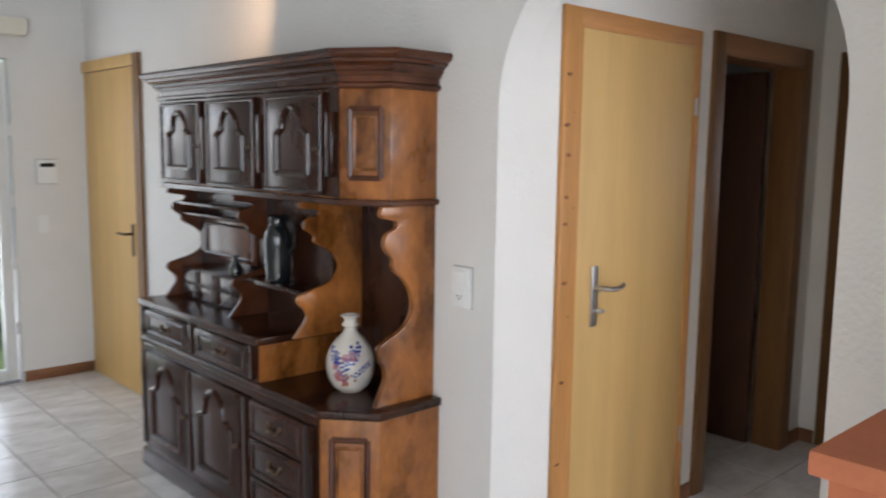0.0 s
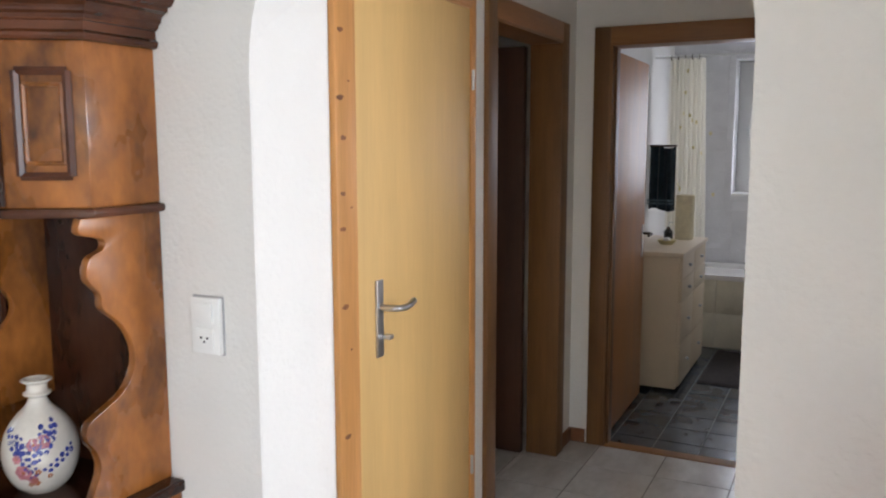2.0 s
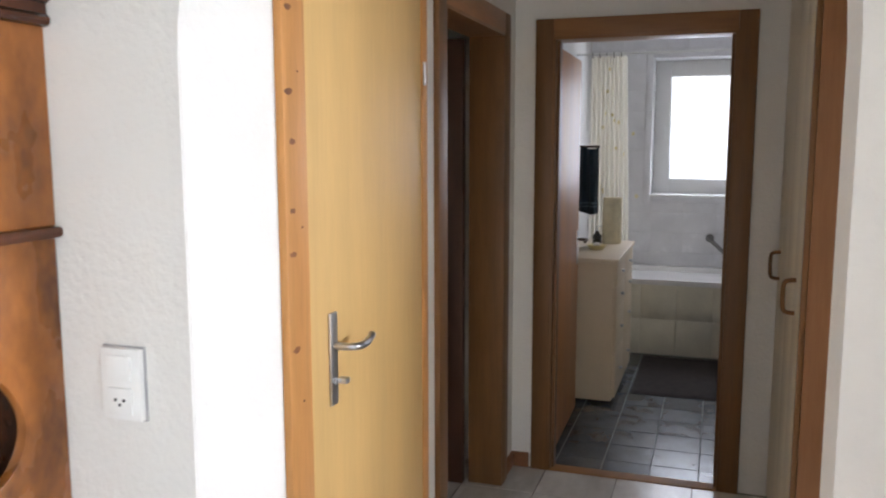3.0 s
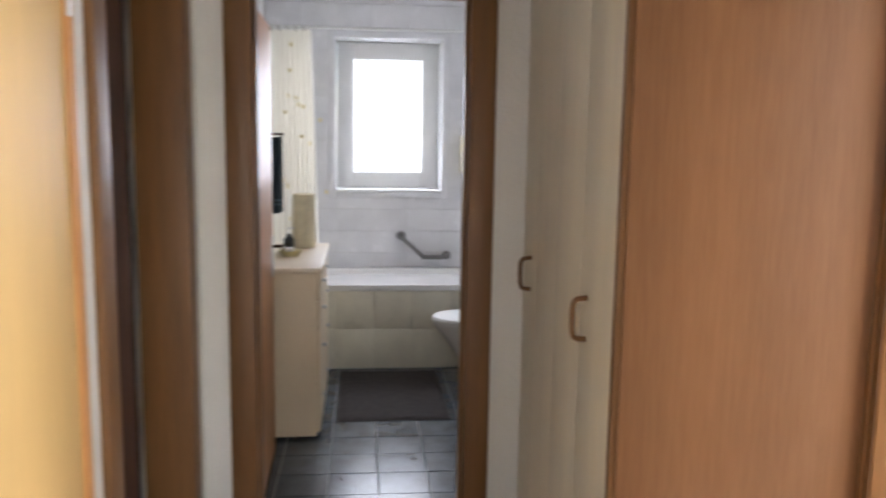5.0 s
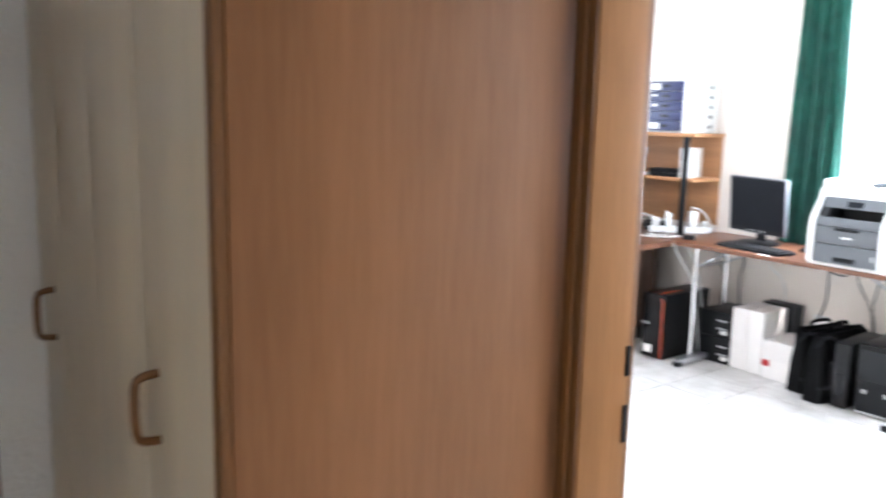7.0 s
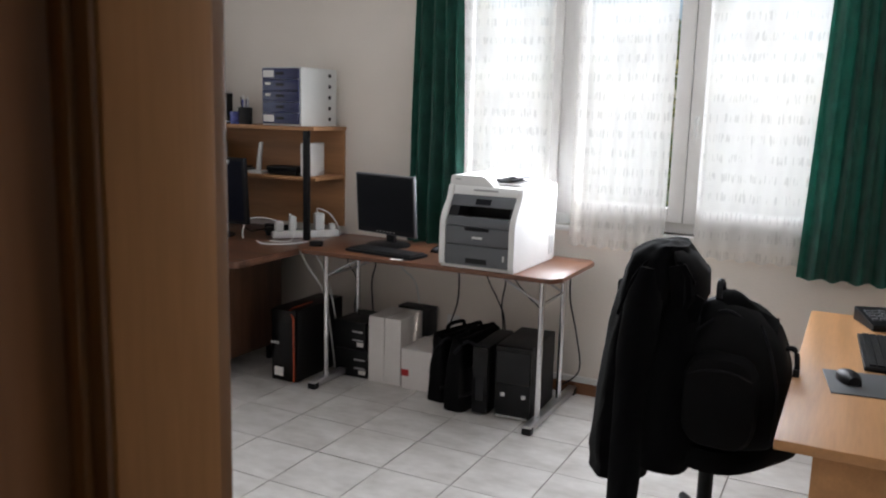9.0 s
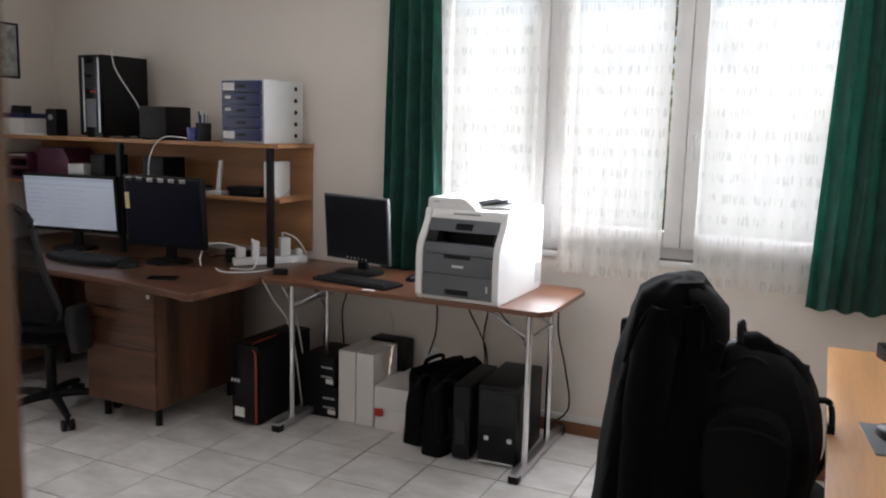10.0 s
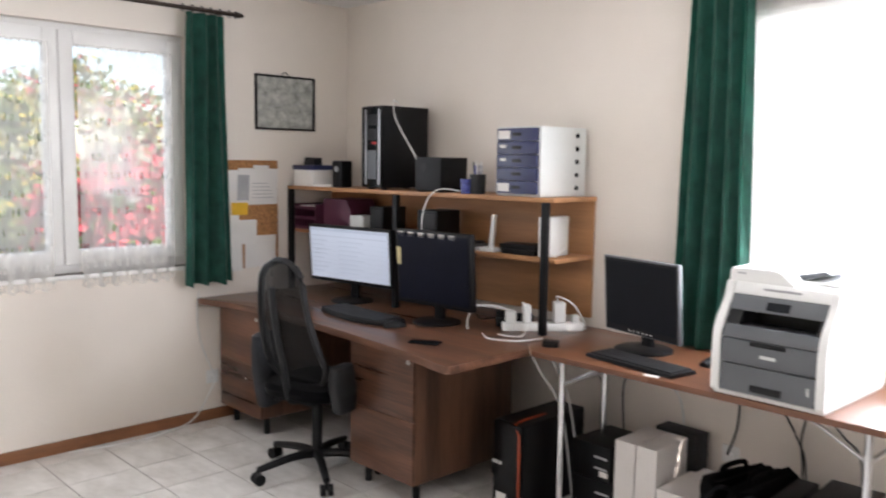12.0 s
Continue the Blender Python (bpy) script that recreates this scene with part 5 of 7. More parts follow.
# ---- office: hutch shelf ----
sh = thing("desk_shelf", pose(0, 0, 0), "alder shelf unit on black posts standing on the desk", "shelf")
bx("top_board", (7.47, 9.52, -1.76, -1.395, 1.388, 1.41), M_SHELF, sh, bevel=0.003)
bx("middle_board", (7.48, 8.53, -1.76, -1.43, 1.098, 1.118), M_SHELF, sh, bevel=0.003)
bx("middle_board", (8.55, 9.52, -1.76, -1.43, 1.118, 1.138), M_SHELF, sh, bevel=0.003)
bx("back_board", (7.48, 9.52, -1.765, -1.75, 0.80, 1.388), M_SHELF, sh, bevel=0.002)
for x in (7.527, 8.54, 9.50):
    bx("post", (x - 0.016, x + 0.016, -1.426, -1.394, DZ, 1.388), M_BLACK, sh, "black metal post", 0.002)
settle(sh, (8.5, -1.58, DZ))


def monitor(m, w, h, label, screen, group="", tilt=-4, stem=0.11, silver=False):
    t = thing("monitor", m, label, "monitor", group)
    part("stand_base", lathe(B(), [(0.125, 0), (0.125, 0.008), (0.11, 0.014), (0.03, 0.018)], 30), M_BLACK, t, smooth=True)
    bx("stand_neck", (-0.03, 0.03, -0.035, -0.012, 0.014, stem + h * 0.5), M_BLACK, t, bevel=0.005)
    r = pose(0, 0, stem, tilt, 0, 0)
    c = B()
    box(c, -w / 2, w / 2, 0.002 if silver else -0.012, 0.022, 0, h)
    bmesh.ops.transform(c, matrix=r, verts=c.verts)
    cs = part("case", c, M_GREY if silver else M_BLACK, t, bevel=0.005)
    s = B()
    box(s, -w / 2 + 0.016, w / 2 - 0.016, 0.0225, 0.0245, 0.022 if not silver else 0.03, h - 0.016)
    bmesh.ops.transform(s, matrix=r, verts=s.verts)
    part("screen", s, screen, cs)
    if silver:
        b = B()
        box(b, -w / 2 + 0.008, w / 2 - 0.008, 0.0222, 0.0235, 0.006, h - 0.008)
        bmesh.ops.transform(b, matrix=r, verts=b.verts)
        part("bezel", b, M_BLACK, cs)
        for k in range(6):
            b = B()
            box(b, -0.07 + k * 0.026, -0.062 + k * 0.026, 0.024, 0.026, 0.013, 0.019)
            bmesh.ops.transform(b, matrix=r, verts=b.verts)
            part("button", b, M_LGREY, cs)
    return t, cs, r


m1, cs, r = monitor(pose(8.86, -1.30, DZ, 0, 0, 8), 0.66, 0.335, "widescreen monitor showing a bright white page", M_SCREEN_ON, stem=0.105)
b = B()
box(b, -0.312, 0.312, 0.0247, 0.0252, 0.300, 0.316)
box(b, -0.312, 0.312, 0.0247, 0.0252, 0.268, 0.274)
for k in range(8):
    box(b, -0.30, 0.30, 0.0247, 0.0252, 0.052 + k * 0.026, 0.0535 + k * 0.026)
    box(b, 0.20 - 0.03 * (k % 3), 0.30, 0.0247, 0.0252, 0.059 + k * 0.026, 0.065 + k * 0.026)
    box(b, -0.08 - 0.04 * (k % 2), 0.08, 0.0247, 0.0252, 0.059 + k * 0.026, 0.065 + k * 0.026)
bmesh.ops.transform(b, matrix=r, verts=b.verts)
part("page_text", b, M_SCREEN_LINE, cs, "grey page text bars")

m2, cs, r = monitor(pose(8.08, -1.24, DZ, 0, 0, 3), 0.52, 0.385, "dark monitor turned aside with white notes along its top", M_SCREEN_BLUE, stem=0.085)
for k in range(6):
    b = B()
    box(b, 0.20 - k * 0.072, 0.24 - k * 0.072, 0.0225, 0.0245, 0.352, 0.374)
    bmesh.ops.transform(b, matrix=r, verts=b.verts)
    part("paper_tab", b, M_PAPER, cs, "small white paper tab")
b = B()
box(b, 0.225, 0.255, 0.0245, 0.0255, 0.20, 0.29)
bmesh.ops.transform(b, matrix=r, verts=b.verts)
part("sticky_note", b, M_YELLOWP, cs, "pale yellow sticky note")


def keyboard(m, w, d, rows, label, material=M_BLACK):
    t = thing("keyboard", m, label, "keyboard")
    bx("tray", (-w / 2, w / 2, -d / 2, d / 2, 0, 0.016), material, t, bevel=0.006)
    b = B()
    n = 17
    for j in range(rows):
        for k in range(n):
            x, y = -w / 2 + 0.014 + k * (w - 0.028) / n, -d / 2 + 0.014 + j * (d - 0.028) / rows
            box(b, x + 0.001, x + (w - 0.028) / n - 0.002, y + 0.001, y + (d - 0.028) / rows - 0.002, 0.016, 0.022)
    part("keys", b, M_DGREY, t, "rows of dark keys")
    return t


def mouse(m, label, material=M_BLACK):
    t = thing("mouse", m, label, "mouse")
    b = B()
    rings = []
    for i in range(9):
        q = i / 8
        y = -0.055 + 0.11 * q
        wv = 0.032 * math.sin(math.pi * (0.12 + 0.76 * q)) ** 0.5
        hv = 0.034 * math.sin(math.pi * (0.15 + 0.6 * q)) ** 0.7
        rings.append([(wv * math.cos(a), y, 0.001 + hv * max(0, math.sin(a)) ** 0.7) for a in [math.pi * k / 10 for k in range(11)]])
    loft(b, rings)
    part("shell", b, material, t, smooth=True)
    bx("wheel", (-0.004, 0.004, 0.02, 0.036, 0.026, 0.034), M_DGREY, t, bevel=0.002)
    return t


kb = thing("keyboard", pose(8.45, -1.03, DZ, 0, 0, -4), "curved black ergonomic keyboard on the walnut desk", "keyboard")
def bow(x):
    return 0.045 * (1 - (x / 0.27) ** 2)
xs = [-0.27 + 0.54 * k / 20 for k in range(21)]
part("tray", prism(B(), [(x, -0.10 + bow(x) * 0.4) for x in xs] + [(x, 0.07 + bow(x)) for x in xs[::-1]], "z", 0, 0.024), M_BLACK, kb, bevel=0.008)
b = B()
for j in range(6):
    for k in range(18):
        x = -0.25 + k * 0.0278
        y = -0.085 + j * 0.026 + bow(x) * (0.4 + 0.1 * j)
        box(b, x, x + 0.024, y, y + 0.022, 0.024, 0.030)
part("keys", b, M_DGREY, kb, "rows of dark keys")
mouse(pose(8.125, -0.995, DZ, 0, 0, 160), "black mouse on the walnut desk")
ph = thing("phone", pose(7.76, -0.865, DZ, 0, 0, 25), "black phone lying on the desk", "phone")
bx("body", (-0.07, 0.07, -0.036, 0.036, 0, 0.009), M_GLOSS, ph, bevel=0.004)

# power strips with plugs
def strip(m, n, label):
    t = thing("power_strip", m, label, "power strip")
    bx("body", (-0.2, 0.2, -0.028, 0.028, 0, 0.04), M_WHITE, t, bevel=0.008)
    for k in range(n):
        x = -0.16 + k * 0.32 / (n - 1)
        bx("outlet", (x - 0.018, x + 0.018, -0.018, 0.018, 0.04, 0.042), M_LGREY, t, bevel=0.001)
    return t


strip(pose(7.60, -1.50, DZ, 0, 0, 50), 5, "white power strip with plugs on the desk")
for q, w, hh in ((0.16, 0.024, 0.055), (0.08, 0.020, 0.085), (0.0, 0.018, 0.04), (-0.08, 0.028, 0.10), (-0.16, 0.018, 0.035)):
    a = thing("charger", pose(7.60 + 0.643 * q, -1.50 + 0.766 * q, 0.797, 0, 0, 50), "white plug-in charger on the power strip", "charger", "chargers")
    bx("body", (-w, w, -w * 1.1, w * 1.1, 0, hh), M_WHITE, a, bevel=0.006)
    bx("socket_face", (-w * 0.6, w * 0.6, -w * 0.6, w * 0.6, hh, hh + 0.003), M_LGREY, a, bevel=0.001)


def cable(name, pts, r, material, label):
    t = thing(name, pose(*pts[0]), label, "cable")
    part("cord", tube(B(), [p - Vector(pts[0]) for p in bez(pts, 7)], r, 6), material, t, smooth=True)
    return t


cable("cable", [(7.84, -1.22, DZ + 0.006), (7.85, -1.23, 0.81), (7.83, -1.26, 0.868), (7.77, -1.32, 0.875), (7.705, -1.377, 0.852)], 0.004, M_WHITE, "white charger cable looping on the desk")
cable("cable", [(7.55, -1.56, 0.895), (7.53, -1.52, 0.93), (7.47, -1.56, 0.90), (7.45, -1.62, 0.82), (7.46, -1.66, DZ + 0.006)], 0.004, M_WHITE, "white cable looping behind the power strip")
cable("cable", [(7.72, -1.20, DZ + 0.006), (7.62, -1.14, DZ + 0.006), (7.50, -1.20, DZ + 0.007), (7.46, -1.33, DZ + 0.007)], 0.004, M_WHITE, "white cable lying on the desk edge")
cable("cable", [(7.65, -1.44, 0.88), (7.63, -1.38, 0.90), (7.58, -1.36, 0.84), (7.56, -1.30, DZ + 0.006), (7.66, -1.24, DZ + 0.006)], 0.0035, M_WHITE, "white cable curling over the power strip")
cable("cable", [(7.78, -1.46, DZ + 0.05), (7.88, -1.40, DZ + 0.03), (7.98, -1.46, DZ + 0.006), (8.10, -1.55, DZ + 0.006)], 0.004, M_BLACK, "black cable trailing behind the monitor")
cable("cable", [(8.05, -1.39, 1.425), (8.18, -1.38, 1.43), (8.26, -1.375, 1.38), (8.29, -1.36, 1.28), (8.28, -1.35, 1.15)], 0.0035, M_WHITE, "white cable hanging down from the shelf")
cable("cable", [(8.74, -1.62, 1.90), (8.66, -1.5, 1.91), (8.60, -1.46, 1.80), (8.45, -1.45, 1.62), (8.42, -1.44, 1.58)], 0.003, M_WHITE, "white cable draped over the tower computer")
ad = thing("adapter", pose(7.30, -1.19, 0.772, 0, 0, 30), "small black adapter on the folding table", "adapter")
bx("body", (-0.035, 0.035, -0.025, 0.025, 0, 0.028), M_BLACK, ad, bevel=0.005)
clut = [(7.74, -1.53, 0.06), (7.80, -1.44, 0.05), (7.90, -1.55, 0.05)]
for x, y, hh in clut:
    a = thing("power_adapter", pose(x, y, DZ, 0, 0, 40), "black power adapter among cables", "adapter", "black adapters")
    bx("body", (-0.04, 0.04, -0.025, 0.025, 0, hh), M_BLACK, a, bevel=0.006)

# ---- things on the shelf ----
SZ = 1.41
og = thing("drawer_organizer", pose(7.69, -1.585, SZ, 0, 0, -6), "light grey desktop organizer with five navy drawers", "organizer")
bx("case", (-0.145, 0.145, -0.17, 0.16, 0, 0.335), M_LGREY, og, bevel=0.006)
for k in range(5):
    z = 0.012 + k * 0.0635
    d = bx("drawer", (-0.134, 0.134, 0.16, 0.176, z, z + 0.0615), M_NAVY, og, "navy drawer front", 0.004)
    bx("grip", (-0.03, 0.03, 0.1765, 0.178, z + 0.024, z + 0.04), M_BLACK, d, bevel=0.001)
    if k in (0, 4):
        bx("label", (0.045, 0.125, 0.1765, 0.1775, z + 0.01, z + 0.05), M_PAPER, d, "white paper label", 0)
    elif k in (2, 3):
        bx("label", (0.07, 0.11, 0.1765, 0.1775, z + 0.03, z + 0.045), M_PAPER, d, "white paper label", 0)
    h2 = lathe(B(), [(0.012, 0), (0.012, 0.003)], 14)
    bmesh.ops.transform(h2, matrix=pose(-0.1455, -0.10, z + 0.03, 0, -90, 0), verts=h2.verts)
    part("side_slot", h2, M_BLACK, og, "dark round slot")

pen = thing("pencil_cup", pose(8.0, -1.47, SZ), "black mesh cup filled with pens", "pencil cup")
part("cup", lathe(B(), [(0.04, 0), (0.042, 0.1), (0.040, 0.1), (0.038, 0.01)], 18), M_DGREY, pen, smooth=True)
rv = random.Random(3)
for k in range(9):
    a, b2 = rv.uniform(0, 6.28), rv.uniform(0.01, 0.03)
    part("pen", tube(B(), [(0.015 * math.cos(a), 0.015 * math.sin(a), 0.012), (b2 * math.cos(a), b2 * math.sin(a), rv.uniform(0.13, 0.17))], 0.0042, 6), rv.choice([M_WHITE, M_NAVY, M_DGREY, M_WHITE, M_VBLUE]), pen, smooth=True)
cu = thing("plastic_tub", pose(8.05, -1.44, SZ), "small blue plastic tub beside the pens", "tub")
part("body", lathe(B(), [(0.03, 0), (0.034, 0.075), (0.031, 0.075), (0.028, 0.006)], 16), M_VBLUE, cu, smooth=True)

spk = thing("speaker", pose(8.30, -1.50, SZ), "black subwoofer box on the shelf", "loudspeaker")
bx("case", (-0.095, 0.095, -0.12, 0.09, 0.008, 0.185), M_BLACK, spk, bevel=0.006)
b = lathe(B(), [(0.022, 0), (0.026, 0.004), (0.014, 0.002)], 18)
bmesh.ops.transform(b, matrix=pose(0.03, 0.09, 0.13, -90, 0, 0), verts=b.verts)
part("port", b, M_DGREY, spk, smooth=True)
for x in (-0.08, 0.08):
    bx("foot", (x - 0.01, x + 0.01, -0.1, 0.08, 0, 0.009), M_DGREY, spk)


def tower(m, w, d, h, label, group="", trim=None):
    t = thing("desktop_computer", m, label, "computer", group)
    bx("case", (-w / 2, w / 2, -d / 2, d / 2 - 0.02, 0.01, h), M_BLACK, t, bevel=0.006)
    fr = bx("front_panel", (-w / 2 + 0.002, w / 2 - 0.002, d / 2 - 0.02, d / 2, 0.012, h - 0.004), M_GLOSS, t, "glossy black front panel", 0.006)
    for x in (-w / 2 + 0.03, w / 2 - 0.03):
        for y in (-d / 2 + 0.04, d / 2 - 0.05):
            bx("foot", (x - 0.015, x + 0.015, y - 0.015, y + 0.015, 0, 0.011), M_DGREY, t)
    return t, fr


t, fr = tower(pose(8.72, -1.57, SZ, 0, 0, -5), 0.18, 0.35, 0.47, "black tower computer with silver strips on the shelf")
for x in (-0.082, 0.04):
    bx("silver_strip", (x, x + 0.012, 0.175, 0.178, 0.03, 0.45), M_STEEL, fr, "silver strip", 0.001)
for z in (0.28, 0.36):
    bx("drive_bay", (-0.055, 0.03, 0.175, 0.177, z, z + 0.06), M_DGREY, fr, bevel=0.002)
bx("red_badge", (-0.05, -0.01, 0.175, 0.1775, 0.255, 0.268), M_RED, fr, bevel=0)
bx("card_slot", (-0.05, 0.03, 0.175, 0.177, 0.06, 0.22), M_GREY, fr, bevel=0.002)

sp2 = thing("speaker", pose(9.08, -1.47, SZ), "small black desk speaker on the shelf", "loudspeaker")
bx("case", (-0.043, 0.043, -0.05, 0.04, 0, 0.16), M_BLACK, sp2, bevel=0.012)
b = lathe(B(), [(0.018, 0), (0.016, 0.004), (0.002, 0.006)], 16)
bmesh.ops.transform(b, matrix=pose(0, 0.04, 0.11, -90, 0, 0), verts=b.verts)
part("cone", b, M_STEEL, sp2, smooth=True)

wb = thing("storage_box", pose(9.40, -1.53, SZ), "white box with purple lid and odds and ends", "box")
bx("body", (-0.10, 0.10, -0.08, 0.10, 0, 0.10), M_PAPER, wb, bevel=0.003)
bx("lid", (-0.105, 0.105, -0.085, 0.105, 0.10, 0.13), M_NAVY, wb, "dark lid", 0.004)
b = wiggle(box(B(), -0.04, 0.05, -0.02, 0.05, 0.13, 0.175), 0.012, 20)
part("gadget", b, M_DGREY, wb, "small grey gadget", 0.004)
pp = thing("paper_stack", pose(9.22, -1.50, SZ, 0, 0, 5), "thin stack of papers on the shelf", "paper")
bx("sheets", (-0.09, 0.10, -0.10, 0.09, 0, 0.012), M_PAPER, pp, bevel=0.001)

lt = thing("letter_tray", pose(9.40, -1.56, 1.138), "maroon plastic letter trays under the shelf", "letter tray")
for k in range(3):
    bx("tray", (-0.10, 0.10, -0.12, 0.12, k * 0.062, k * 0.062 + 0.006), M_MAROON, lt, bevel=0.002)
    bx("tray_lip", (-0.10, 0.10, 0.112, 0.12, k * 0.062 + 0.006, k * 0.062 + 0.02), M_MAROON, lt, bevel=0.002)
bx("tray_side", (-0.105, -0.098, -0.12, 0.12, 0, 0.16), M_MAROON, lt)
bx("tray_side", (0.098, 0.105, -0.12, 0.12, 0, 0.16), M_MAROON, lt)
bx("papers", (-0.08, 0.08, -0.10, 0.10, 0.132, 0.15), M_PAPER, lt, bevel=0.002)
fb = thing("folder_box", pose(9.12, -1.57, 1.138), "maroon file box leaning under the shelf", "file box")
b = prism(B(), [(-0.13, 0), (0.13, 0), (0.13, 0.20), (-0.08, 0.20), (-0.13, 0.12)], "y", -0.12, 0.10)
part("body", b, M_MAROON, fb, bevel=0.004)
nb = thing("note_box", pose(8.92, -1.50, 1.138), "grey note box with a dark scribble", "note box")
bx("body", (-0.06, 0.06, -0.05, 0.05, 0, 0.11), M_LGREY, nb, bevel=0.004)
for x, w, hh in ((8.77, 0.11, 0.17), (8.36, 0.15, 0.19)):
    c = thing("black_box", pose(x, -1.56, 1.138 if x > 8.55 else 1.118), "black electronics box under the shelf", "electronics box", "black electronics boxes")
    bx("case", (-w / 2, w / 2, -0.1, 0.09, 0, hh), M_BLACK, c, bevel=0.006)
    bx("front_grille", (-w / 2 + 0.012, w / 2 - 0.012, 0.09, 0.093, 0.02, hh - 0.02), M_DGREY, c, bevel=0.001)
rt = thing("router", pose(7.59, -1.57, 1.118, 0, 0, 5), "white upright router on the middle shelf", "router")
bx("case", (-0.028, 0.028, -0.10, 0.10, 0, 0.195), M_WHITE, rt, bevel=0.006)
ant = thing("repeater", pose(7.93, -1.50, 1.118, 0, 0, 0), "white network box with an upright antenna", "router")
bx("foot", (-0.05, 0.05, -0.04, 0.04, 0, 0.02), M_WHITE, ant, bevel=0.006)
b = prism(B(), [(-0.012, 0.0), (0.014, 0.0), (-0.012, 0.19), (-0.03, 0.19)], "y", -0.01, 0.01)
part("antenna", b, M_WHITE, ant, "white flat antenna", 0.003)
for k, (x, z) in enumerate(((7.74, 0.0), (7.75, 0.026))):
    d = thing("network_switch", pose(x, -1.53, 1.118 + z, 0, 0, 8 * k), "flat black network box on the middle shelf", "network box", "network boxes")
    bx("case", (-0.10, 0.10, -0.06, 0.06, 0, 0.026), M_BLACK, d, bevel=0.004)
for k in range(3):
    d = thing("disc_stack", pose(8.10 + 0.02 * k, -1.53, 1.118 + 0.013 * k), "flat grey case lying on the shelf", "case", "flat cases")
    bx("case", (-0.09, 0.09, -0.07, 0.07, 0, 0.013), (M_LGREY, M_GREY, M_DGREY)[k], d, bevel=0.002)
cable("cable", [(7.63, -1.52, 1.17), (7.57, -1.46, 1.18), (7.535, -1.45, 1.15), (7.53, -1.50, 1.124), (7.56, -1.56, 1.126), (7.55, -1.63, 1.16)], 0.004, M_WHITE, "coiled white cable beside the router")

SKEW = Matrix.Translation((7.527, -1.41, 0)) @ pose(0, 0, 0, 0, 0, 3.2) @ Matrix.Translation((-7.527, 1.41, 0))
for ob in list(bpy.data.objects):
    if ob.type == "EMPTY" and not ob.parent and 7.5 < ob.matrix_world.translation.x < 9.5 and ob.matrix_world.translation.y < -1.37 and (ob == sh or ob.matrix_world.translation.z > 1.1):
        ob.matrix_world = SKEW @ ob.matrix_world

# ---- folding table ----
TZ = 0.772
ft = thing("folding_table", pose(0, 0, 0), "brown laminate folding table on chrome tube legs", "table")
outl = [(5.90, -1.06), (7.30, -1.06), (7.40, -1.16), (7.40, -1.68), (5.90, -1.68), (5.86, -1.62), (5.86, -1.12)]
part("tabletop", prism(B(), outl, "z", TZ - 0.024, TZ), M_TABLE, ft, "brown laminate top", 0.004)
for x in (5.985, 7.24):
    for y in (-1.20, -1.52):
        part("leg", tube(B(), [(x, y, 0.045), (x, y, TZ - 0.03)], 0.015, 12), M_CHROME, ft, "chrome tube leg", smooth=True)
    part("foot_bar", box(B(), x - 0.022, x + 0.022, -1.76, -1.06, 0.012, 0.045), M_STEEL, ft, "flat grey foot bar", 0.006)
    for y in (-1.08, -1.74):
        bx("foot_cap", (x - 0.024, x + 0.024, y - 0.022, y + 0.022, 0, 0.035), M_BLACK, ft, bevel=0.006)
    part("cross_bar", tube(B(), [(x, -1.20, TZ - 0.16), (x, -1.52, TZ - 0.16)], 0.009, 8), M_CHROME, ft, smooth=True)
    s = 1 if x < 6.5 else -1
    for y in (-1.20, -1.52):
        part("brace", tube(B(), [(x, y, TZ - 0.16), (x + s * 0.25, y, TZ - 0.026)], 0.007, 8), M_STEEL, ft, smooth=True)
settle(ft, (6.63, -1.37, 0))

mon3, cs, r = monitor(pose(6.99, -1.44, TZ, 0, 0, -13), 0.44, 0.335, "older square monitor with a silver frame, switched off", M_SCREEN_OFF, stem=0.065, silver=True)
keyboard(pose(6.86, -1.20, TZ, 0, 0, -8), 0.44, 0.15, 6, "black keyboard on the folding table")
mouse(pose(6.66, -1.42, TZ, 0, 0, 170), "black mouse on the folding table")
nt_ = thing("paper_scrap", pose(6.73, -1.085, TZ, 0, 0, 10), "small orange paper scrap at the table edge", "paper")
bx("sheet", (-0.03, 0.03, -0.012, 0.012, 0, 0.002), M_CARD, nt_, bevel=0)

# ---- laser printer ----
pn = thing("laser_printer", pose(6.275, -1.345, TZ, 0, 0, -1), "white and grey laser printer with a paper tray", "printer")
W2 = 0.198
prof = [(p.x, p.y) for p in bez([(0.278, 0.012, 0), (0.288, 0.03, 0), (0.289, 0.12, 0), (0.288, 0.205, 0), (0.274, 0.255, 0), (0.238, 0.308, 0), (0.214, 0.345, 0), (0.205, 0.380, 0), (0.196, 0.394, 0)], 4)]
prof += [(0.15, 0.398), (-0.24, 0.398), (-0.25, 0.385), (-0.25, 0.012)]
for s in (-1, 1):
    part("side_shell", prism(B(), prof, "x", *sorted((s * W2, s * (W2 - 0.030)))), M_WHITE, pn, "white side shell", 0.007)
inner = W2 - 0.031
b = prism(B(), [(0.2085, 0.352), (0.200, 0.380), (0.193, 0.392), (0.15, 0.396), (-0.24, 0.396), (-0.24, 0.352)], "x", -inner, inner)
part("scanner_lid", b, M_WHITE, pn, "white scanner lid", 0.003)
bx("core", (-inner, inner, -0.248, 0.10, 0.018, 0.352), M_DGREY, pn, bevel=0.002)
bx("base", (-W2 + 0.004, W2 - 0.004, -0.245, 0.272, 0, 0.016), M_WHITE, pn, bevel=0.004)
tr_ = bx("paper_tray", (-inner, inner, 0.10, 0.283, 0.018, 0.116), M_GREY, pn, "grey paper cassette", 0.005)
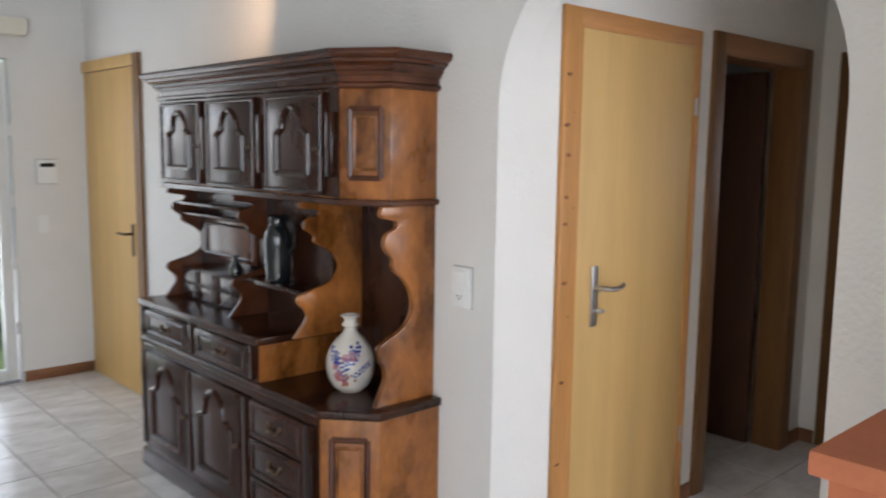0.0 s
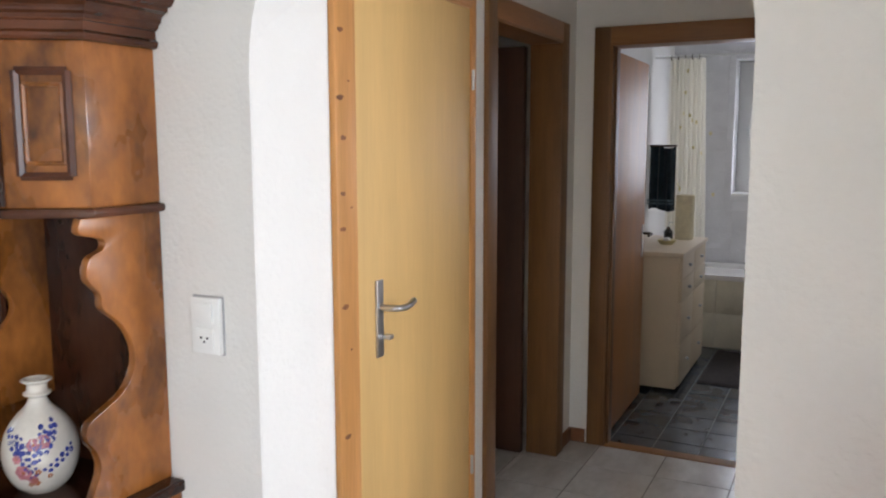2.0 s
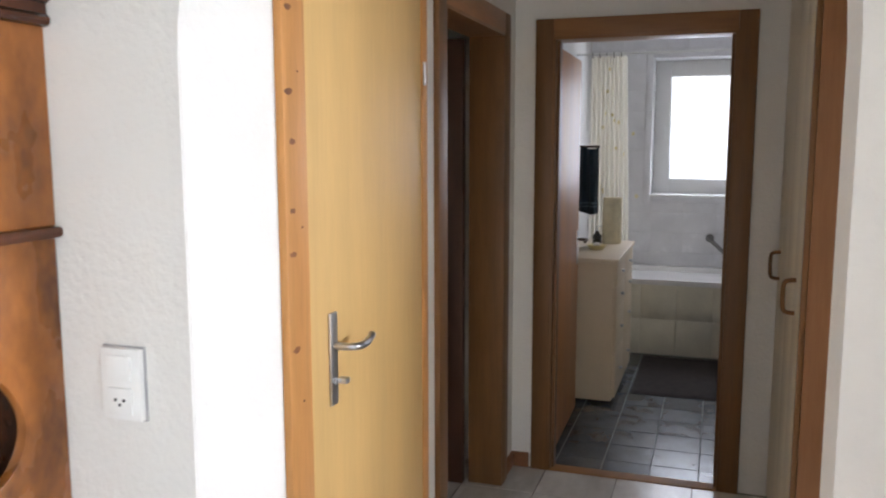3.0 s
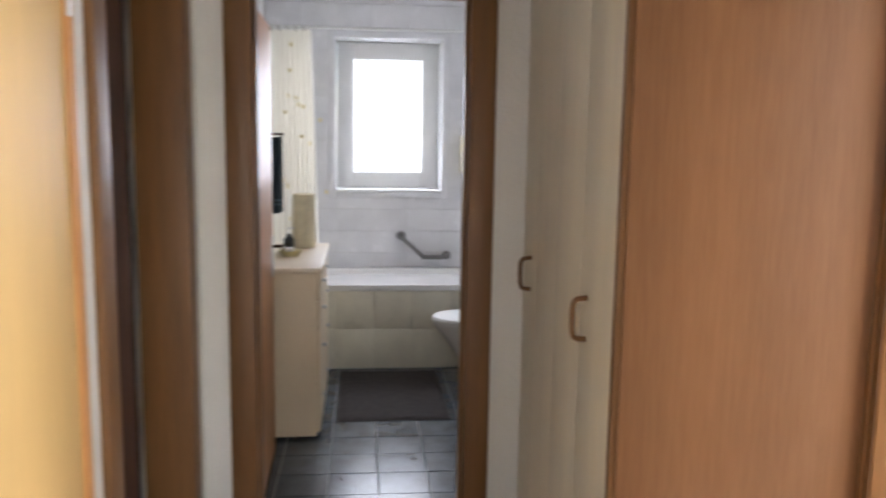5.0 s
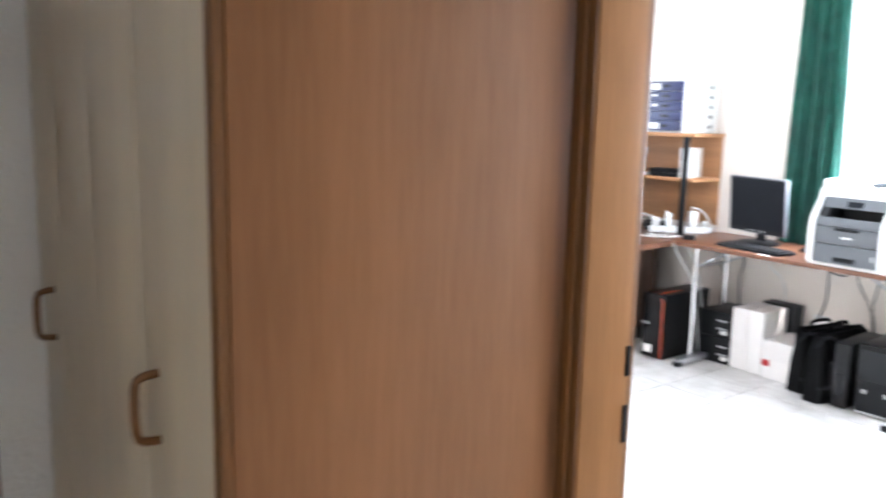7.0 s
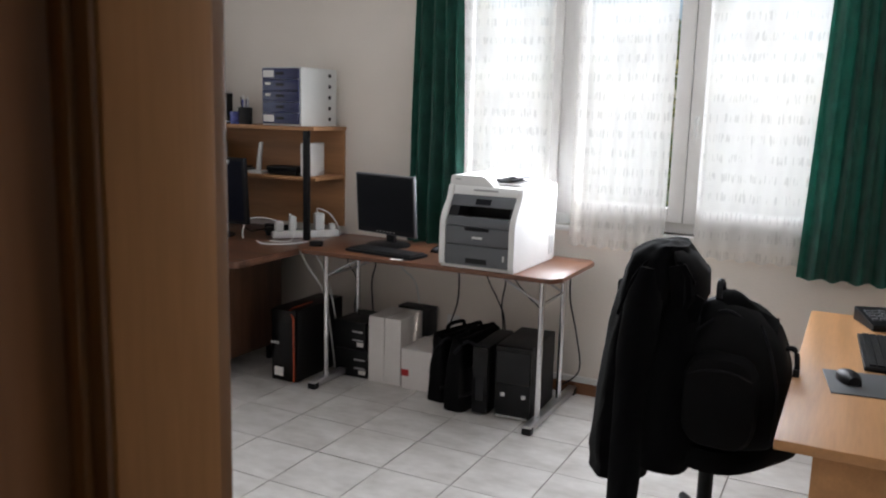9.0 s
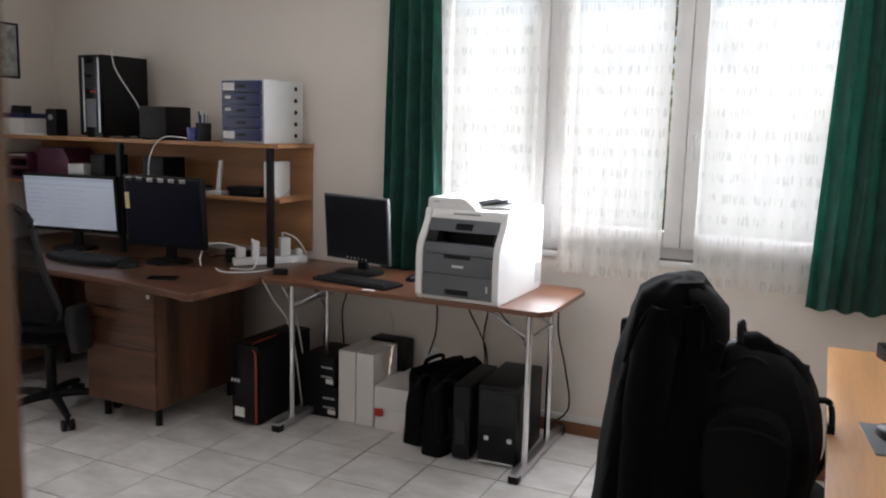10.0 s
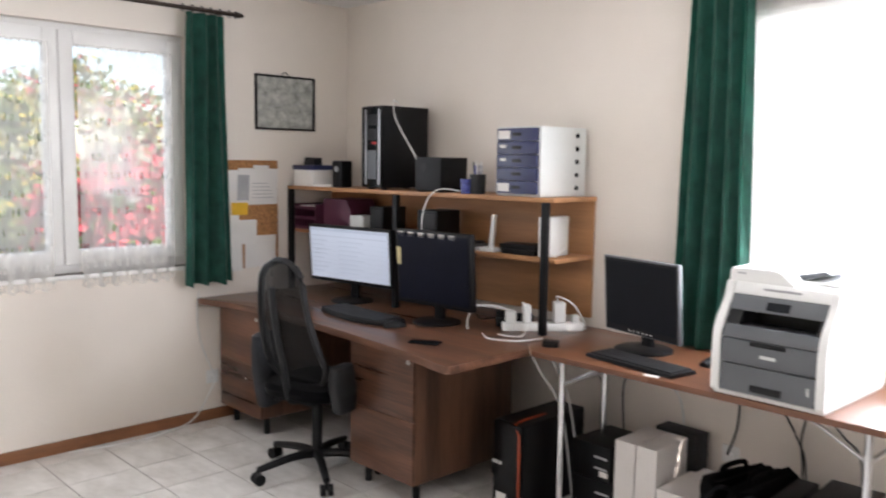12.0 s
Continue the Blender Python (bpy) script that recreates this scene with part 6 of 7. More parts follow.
bx("tray_grip", (-0.055, 0.055, 0.2825, 0.2865, 0.030, 0.054), M_BLACK, tr_, bevel=0.006)
bx("level_window", (-0.146, -0.138, 0.283, 0.2845, 0.055, 0.082), M_LGREY, tr_, bevel=0.001)
fc = bx("front_cover", (-inner, inner, 0.10, 0.283, 0.119, 0.205), M_GREY, pn, "grey front cover", 0.005)
bx("cover_grip", (-0.062, 0.062, 0.279, 0.2865, 0.188, 0.203), M_BLACK, fc, bevel=0.003)
bx("maker_badge", (-0.030, 0.024, 0.2832, 0.2842, 0.150, 0.161), M_LGREY, fc, "blank silver badge", 0)
b = prism(B(), [(0.283, 0.208), (0.278, 0.226), (0.265, 0.252), (0.10, 0.235), (0.10, 0.208)], "x", -inner, inner)
part("output_lip", b, M_GREY, pn, "grey output tray lip", 0.003)
for x0, x1 in ((0.115, inner), (-inner, -0.150)):
    b = prism(B(), [(0.262, 0.253), (0.232, 0.300), (0.12, 0.300), (0.12, 0.246)], "x", x0, x1)
    part("well_cheek", b, M_DGREY, pn, "dark side of the output well", 0.004)
bx("output_well", (-0.150, 0.115, 0.10, 0.13, 0.235, 0.300), M_BLACK, pn, bevel=0)
b = prism(B(), [(0.238, 0.300), (0.212, 0.342), (0.206, 0.352), (0.10, 0.352), (0.10, 0.300)], "x", -inner, inner)
cp = part("control_panel", b, M_GREY, pn, "grey control panel", 0.003)
b = prism(B(), [(0.2335, 0.309), (0.2355, 0.311), (0.2195, 0.336), (0.2175, 0.334)], "x", -0.045, 0.035)
part("display", b, M_SCREEN_OFF, cp)
b = B()
ry = [(W2 - 0.002, 0.388), (W2 - 0.004, 0.432), (W2 - 0.014, 0.442), (0.030, 0.444), (0.010, 0.438), (-0.035, 0.404), (-0.045, 0.388)]
prism(b, ry, "y", -0.235, 0.190)
fd = part("feeder", b, M_WHITE, pn, "white document feeder", 0.009, 3)
bx("feeder_mark", (0.135, 0.165, 0.1895, 0.1912, 0.420, 0.426), M_TEXTGREY, fd, bevel=0)
bx("lid_grip", (-0.07, 0.06, 0.196, 0.2055, 0.372, 0.380), M_TEXTGREY, pn, "grey lid grip", 0.002)
b = prism(B(), [(-0.02, 0.405), (0.0, 0.424), (-0.10, 0.446), (-0.125, 0.436)], "y", -0.20, 0.10)
part("feeder_flap", b, M_GREY, pn, "grey sheet guide", 0.003)
bx("feeder_tray", (-0.175, -0.03, -0.22, 0.12, 0.398, 0.408), M_WHITE, pn, bevel=0.003)
vp = bx("vent_panel", (-W2 - 0.002, -W2 + 0.002, -0.225, -0.165, 0.035, 0.135), M_LGREY, pn, "grey vent panel", 0.001)
for k in range(7):
    bx("vent_slot", (-W2 - 0.003, -W2 - 0.001, -0.218, -0.172, 0.045 + k * 0.012, 0.050 + k * 0.012), M_TEXTGREY, vp, bevel=0)

# ---- under the table ----
t, fr = tower(pose(7.437, -1.30, 0, 0, 0, 0), 0.165, 0.46, 0.42, "black gaming tower with an orange edge beside the desk")
b = tube(B(), bez([(-0.074, 0.232, 0.02), (-0.074, 0.234, 0.34), (-0.066, 0.230, 0.385), (-0.03, 0.195, 0.418), (-0.03, 0.0, 0.422)], 4), 0.005, 6)
part("orange_trim", b, M_ORANGE, fr, "orange edge trim", smooth=True)
bx("sticker", (0.0, 0.06, 0.2300, 0.2318, 0.04, 0.09), M_PAPER, fr, "white sticker", 0)
for k in range(3):
    bx("badge", (0.03 + 0.02 * k, 0.042 + 0.02 * k, 0.2300, 0.2318, 0.22, 0.235), M_LGREY, fr, bevel=0)


def carton(name, m, w, d, h, material, label, group="", lid=0.0, cat="box"):
    t = thing(name, m, label, cat, group)
    bx("body", (-w / 2, w / 2, -d / 2, d / 2, 0, h), material, t, bevel=0.003)
    if lid:
        bx("lid", (-w / 2 - 0.003, w / 2 + 0.003, -d / 2 - 0.003, d / 2 + 0.003, h - lid, h + 0.002), material, t, "box lid", 0.003)
    return t


for k in range(2):
    d = carton("parts_box", pose(7.185, -1.50, 0.165 * k, 0, 0, 2 - 4 * k), 0.21, 0.28, 0.16, M_BLACK, "black cardboard box with white print", "black parts boxes")
    for j in range(2):
        bx("print", (-0.09 + 0.0, -0.02, 0.1405, 0.1412, 0.05 + j * 0.05, 0.06 + j * 0.05), M_TEXTGREY, d, "grey printed bars", 0)
    bx("print_label", (-0.095, -0.05, 0.1405, 0.1412, 0.02, 0.045), M_PAPER, d, "white label", 0)
for k in range(2):
    carton("tall_box", pose(7.012 - 0.106 * k, -1.485, 0, 0, 0, 1), 0.100, 0.26, 0.378, M_CARD, "tall narrow white cardboard box", "tall white boxes")
d = carton("dark_box", pose(6.925, -1.68, 0, 0, 0, -2), 0.21, 0.10, 0.388, M_DGREY, "upright dark cardboard box behind the white boxes")
d = carton("archive_box", pose(6.715, -1.525, 0, 0, 0, 2), 0.25, 0.36, 0.225, M_CARD, "white cardboard storage box with a red label", lid=0.11)
bx("label", (0.08, 0.126, 0.184, 0.1855, 0.075, 0.112), M_RED, d, "red label", 0)


def soft_bag(name, m, w, d, h, label, group, lumps, seed):
    t = thing(name, m, label, "bag", group)
    b = B()
    n = 24
    rings = []
    for i in range(10):
        q = i / 9
        sx = 1 - 0.10 * q - 0.08 * (q > 0.9)
        sy = 1 - 0.38 * q ** 2
        rings.append([(w / 2 * sx * math.copysign(abs(math.cos(a)) ** 0.35, math.cos(a)), d / 2 * sy * math.copysign(abs(math.sin(a)) ** 0.35, math.sin(a)), h * q) for a in [2 * math.pi * (k + 0.5) / n for k in range(n)]])
    loft(b, rings)
    for v in b.verts:
        v.co += lumps * noise.noise_vector(v.co * 9 + Vector((seed, 0, 0))) * (0.3 if v.co.z < 0.01 else 1)
        v.co.z = max(0, v.co.z)
    body = part("body", b, M_NYLON, t, "black nylon body", smooth=True)
    part("handle", tube(B(), bez([(-0.07, 0, h - 0.01), (-0.06, 0, h + 0.035), (0.06, 0, h + 0.035), (0.07, 0, h - 0.01)], 5), 0.011, 8), M_NYLON, t, "webbing handle", smooth=True)
    pk = bx("front_pocket", (-w * 0.36, w * 0.36, d / 2 * 0.8, d / 2 + 0.02, h * 0.08, h * 0.6), M_NYLON, t, "zipped pocket", 0.014)
    part("zip", tube(B(), [(-w * 0.33, d / 2 + 0.021, h * 0.56), (w * 0.33, d / 2 + 0.021, h * 0.56)], 0.003, 6), M_STEEL, pk, smooth=True)
    fl = loft(B(), [[(x * w * 0.47, y, z) for x in (-1, -0.6, 0, 0.6, 1)] for y, z in ((-d * 0.30, h * 0.96), (0.0, h + 0.012), (d * 0.34, h * 0.96), (d * 0.50, h * 0.84), (d * 0.56, h * 0.66))], False)
    bmesh.ops.solidify(fl, geom=fl.faces[:], thickness=0.010)
    part("flap", wiggle(fl, 0.006, 10, seed), M_NYLON, t, "folded-over flap", smooth=True)
    part("shoulder_strap", tube(B(), bez([(w * 0.46, 0, h * 0.8), (w * 0.40, d * 0.5, h * 0.98), (w * 0.1, d * 0.62, h * 0.72), (w * 0.3, d * 0.66, h * 0.30), (w * 0.48, d * 0.3, h * 0.22)], 5), 0.010, 6), M_WEBBING, t, "grey webbing strap", smooth=True)
    bx("buckle", (w * 0.28, w * 0.34, d * 0.56, d * 0.62, h * 0.48, h * 0.58), M_STEEL, t, "metal buckle", 0.003)
    return t


soft_bag("laptop_bag", pose(6.545, -1.42, 0, 0, 0, 78), 0.36, 0.13, 0.36, "upright black nylon laptop bag", "black bags", 0.018, 1)
soft_bag("laptop_bag", pose(6.415, -1.37, 0, 0, 0, 84), 0.42, 0.13, 0.38, "upright black nylon laptop bag with buckles", "black bags", 0.014, 5)
t, fr = tower(pose(6.30, -1.37, 0, 0, 0, 3), 0.085, 0.38, 0.36, "slim black desktop computer under the table")
bx("vent_dots", (-0.02, 0.02, 0.1905, 0.192, 0.08, 0.2), M_DGREY, fr, bevel=0.001)
t, fr = tower(pose(6.13, -1.40, 0, 0, 0, 3), 0.19, 0.40, 0.38, "black desktop computer with a white badge under the table")
for x in (-0.07, 0.04):
    bx("badge", (x, x + 0.022, 0.2005, 0.202, 0.12, 0.14), M_LGREY, fr, "light badge", 0)
bx("front_bezel", (-0.085, 0.085, 0.2, 0.203, 0.19, 0.35), M_DGREY, fr, bevel=0.003)
bx("light_strip", (-0.08, 0.085, 0.2, 0.2025, 0.014, 0.022), M_LGREY, fr, bevel=0.001)

for pts in ([(6.64, -1.56, 0.747), (6.62, -1.58, 0.66), (6.53, -1.60, 0.635), (6.47, -1.58, 0.69), (6.46, -1.56, 0.747)],
            [(6.47, -1.57, 0.747), (6.46, -1.64, 0.60), (6.42, -1.69, 0.48), (6.38, -1.70, 0.36), (6.37, -1.72, 0.02)],
            [(6.30, -1.58, 0.747), (6.31, -1.66, 0.62), (6.24, -1.70, 0.52), (6.17, -1.71, 0.42), (6.16, -1.73, 0.02)],
            [(6.38, -1.66, 0.747), (6.39, -1.72, 0.60), (6.42, -1.745, 0.45), (6.41, -1.75, 0.30), (6.44, -1.75, 0.02)],
            [(6.66, -1.66, 0.747), (6.68, -1.72, 0.55), (6.70, -1.745, 0.42), (6.725, -1.72, 0.31)],
            [(5.98, -1.62, 0.74), (6.0, -1.68, 0.55), (5.96, -1.70, 0.35), (5.93, -1.68, 0.16), (6.03, -1.66, 0.06)],
            [(7.36, -1.60, 0.74), (7.32, -1.66, 0.5), (7.38, -1.70, 0.3), (7.30, -1.72, 0.02)],
            [(7.20, -1.62, 0.747), (7.22, -1.68, 0.60), (7.27, -1.72, 0.45), (7.24, -1.74, 0.02)],
            [(7.30, -1.50, 0.747), (7.33, -1.55, 0.62), (7.31, -1.62, 0.48), (7.34, -1.66, 0.02)]):
    cable("cable", pts, 0.0045, M_DGREY, "dark cable hanging under the folding table")
for pts in ([(7.375, -1.14, 0.745), (7.36, -1.20, 0.64), (7.33, -1.28, 0.52), (7.34, -1.36, 0.36), (7.33, -1.42, 0.01)], [(7.345, -1.22, 0.745), (7.32, -1.30, 0.60), (7.34, -1.40, 0.44), (7.32, -1.48, 0.01)], [(7.10, -1.66, 0.747), (7.06, -1.71, 0.6), (6.96, -1.735, 0.47), (6.93, -1.74, 0.02)]):
    cable("cable", pts, 0.005, M_LGREY, "light grey cable hanging under the folding table")
for nm, m in (("socket", pose(6.73, OY, 0.30)), ("socket", pose(OX, -0.757, 0.265, 0, 0, 90))):
    s = thing(nm, m, "white wall socket with a plug", "socket", "wall sockets")
    bx("plate", (-0.04, 0.04, 0, 0.01, -0.04, 0.04), M_WHITE, s, bevel=0.004)
    bx("plug", (-0.015, 0.015, 0.01, 0.045, -0.018, 0.012), M_WHITE, s, bevel=0.005)
cable("cable", [(9.50, -0.66, 0.80), (9.525, -0.66, 0.62), (9.52, -0.69, 0.45), (9.495, -0.755, 0.27)], 0.004, M_LGREY, "thin grey cable running down the wall")
cable("cable", [(9.495, -0.757, 0.25), (9.49, -0.62, 0.05), (9.47, -0.45, 0.008), (9.44, -0.2, 0.006), (9.50, 0.1, 0.006)], 0.004, M_WHITE, "white cable lying along the baseboard")

# ---- wall pieces ----
pc = thing("framed_drawing", pose(OX, -1.285, 1.923), "pencil landscape drawing in a thin black frame", "picture")
for a in ((-0.217, 0.217, 0.156, 0.168), (-0.217, 0.217, -0.168, -0.156), (-0.217, -0.205, -0.156, 0.156), (0.205, 0.217, -0.156, 0.156)):
    bx("frame_bar", (-0.016, 0, *a), M_BLACK, pc, "black frame bar", 0.002)
dr = bx("drawing", (-0.008, -0.003, -0.205, 0.205, -0.156, 0.156), M_SKETCH, pc, "pencil drawing", 0)
b = B()
rv = random.Random(11)
for k in range(60):
    y, z = rv.uniform(-0.17, 0.17), rv.gauss(0.0, 0.05)
    box(b, -0.009, -0.0079, y, y + rv.uniform(0.01, 0.05), z, z + 0.003)
tagged(part("pencil_strokes", b, M_TEXTGREY, dr, "grey pencil strokes"), kind="stuff")
part("hanger", tube(B(), bez([(-0.006, -0.03, 0.168), (-0.006, 0, 0.19), (-0.006, 0.03, 0.168)], 4), 0.003, 6), M_BLACK, pc, smooth=True)

cb = thing("pinboard", pose(OX, -0.96, 1.235), "cork pinboard covered with white papers", "pinboard")
bx("board", (-0.014, 0, -0.26, 0.29, -0.33, 0.33), M_CORK, cb, bevel=0.003)
for k, (y0, y1, z0, z1, m) in enumerate(((-0.255, 0.02, 0.06, 0.28, M_PAPER), (0.02, 0.20, -0.05, 0.27, M_PAPER), (-0.24, -0.02, -0.33, -0.13, M_PAPER), (-0.10, 0.16, -0.18, -0.03, M_PAPER), (0.0, 0.22, -0.34, -0.12, M_PAPER), (-0.04, 0.07, 0.0, 0.075, M_YELLOW), (-0.05, 0.03, 0.09, 0.24, M_TEXTGREY), (-0.19, -0.08, 0.27, 0.30, M_PAPER))):
    b = wiggle(box(B(), -0.018 - 0.0015 * k, -0.0168 - 0.0015 * k, y0, y1, z0, z1), 0.006, 6, k)
    part("pinned_sheet", b, m, cb, "pinned paper sheet")
for k in range(5):
    bx("print_line", (-0.0295, -0.0288, -0.22 + 0.01 * k, -0.07, 0.10 + 0.022 * k, 0.104 + 0.022 * k), M_TEXTGREY, cb, "grey printed line", 0)


# ---- office chair at the desk ----
def chair_base(t, material=M_BLACK, turn=0.3, reach=0.29):
    part("gas_lift", tube(B(), [(0, 0, 0.09), (0, 0, 0.40)], 0.026, 14), material, t, "black gas lift", smooth=True)
    for k in range(5):
        a = 2 * math.pi * k / 5 + turn
        c, s = math.cos(a), math.sin(a)
        leg = part("base_leg", tube(B(), bez([(0.02 * c, 0.02 * s, 0.10), (0.14 * c, 0.14 * s, 0.10), (reach * c, reach * s, 0.072)], 4), 0.026, 8, 0.017), material, t, "black star leg", smooth=True)
        w = B()
        for o in (-0.018, 0.018):
            p = Vector((reach * c - o * s, reach * s + o * c, 0.028))
            q = Vector((-s, c, 0)) * 0.011
            tube(w, [p - q, p + q], 0.028, 14)
        tube(w, [(reach * c, reach * s, 0.03), (reach * c, reach * s, 0.075)], 0.008, 8)
        part("castor", w, material, leg, "black twin castor", smooth=True)


ch = thing("office_chair", pose(8.414, -0.734, 0, 0, 0, 12), "black mesh-backed office chair at the walnut desk", "chair")
chair_base(ch, turn=radians(-3.1), reach=0.316)
b = B()
rings = []
for i, (z, s) in enumerate(((0.41, 0.8), (0.425, 0.97), (0.455, 1.0), (0.48, 0.95), (0.49, 0.75))):
    rings.append([(0.235 * s * math.copysign(abs(math.cos(a)) ** 0.55, math.cos(a)), -0.02 + 0.235 * s * math.copysign(abs(math.sin(a)) ** 0.55, math.sin(a)), z) for a in [2 * math.pi * (k + 0.5) / 28 for k in range(28)]])
part("seat", loft(b, rings), M_CLOTH, ch, "black padded seat", smooth=True)


def back_shape(z):
    q = (z - 0.50) / 0.60
    w = 0.19 - 0.055 * max(0.0, 1 - q / 0.13) ** 1.3 - 0.085 * max(0.0, q - 0.16)
    if q > 0.84:
        w *= math.sqrt(max(0.05, 1 - ((q - 0.84) / 0.165) ** 2))
    return w, 0.105 + 0.135 * q + 0.045 * math.sin(q * 3.1)


b = B()
rows = []
for i in range(18):
    z = 0.50 + 0.60 * i / 17
    w, y = back_shape(z)
    rows.append([(w * u, y + 0.05 * (1 - u * u) , z) for u in np.linspace(-1, 1, 13)])
loft(b, rows, False)
bmesh.ops.solidify(b, geom=b.faces[:], thickness=0.012)
bk = part("backrest", b, M_MESHBACK, ch, "curved mesh backrest", smooth=True)
edge = []
for z in np.linspace(0.50, 1.10, 18):
    w, y = back_shape(z)
    edge.append((w, y, z))
edge2 = [(-x, y, z) for x, y, z in edge[::-1]]
part("back_frame", tube(B(), edge + edge2 + [edge[0]], 0.016, 8), M_DGREY, bk, "dark grey plastic rim", smooth=True)
part("back_strut", tube(B(), bez([(0, 0.10, 0.40), (0, 0.19, 0.42), (0, 0.225, 0.56), (0, 0.28, 0.80), (0, 0.305, 0.98)], 5), 0.017, 8), M_DGREY, ch, smooth=True)
def flat_oval(z, hx, hy, y):
    return [(0.275 + hx * math.copysign(abs(math.cos(a)) ** 0.6, math.cos(a)), y + hy * math.copysign(abs(math.sin(a)) ** 0.6, math.sin(a)), z) for a in [2 * math.pi * (k + 0.5) / 20 for k in range(20)]]


for s in (-1, 1):
    b = loft(B(), [flat_oval(*q) for q in ((0.31, 0.022, 0.055, 0.06), (0.325, 0.036, 0.072, 0.06), (0.43, 0.042, 0.080, 0.065), (0.475, 0.040, 0.078, 0.07), (0.485, 0.044, 0.082, 0.07), (0.61, 0.042, 0.078, 0.08), (0.685, 0.036, 0.066, 0.085), (0.70, 0.02, 0.045, 0.085))])
    wiggle(b, 0.010, 7, 3)
    for v in b.verts:
        v.co.x *= s if s > 0 else -0.86
        v.co.z = v.co.z if s > 0 else 0.36 + (v.co.z - 0.3) * 0.62
    part("armrest", b, M_ARMCLOTH if s > 0 else M_DGREY, ch, "padded arm folded down", smooth=True)
part("tilt_lever", tube(B(), bez([(0.03, 0.05, 0.385), (0.12, 0.10, 0.38), (0.17, 0.12, 0.37)], 4), 0.007, 6), M_BLACK, ch, smooth=True)
part("mechanism", box(B(), -0.08, 0.08, -0.12, 0.12, 0.375, 0.412), M_BLACK, ch, "black tilt mechanism", 0.01)

# ---- coat-covered chair and the beech desk ----
c2 = thing("office_chair", pose(5.06, -0.38, 0, 0, 0, 60), "black office chair hidden under hung jackets", "chair")
chair_base(c2)
b = B()
rings = []
for i, (z, s) in enumerate(((0.40, 0.8), (0.42, 0.97), (0.46, 1.0), (0.49, 0.95), (0.50, 0.75))):
    rings.append([(0.25 * s * math.copysign(abs(math.cos(a)) ** 0.55, math.cos(a)), 0.25 * s * math.copysign(abs(math.sin(a)) ** 0.55, math.sin(a)), z) for a in [2 * math.pi * (k + 0.5) / 28 for k in range(28)]])
part("seat", loft(b, rings), M_LEATHER, c2, "black padded seat", smooth=True)
bx("backrest", (-0.20, 0.20, -0.29, -0.24, 0.52, 0.96), M_LEATHER, c2, "black padded backrest", 0.02)
part("back_strut", tube(B(), bez([(0, -0.1, 0.42), (0, -0.27, 0.44), (0, -0.275, 0.60)], 5), 0.02, 8), M_BLACK, c2, smooth=True)


def garment(name, m, spec, label, material, seed, lump):
    """Hung clothing: lofted ovals (z, x, y, half width, half depth) with creases."""
    t = thing(name, m, label, "jacket")
    b = B()
    n = 40
    rings = []
    for z, x, y, hx, hy in spec:
        rings.append([(x + hx * math.cos(a) * (1 + 0.07 * math.sin(7 * a + 5 * z + seed)), y + hy * math.sin(a) * (1 + 0.07 * math.sin(6 * a + 3 * z)), z) for a in [2 * math.pi * k / n for k in range(n)]])
    full = []
    for p, q in zip(rings, rings[1:]):
        for i in range(4):
            full.append([tuple(np.array(u) * (1 - i / 4) + np.array(v) * i / 4) for u, v in zip(p, q)])
    full.append(rings[-1])
    loft(b, full)
    wiggle(b, lump, 8, seed)
    wiggle(b, lump * 0.35, 24, seed + 3)
    body = part("body", b, material, t, smooth=True)
    return t, body


coat, body = garment("wool_coat", pose(5.285, -0.27, 0), [(0.33, 0.045, -0.02, 0.105, 0.20), (0.42, 0.035, -0.01, 0.115, 0.21), (0.60, 0.012, 0, 0.12, 0.21), (0.80, -0.008, 0, 0.12, 0.205), (0.93, -0.03, 0, 0.115, 0.20), (1.02, -0.045, 0, 0.105, 0.19), (1.08, -0.055, 0, 0.09, 0.17), (1.115, -0.075, 0, 0.055, 0.13), (1.128, -0.08, 0, 0.02, 0.06)], "black wool coat draped over the chair back", M_CLOTH, 2, 0.014)
b = loft(B(), [[(x + hx * math.cos(a), 0.03 + hy * math.sin(a), z) for a in [2 * math.pi * k / 18 for k in range(18)]] for z, x, hx, hy in ((0.88, -0.14, 0.03, 0.12), (0.97, -0.165, 0.045, 0.15), (1.03, -0.165, 0.04, 0.15), (1.075, -0.13, 0.035, 0.13), (1.10, -0.105, 0.02, 0.09))])
part("collar", wiggle(b, 0.012, 11, 4), M_CLOTH, coat, "turned-up collar", smooth=True)
b = prism(B(), [(-0.20, 0.90), (-0.13, 0.86), (-0.10, 1.06), (-0.15, 1.075), (-0.185, 1.02), (-0.175, 0.99), (-0.215, 0.97)], "y", 0.15, 0.165)
part("lapel", b, M_CLOTH, coat, "pointed lapel", 0.004)
b = loft(B(), [[(0.01 - 0.010 * i + hx * math.cos(a), 0.16 + hy * math.sin(a), z) for a in [2 * math.pi * k / 16 for k in range(16)]] for i, (z, hx, hy) in enumerate(((0.20, 0.035, 0.045), (0.27, 0.052, 0.06), (0.5, 0.058, 0.07), (0.78, 0.062, 0.075), (0.97, 0.058, 0.07), (1.06, 0.03, 0.04)))])
part("sleeve", wiggle(b, 0.014, 9, 6), M_CLOTH, coat, "hanging sleeve", smooth=True)
b = loft(B(), [[(x + hx * math.cos(a), 0.10 + hy * math.sin(a), z) for a in [2 * math.pi * k / 20 for k in range(20)]] for z, x, hx, hy in ((0.40, -0.11, 0.08, 0.10), (0.55, -0.12, 0.10, 0.12), (0.75, -0.13, 0.09, 0.11), (0.92, -0.13, 0.06, 0.08), (0.96, -0.12, 0.03, 0.04))])
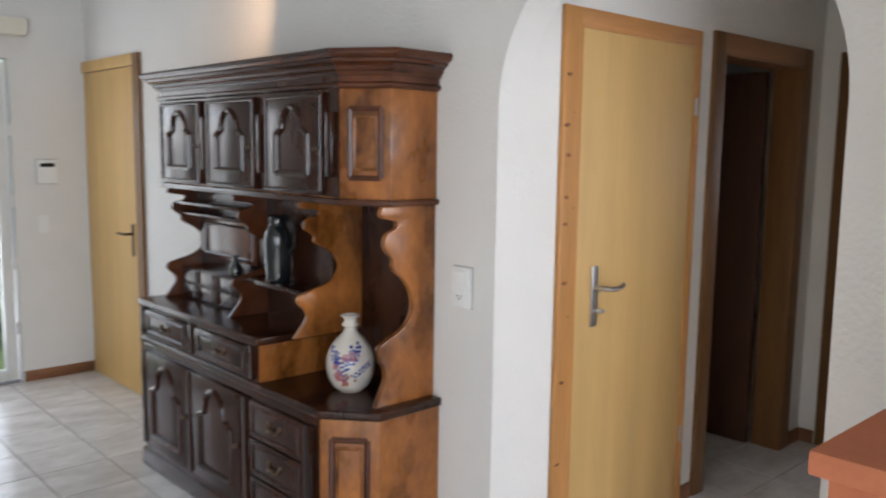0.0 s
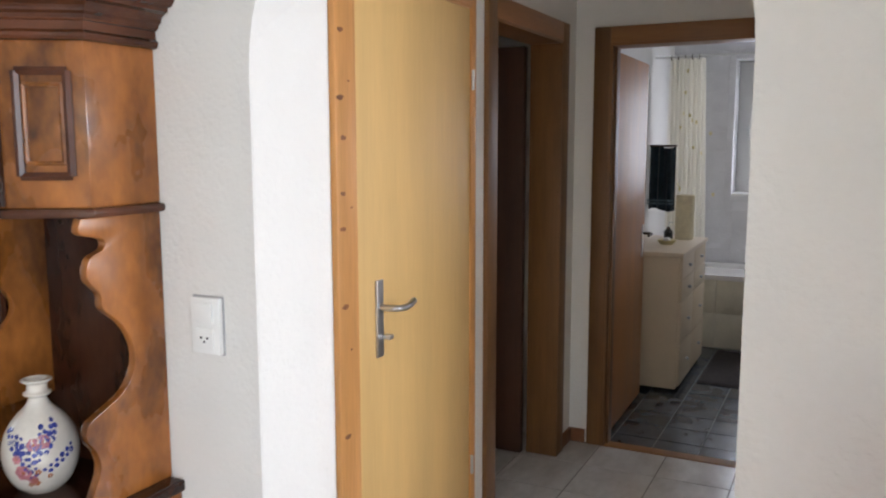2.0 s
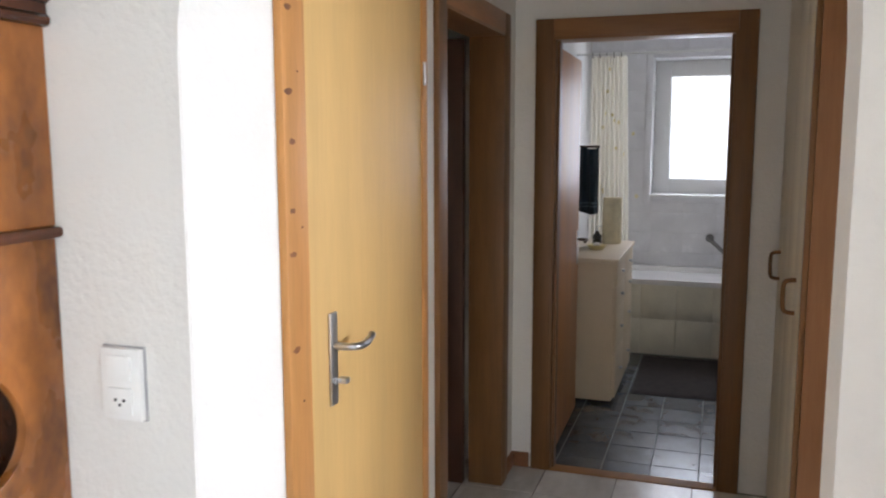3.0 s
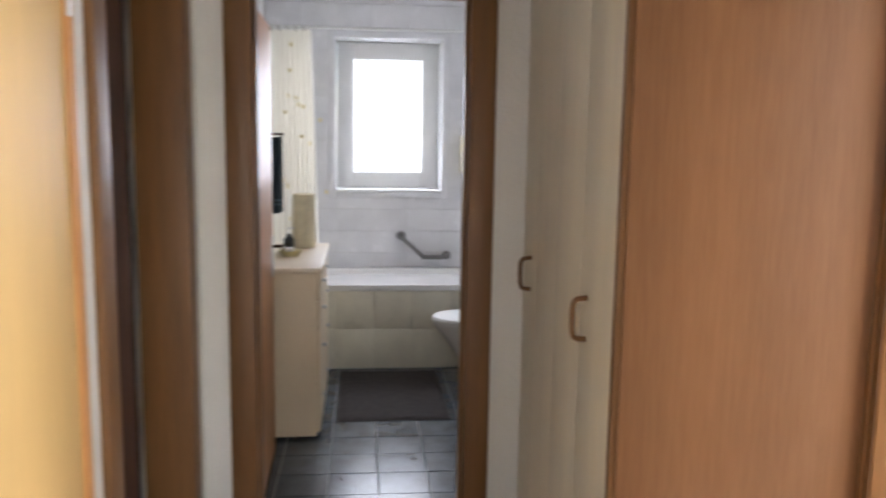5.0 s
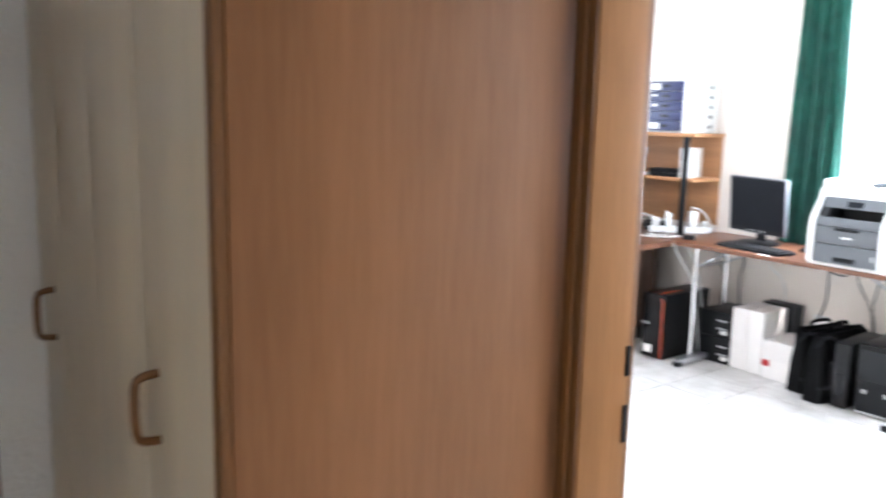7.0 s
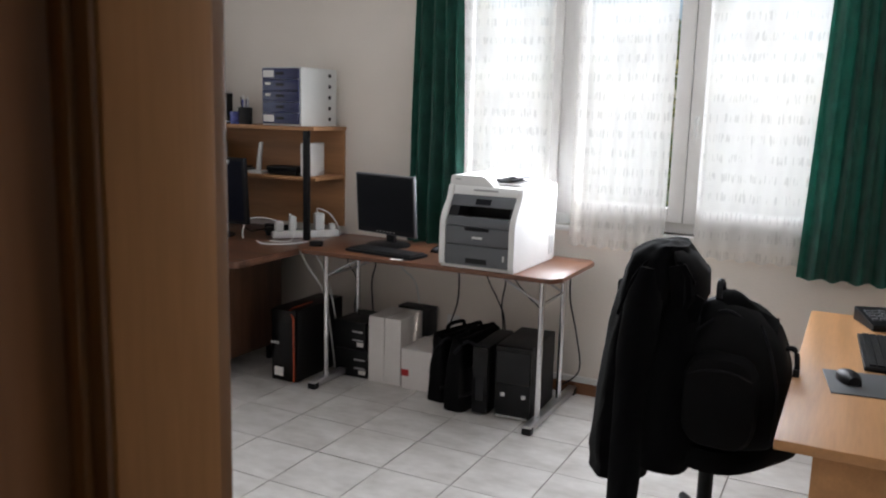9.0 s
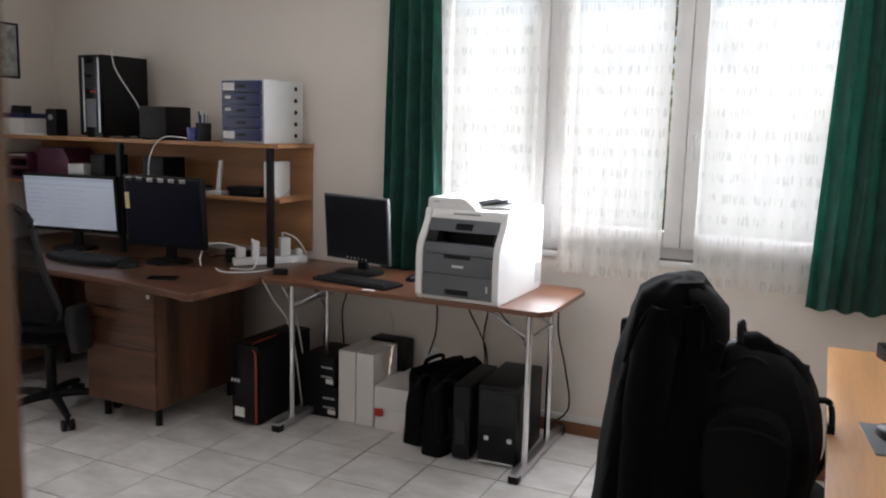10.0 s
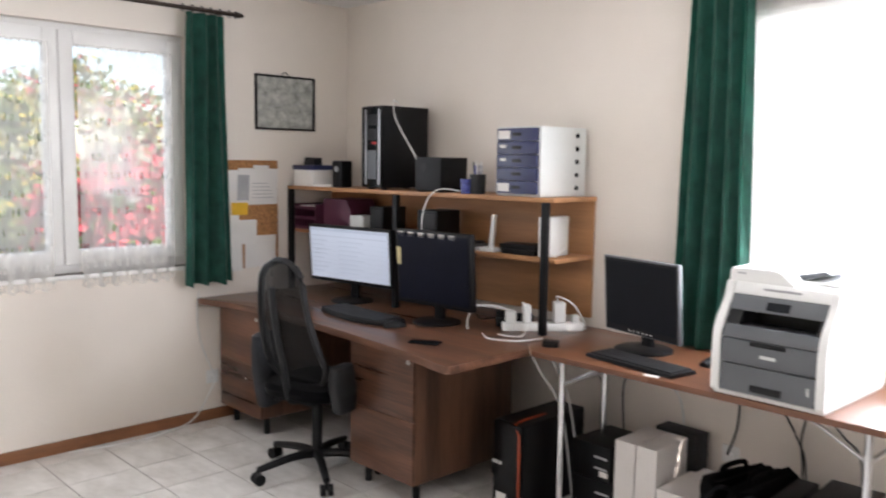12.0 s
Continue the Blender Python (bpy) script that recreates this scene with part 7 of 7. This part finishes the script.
part("coat_front", wiggle(b, 0.016, 9, 12), M_CLOTH, coat, "hanging front of the coat", smooth=True)
part("shoulder_seam", tube(B(), bez([(0.04, 0.205, 0.90), (0.0, 0.19, 1.02), (-0.05, 0.14, 1.09), (-0.075, 0.05, 1.12)], 5), 0.006, 6), M_CLOTH, coat, "raised shoulder seam", smooth=True)

bp = thing("backpack", pose(4.995, -0.29, 0.502), "black nylon backpack standing on the chair seat", "backpack")


def pad_ring(z, x, hx, hy, p=0.55, n=36):
    return [(x + hx * math.copysign(abs(math.cos(a)) ** p, math.cos(a)), hy * math.copysign(abs(math.sin(a)) ** p, math.sin(a)), z) for a in [2 * math.pi * (k + 0.5) / n for k in range(n)]]


prof = bez([(0.0, 0.0, 0.135), (0.03, 0.0, 0.160), (0.14, -0.004, 0.172), (0.25, -0.006, 0.168), (0.33, 0.0, 0.150), (0.39, 0.012, 0.118), (0.43, 0.024, 0.075), (0.445, 0.03, 0.03)], 4)
b = loft(B(), [pad_ring(p.x, p.y, p.z, p.z * 1.15) for p in prof])
part("body", wiggle(wiggle(b, 0.012, 7, 9), 0.005, 22, 4), M_NYLON, bp, smooth=True)
b = loft(B(), [[(0.005 + r * c * 0.9, 0.205 + d, z0 + r * sn * 1.2) for c, sn in [(math.copysign(abs(math.cos(a)) ** 0.6, math.cos(a)), math.copysign(abs(math.sin(a)) ** 0.6, math.sin(a))) for a in [2 * math.pi * (k + 0.5) / 28 for k in range(28)]]] for r, d, z0 in ((0.125, -0.03, 0.165), (0.125, 0.01, 0.165), (0.115, 0.03, 0.165), (0.08, 0.036, 0.165))])
pk = part("front_pocket", wiggle(b, 0.006, 14, 2), M_NYLON, bp, "bulging front pocket", smooth=True)
part("pocket_zip", tube(B(), bez([(-0.09, 0.236, 0.245), (-0.03, 0.245, 0.268), (0.04, 0.245, 0.268), (0.10, 0.236, 0.245)], 5), 0.004, 6), M_WEBBING, pk, "grey zip", smooth=True)
b = B()
hood = []
for i in range(9):
    q = i / 8
    x = -0.13 + 0.235 * q
    top = 0.40 + 0.095 * math.sin(math.pi * min(1.0, q * 1.05) ** 1.7) * (0.6 + 0.4 * q)
    hood.append([(x, -0.09 + 0.18 * k / 8, top - 0.07 * abs(k / 4 - 1) ** 1.6) for k in range(9)])
loft(b, hood, False)
bmesh.ops.solidify(b, geom=b.faces[:], thickness=0.012)
part("top_flap", wiggle(b, 0.008, 12, 5), M_NYLON, bp, "folded top flap", smooth=True)
part("flap_piping", tube(B(), bez([(-0.13, 0.09, 0.345), (-0.06, 0.10, 0.385), (0.02, 0.10, 0.425), (0.105, 0.09, 0.37)], 5), 0.006, 6), M_WEBBING, bp, "grey piping", smooth=True)
part("grab_handle", tube(B(), bez([(0.05, -0.06, 0.44), (0.055, -0.04, 0.485), (0.055, 0.02, 0.495), (0.05, 0.06, 0.45)], 5), 0.010, 8), M_WEBBING, bp, "webbing grab handle", smooth=True)
for s in (-1, 1):
    part("shoulder_seam", tube(B(), bez([(-0.02 + s * 0.07, 0.13, 0.40), (s * 0.125, 0.17, 0.33), (s * 0.155, 0.185, 0.20), (s * 0.15, 0.18, 0.05)], 6), 0.005, 6), M_WEBBING, bp, "piped seam", smooth=True)
st = part("side_strap", tube(B(), bez([(-0.160, 0.05, 0.32), (-0.188, 0.055, 0.315), (-0.197, 0.06, 0.25), (-0.190, 0.06, 0.17), (-0.168, 0.05, 0.11)], 6), 0.009, 6), M_WEBBING, bp, "looped side strap", smooth=True)
bx("buckle", (-0.205, -0.185, 0.045, 0.075, 0.225, 0.262), M_BLACK, st, "black plastic buckle", 0.004)

rd = thing("beech_desk", pose(0, 0, 0), "orange beech desk standing beside the window", "desk")
bx("desktop", (3.95, 4.81, -1.235, 0.345, 0.712, 0.74), M_RDESK, rd, "orange beech top", 0.005)
for y in (0.27, -1.20):
    bx("side_panel", (4.02, 4.72, y, y + 0.028, 0, 0.712), M_RDESK, rd, bevel=0.003)
bx("modesty_panel", (4.10, 4.128, -1.172, 0.27, 0.3, 0.712), M_RDESK, rd, bevel=0.003)
settle(rd, (4.38, -0.45, 0))
keyboard(pose(4.54, -0.635, 0.74, 0, 0, 93), 0.46, 0.17, 6, "black and silver keyboard on the beech desk")
mp_ = thing("mouse_mat", pose(4.615, -0.245, 0.74, 0, 0, 8), "grey cloth mouse mat on the beech desk", "mouse mat")
bx("pad", (-0.10, 0.10, -0.12, 0.12, 0, 0.004), M_GREY, mp_, bevel=0.001)
mouse(pose(4.655, -0.255, 0.744, 0, 0, 20), "black mouse on a grey mat")
hs = thing("desk_phone", pose(4.54, -1.10, 0.74, 0, 0, 20), "black desk telephone at the window end", "telephone")
b = prism(B(), [(-0.10, 0), (0.10, 0), (0.10, 0.025), (-0.10, 0.055)], "x", -0.085, 0.085)
part("body", b, M_BLACK, hs, bevel=0.006)
part("handset", tube(B(), bez([(-0.06, -0.095, 0.068), (-0.06, -0.05, 0.085), (-0.06, 0.05, 0.062), (-0.06, 0.09, 0.042)], 5), 0.02, 8), M_BLACK, hs, smooth=True)
for i in range(4):
    for j in range(3):
        bx("key", (-0.01 + j * 0.028, 0.012 + j * 0.028, -0.05 + i * 0.028, -0.032 + i * 0.028, 0.036 - i * 0.0042, 0.052 - i * 0.0042), M_GREY, hs, bevel=0.002)
# ---- garden outside the windows ----
setting("ground", box(B(), -60, 80, -80, 60, -0.6, -0.35), M_GRASS, "autumn lawn round the house", "lawn")


def bush(name, m, size, n, mats, seed, label):
    """A shrub: a short trunk with limbs, and many small leaves in uneven clumps."""
    t = thing(name, m, label, "bush")
    rv = random.Random(seed)
    tr = B()
    sx, sy, sz = size
    for k in range(7):
        a = rv.uniform(0, 6.28)
        tube(tr, bez([(0, 0, 0), (0.15 * sx * math.cos(a), 0.15 * sy * math.sin(a), 0.3 * sz), (0.5 * sx * math.cos(a), 0.5 * sy * math.sin(a), 0.75 * sz)], 4), 0.05, 6, 0.012)
    part("trunk", tr, M_BARK, t, smooth=True)
    clumps = [(rv.uniform(-1, 1) * sx, rv.uniform(-1, 1) * sy, rv.uniform(0.12, 1) * sz, rv.uniform(0.22, 0.5)) for _ in range(26)]
    for m2, share in mats:
        vs, fs = [], []
        for _ in range(int(n * share)):
            cx, cy, cz, r = rv.choice(clumps)
            d = Vector((rv.gauss(0, 1), rv.gauss(0, 1), rv.gauss(0, 1))).normalized() * r * rv.uniform(0.5, 1.1)
            p = Vector((cx, cy, max(0.05, cz))) + d
            u = Vector((rv.gauss(0, 1), rv.gauss(0, 1), rv.gauss(0, 1))).normalized()
            w = u.orthogonal().normalized()
            s = rv.uniform(0.035, 0.075)
            i = len(vs)
            vs += [p - u * s, p + w * s * 0.5, p + u * s, p - w * s * 0.5]
            fs.append((i, i + 1, i + 2, i + 3))
        me = bpy.data.meshes.new("crown")
        me.from_pydata(vs, [], fs)
        me.materials.append(m2)
        ob = new("crown", me)
        ob.parent = t
    return t


bush("garden_bush", pose(13.2, -1.9, -0.35), (0.8, 0.9, 1.75), 5200, ((M_LEAFR, 0.8), (M_LEAFG, 0.2)), 1, "crimson autumn bush outside the window")
bush("garden_bush", pose(14.6, -0.5, -0.35), (1.0, 0.9, 2.5), 6500, ((M_LEAFG, 0.6), (M_LEAFY, 0.4)), 2, "yellow-green garden bush outside the window")
bush("garden_bush", pose(17.5, -4.0, -0.35), (1.6, 2.0, 2.9), 6500, ((M_LEAFG, 0.45), (M_LEAFY, 0.35), (M_LEAFR, 0.2)), 3, "tall mixed autumn shrub in the garden")
bush("garden_bush", pose(8.2, -8.6, -0.35), (2.4, 1.2, 3.2), 7500, ((M_LEAFG, 0.7), (M_LEAFY, 0.3)), 5, "green hedge shrub beyond the office window")
bush("garden_bush", pose(5.0, -9.4, -0.35), (2.6, 1.2, 2.4), 6500, ((M_LEAFG, 0.8), (M_LEAFY, 0.2)), 6, "green hedge shrub beyond the office window")
bush("garden_bush", pose(3.6, 10.8, -0.35), (2.0, 0.9, 2.0), 5200, ((M_LEAFG, 0.9), (M_LEAFY, 0.1)), 7, "green shrub outside the terrace door")


# ---- floor and wall tiles, one object each, laid last ----
def tile_mesh(name, w, d, h, material):
    bm = B()
    g = 0.0015
    prism(bm, [(0, 0), (w, 0), (w, d), (0, d)], "z", -0.006, h - g)
    bm.faces.ensure_lookup_table()
    top = max(bm.faces, key=lambda f: f.calc_center_median().z)
    r = bmesh.ops.inset_region(bm, faces=[top], thickness=g, depth=0)
    bmesh.ops.translate(bm, verts=top.verts, vec=(0, 0, g))
    bmesh.ops.recalc_face_normals(bm, faces=bm.faces)
    me = bpy.data.meshes.new(name)
    bm.to_mesh(me)
    bm.free()
    me.materials.append(material)
    return me


TILES = {}


def lay(parent, rect, px, py, ox, oy, gap, material, near=None):
    """Tiles on a grid through (ox, oy), clipped to rect; those outside near are joined into one part."""
    x0, x1, y0, y1 = rect
    rest = B()
    i0, i1 = math.floor((x0 - ox) / px), math.ceil((x1 - ox) / px)
    j0, j1 = math.floor((y0 - oy) / py), math.ceil((y1 - oy) / py)
    for i in range(i0, i1):
        for j in range(j0, j1):
            a, b = max(x0, ox + i * px + gap / 2), min(x1, ox + (i + 1) * px - gap / 2)
            c, d = max(y0, oy + j * py + gap / 2), min(y1, oy + (j + 1) * py - gap / 2)
            if b - a < 0.01 or d - c < 0.01:
                continue
            if near and not (near[0] < (a + b) / 2 < near[1] and near[2] < (c + d) / 2 < near[3]):
                box(rest, a, b, c, d, -0.006, 0.0)
                continue
            key = (round(b - a, 3), round(d - c, 3), material.name)
            if key not in TILES:
                TILES[key] = tile_mesh("tile", b - a, d - c, 0.0, material)
            ob = new("tile", TILES[key])
            ob.location = (a, c, random.uniform(-0.0006, 0.0006))
            ob.parent = parent
    if len(rest.verts):
        tagged(part("far_tiles", rest, material, parent), kind="stuff")
    else:
        rest.free()


P = 1 / 3
lay(floor_hall, (4.02, 6.335, 2.0, 3.90), P, P, 6.395, 3.262, 0.006, M_TILE)
lay(floor_hall, (4.10, 6.35, 3.90, 5.9), P, P, 6.395, 3.262, 0.006, M_TILE, (5, 6.4, 3.8, 4.9))
lay(floor_living, (-1.0, 4.02, -0.5, 7.62), P, P, 6.395, 3.262, 0.006, M_TILE, (1.6, 4.0, 2.2, 7.7))
lay(floor_office, (2.8, 9.54, -1.77, 2.0), P, P, 6.395, 3.262, 0.006, M_TILE, (4.3, 9.6, -1.8, 2.0))
lay(floor_bath, (6.41, 8.66, 2.22, 3.88), 0.2225, 0.2225, 7.215, 3.35, 0.007, M_SLATE)


# white tiles on the bathroom's window wall
WALL_TILE = {}
for i in range(7):
    for j in range(13):
        y0, y1 = 3.876 - (i + 1) * 0.25 + 0.002, 3.876 - i * 0.25 - 0.002
        z0, z1 = 0.5 + j * 0.16 + 0.002, 0.5 + (j + 1) * 0.16 - 0.002
        y0 = max(y0, 2.222)
        cells = [(y0, y1, z0, z1)]
        hy0, hy1, hz0, hz1 = 2.578, 3.442, 1.058, 2.232
        if y1 > hy0 and y0 < hy1 and z1 > hz0 and z0 < hz1:
            cells = []
            if y0 < hy0: cells.append((y0, hy0, z0, z1))
            if y1 > hy1: cells.append((hy1, y1, z0, z1))
            m0, m1 = max(y0, hy0), min(y1, hy1)
            if z0 < hz0: cells.append((m0, m1, z0, hz0))
            if z1 > hz1: cells.append((m0, m1, hz1, z1))
        for a, b, c, d in cells:
            if b - a < 0.012 or d - c < 0.012:
                continue
            key = (round(b - a, 3), round(d - c, 3))
            if key not in WALL_TILE:
                bm = box(B(), -0.008, 0.001, 0, b - a, 0, d - c)
                bmesh.ops.recalc_face_normals(bm, faces=bm.faces)
                me = bpy.data.meshes.new("wall_tile")
                bm.to_mesh(me)
                bm.free()
                me.materials.append(M_BTILE)
                WALL_TILE[key] = me
            ob = new("wall_tile", WALL_TILE[key])
            ob.location = (9.41, a, c)
            ob.parent = wall_bath_e
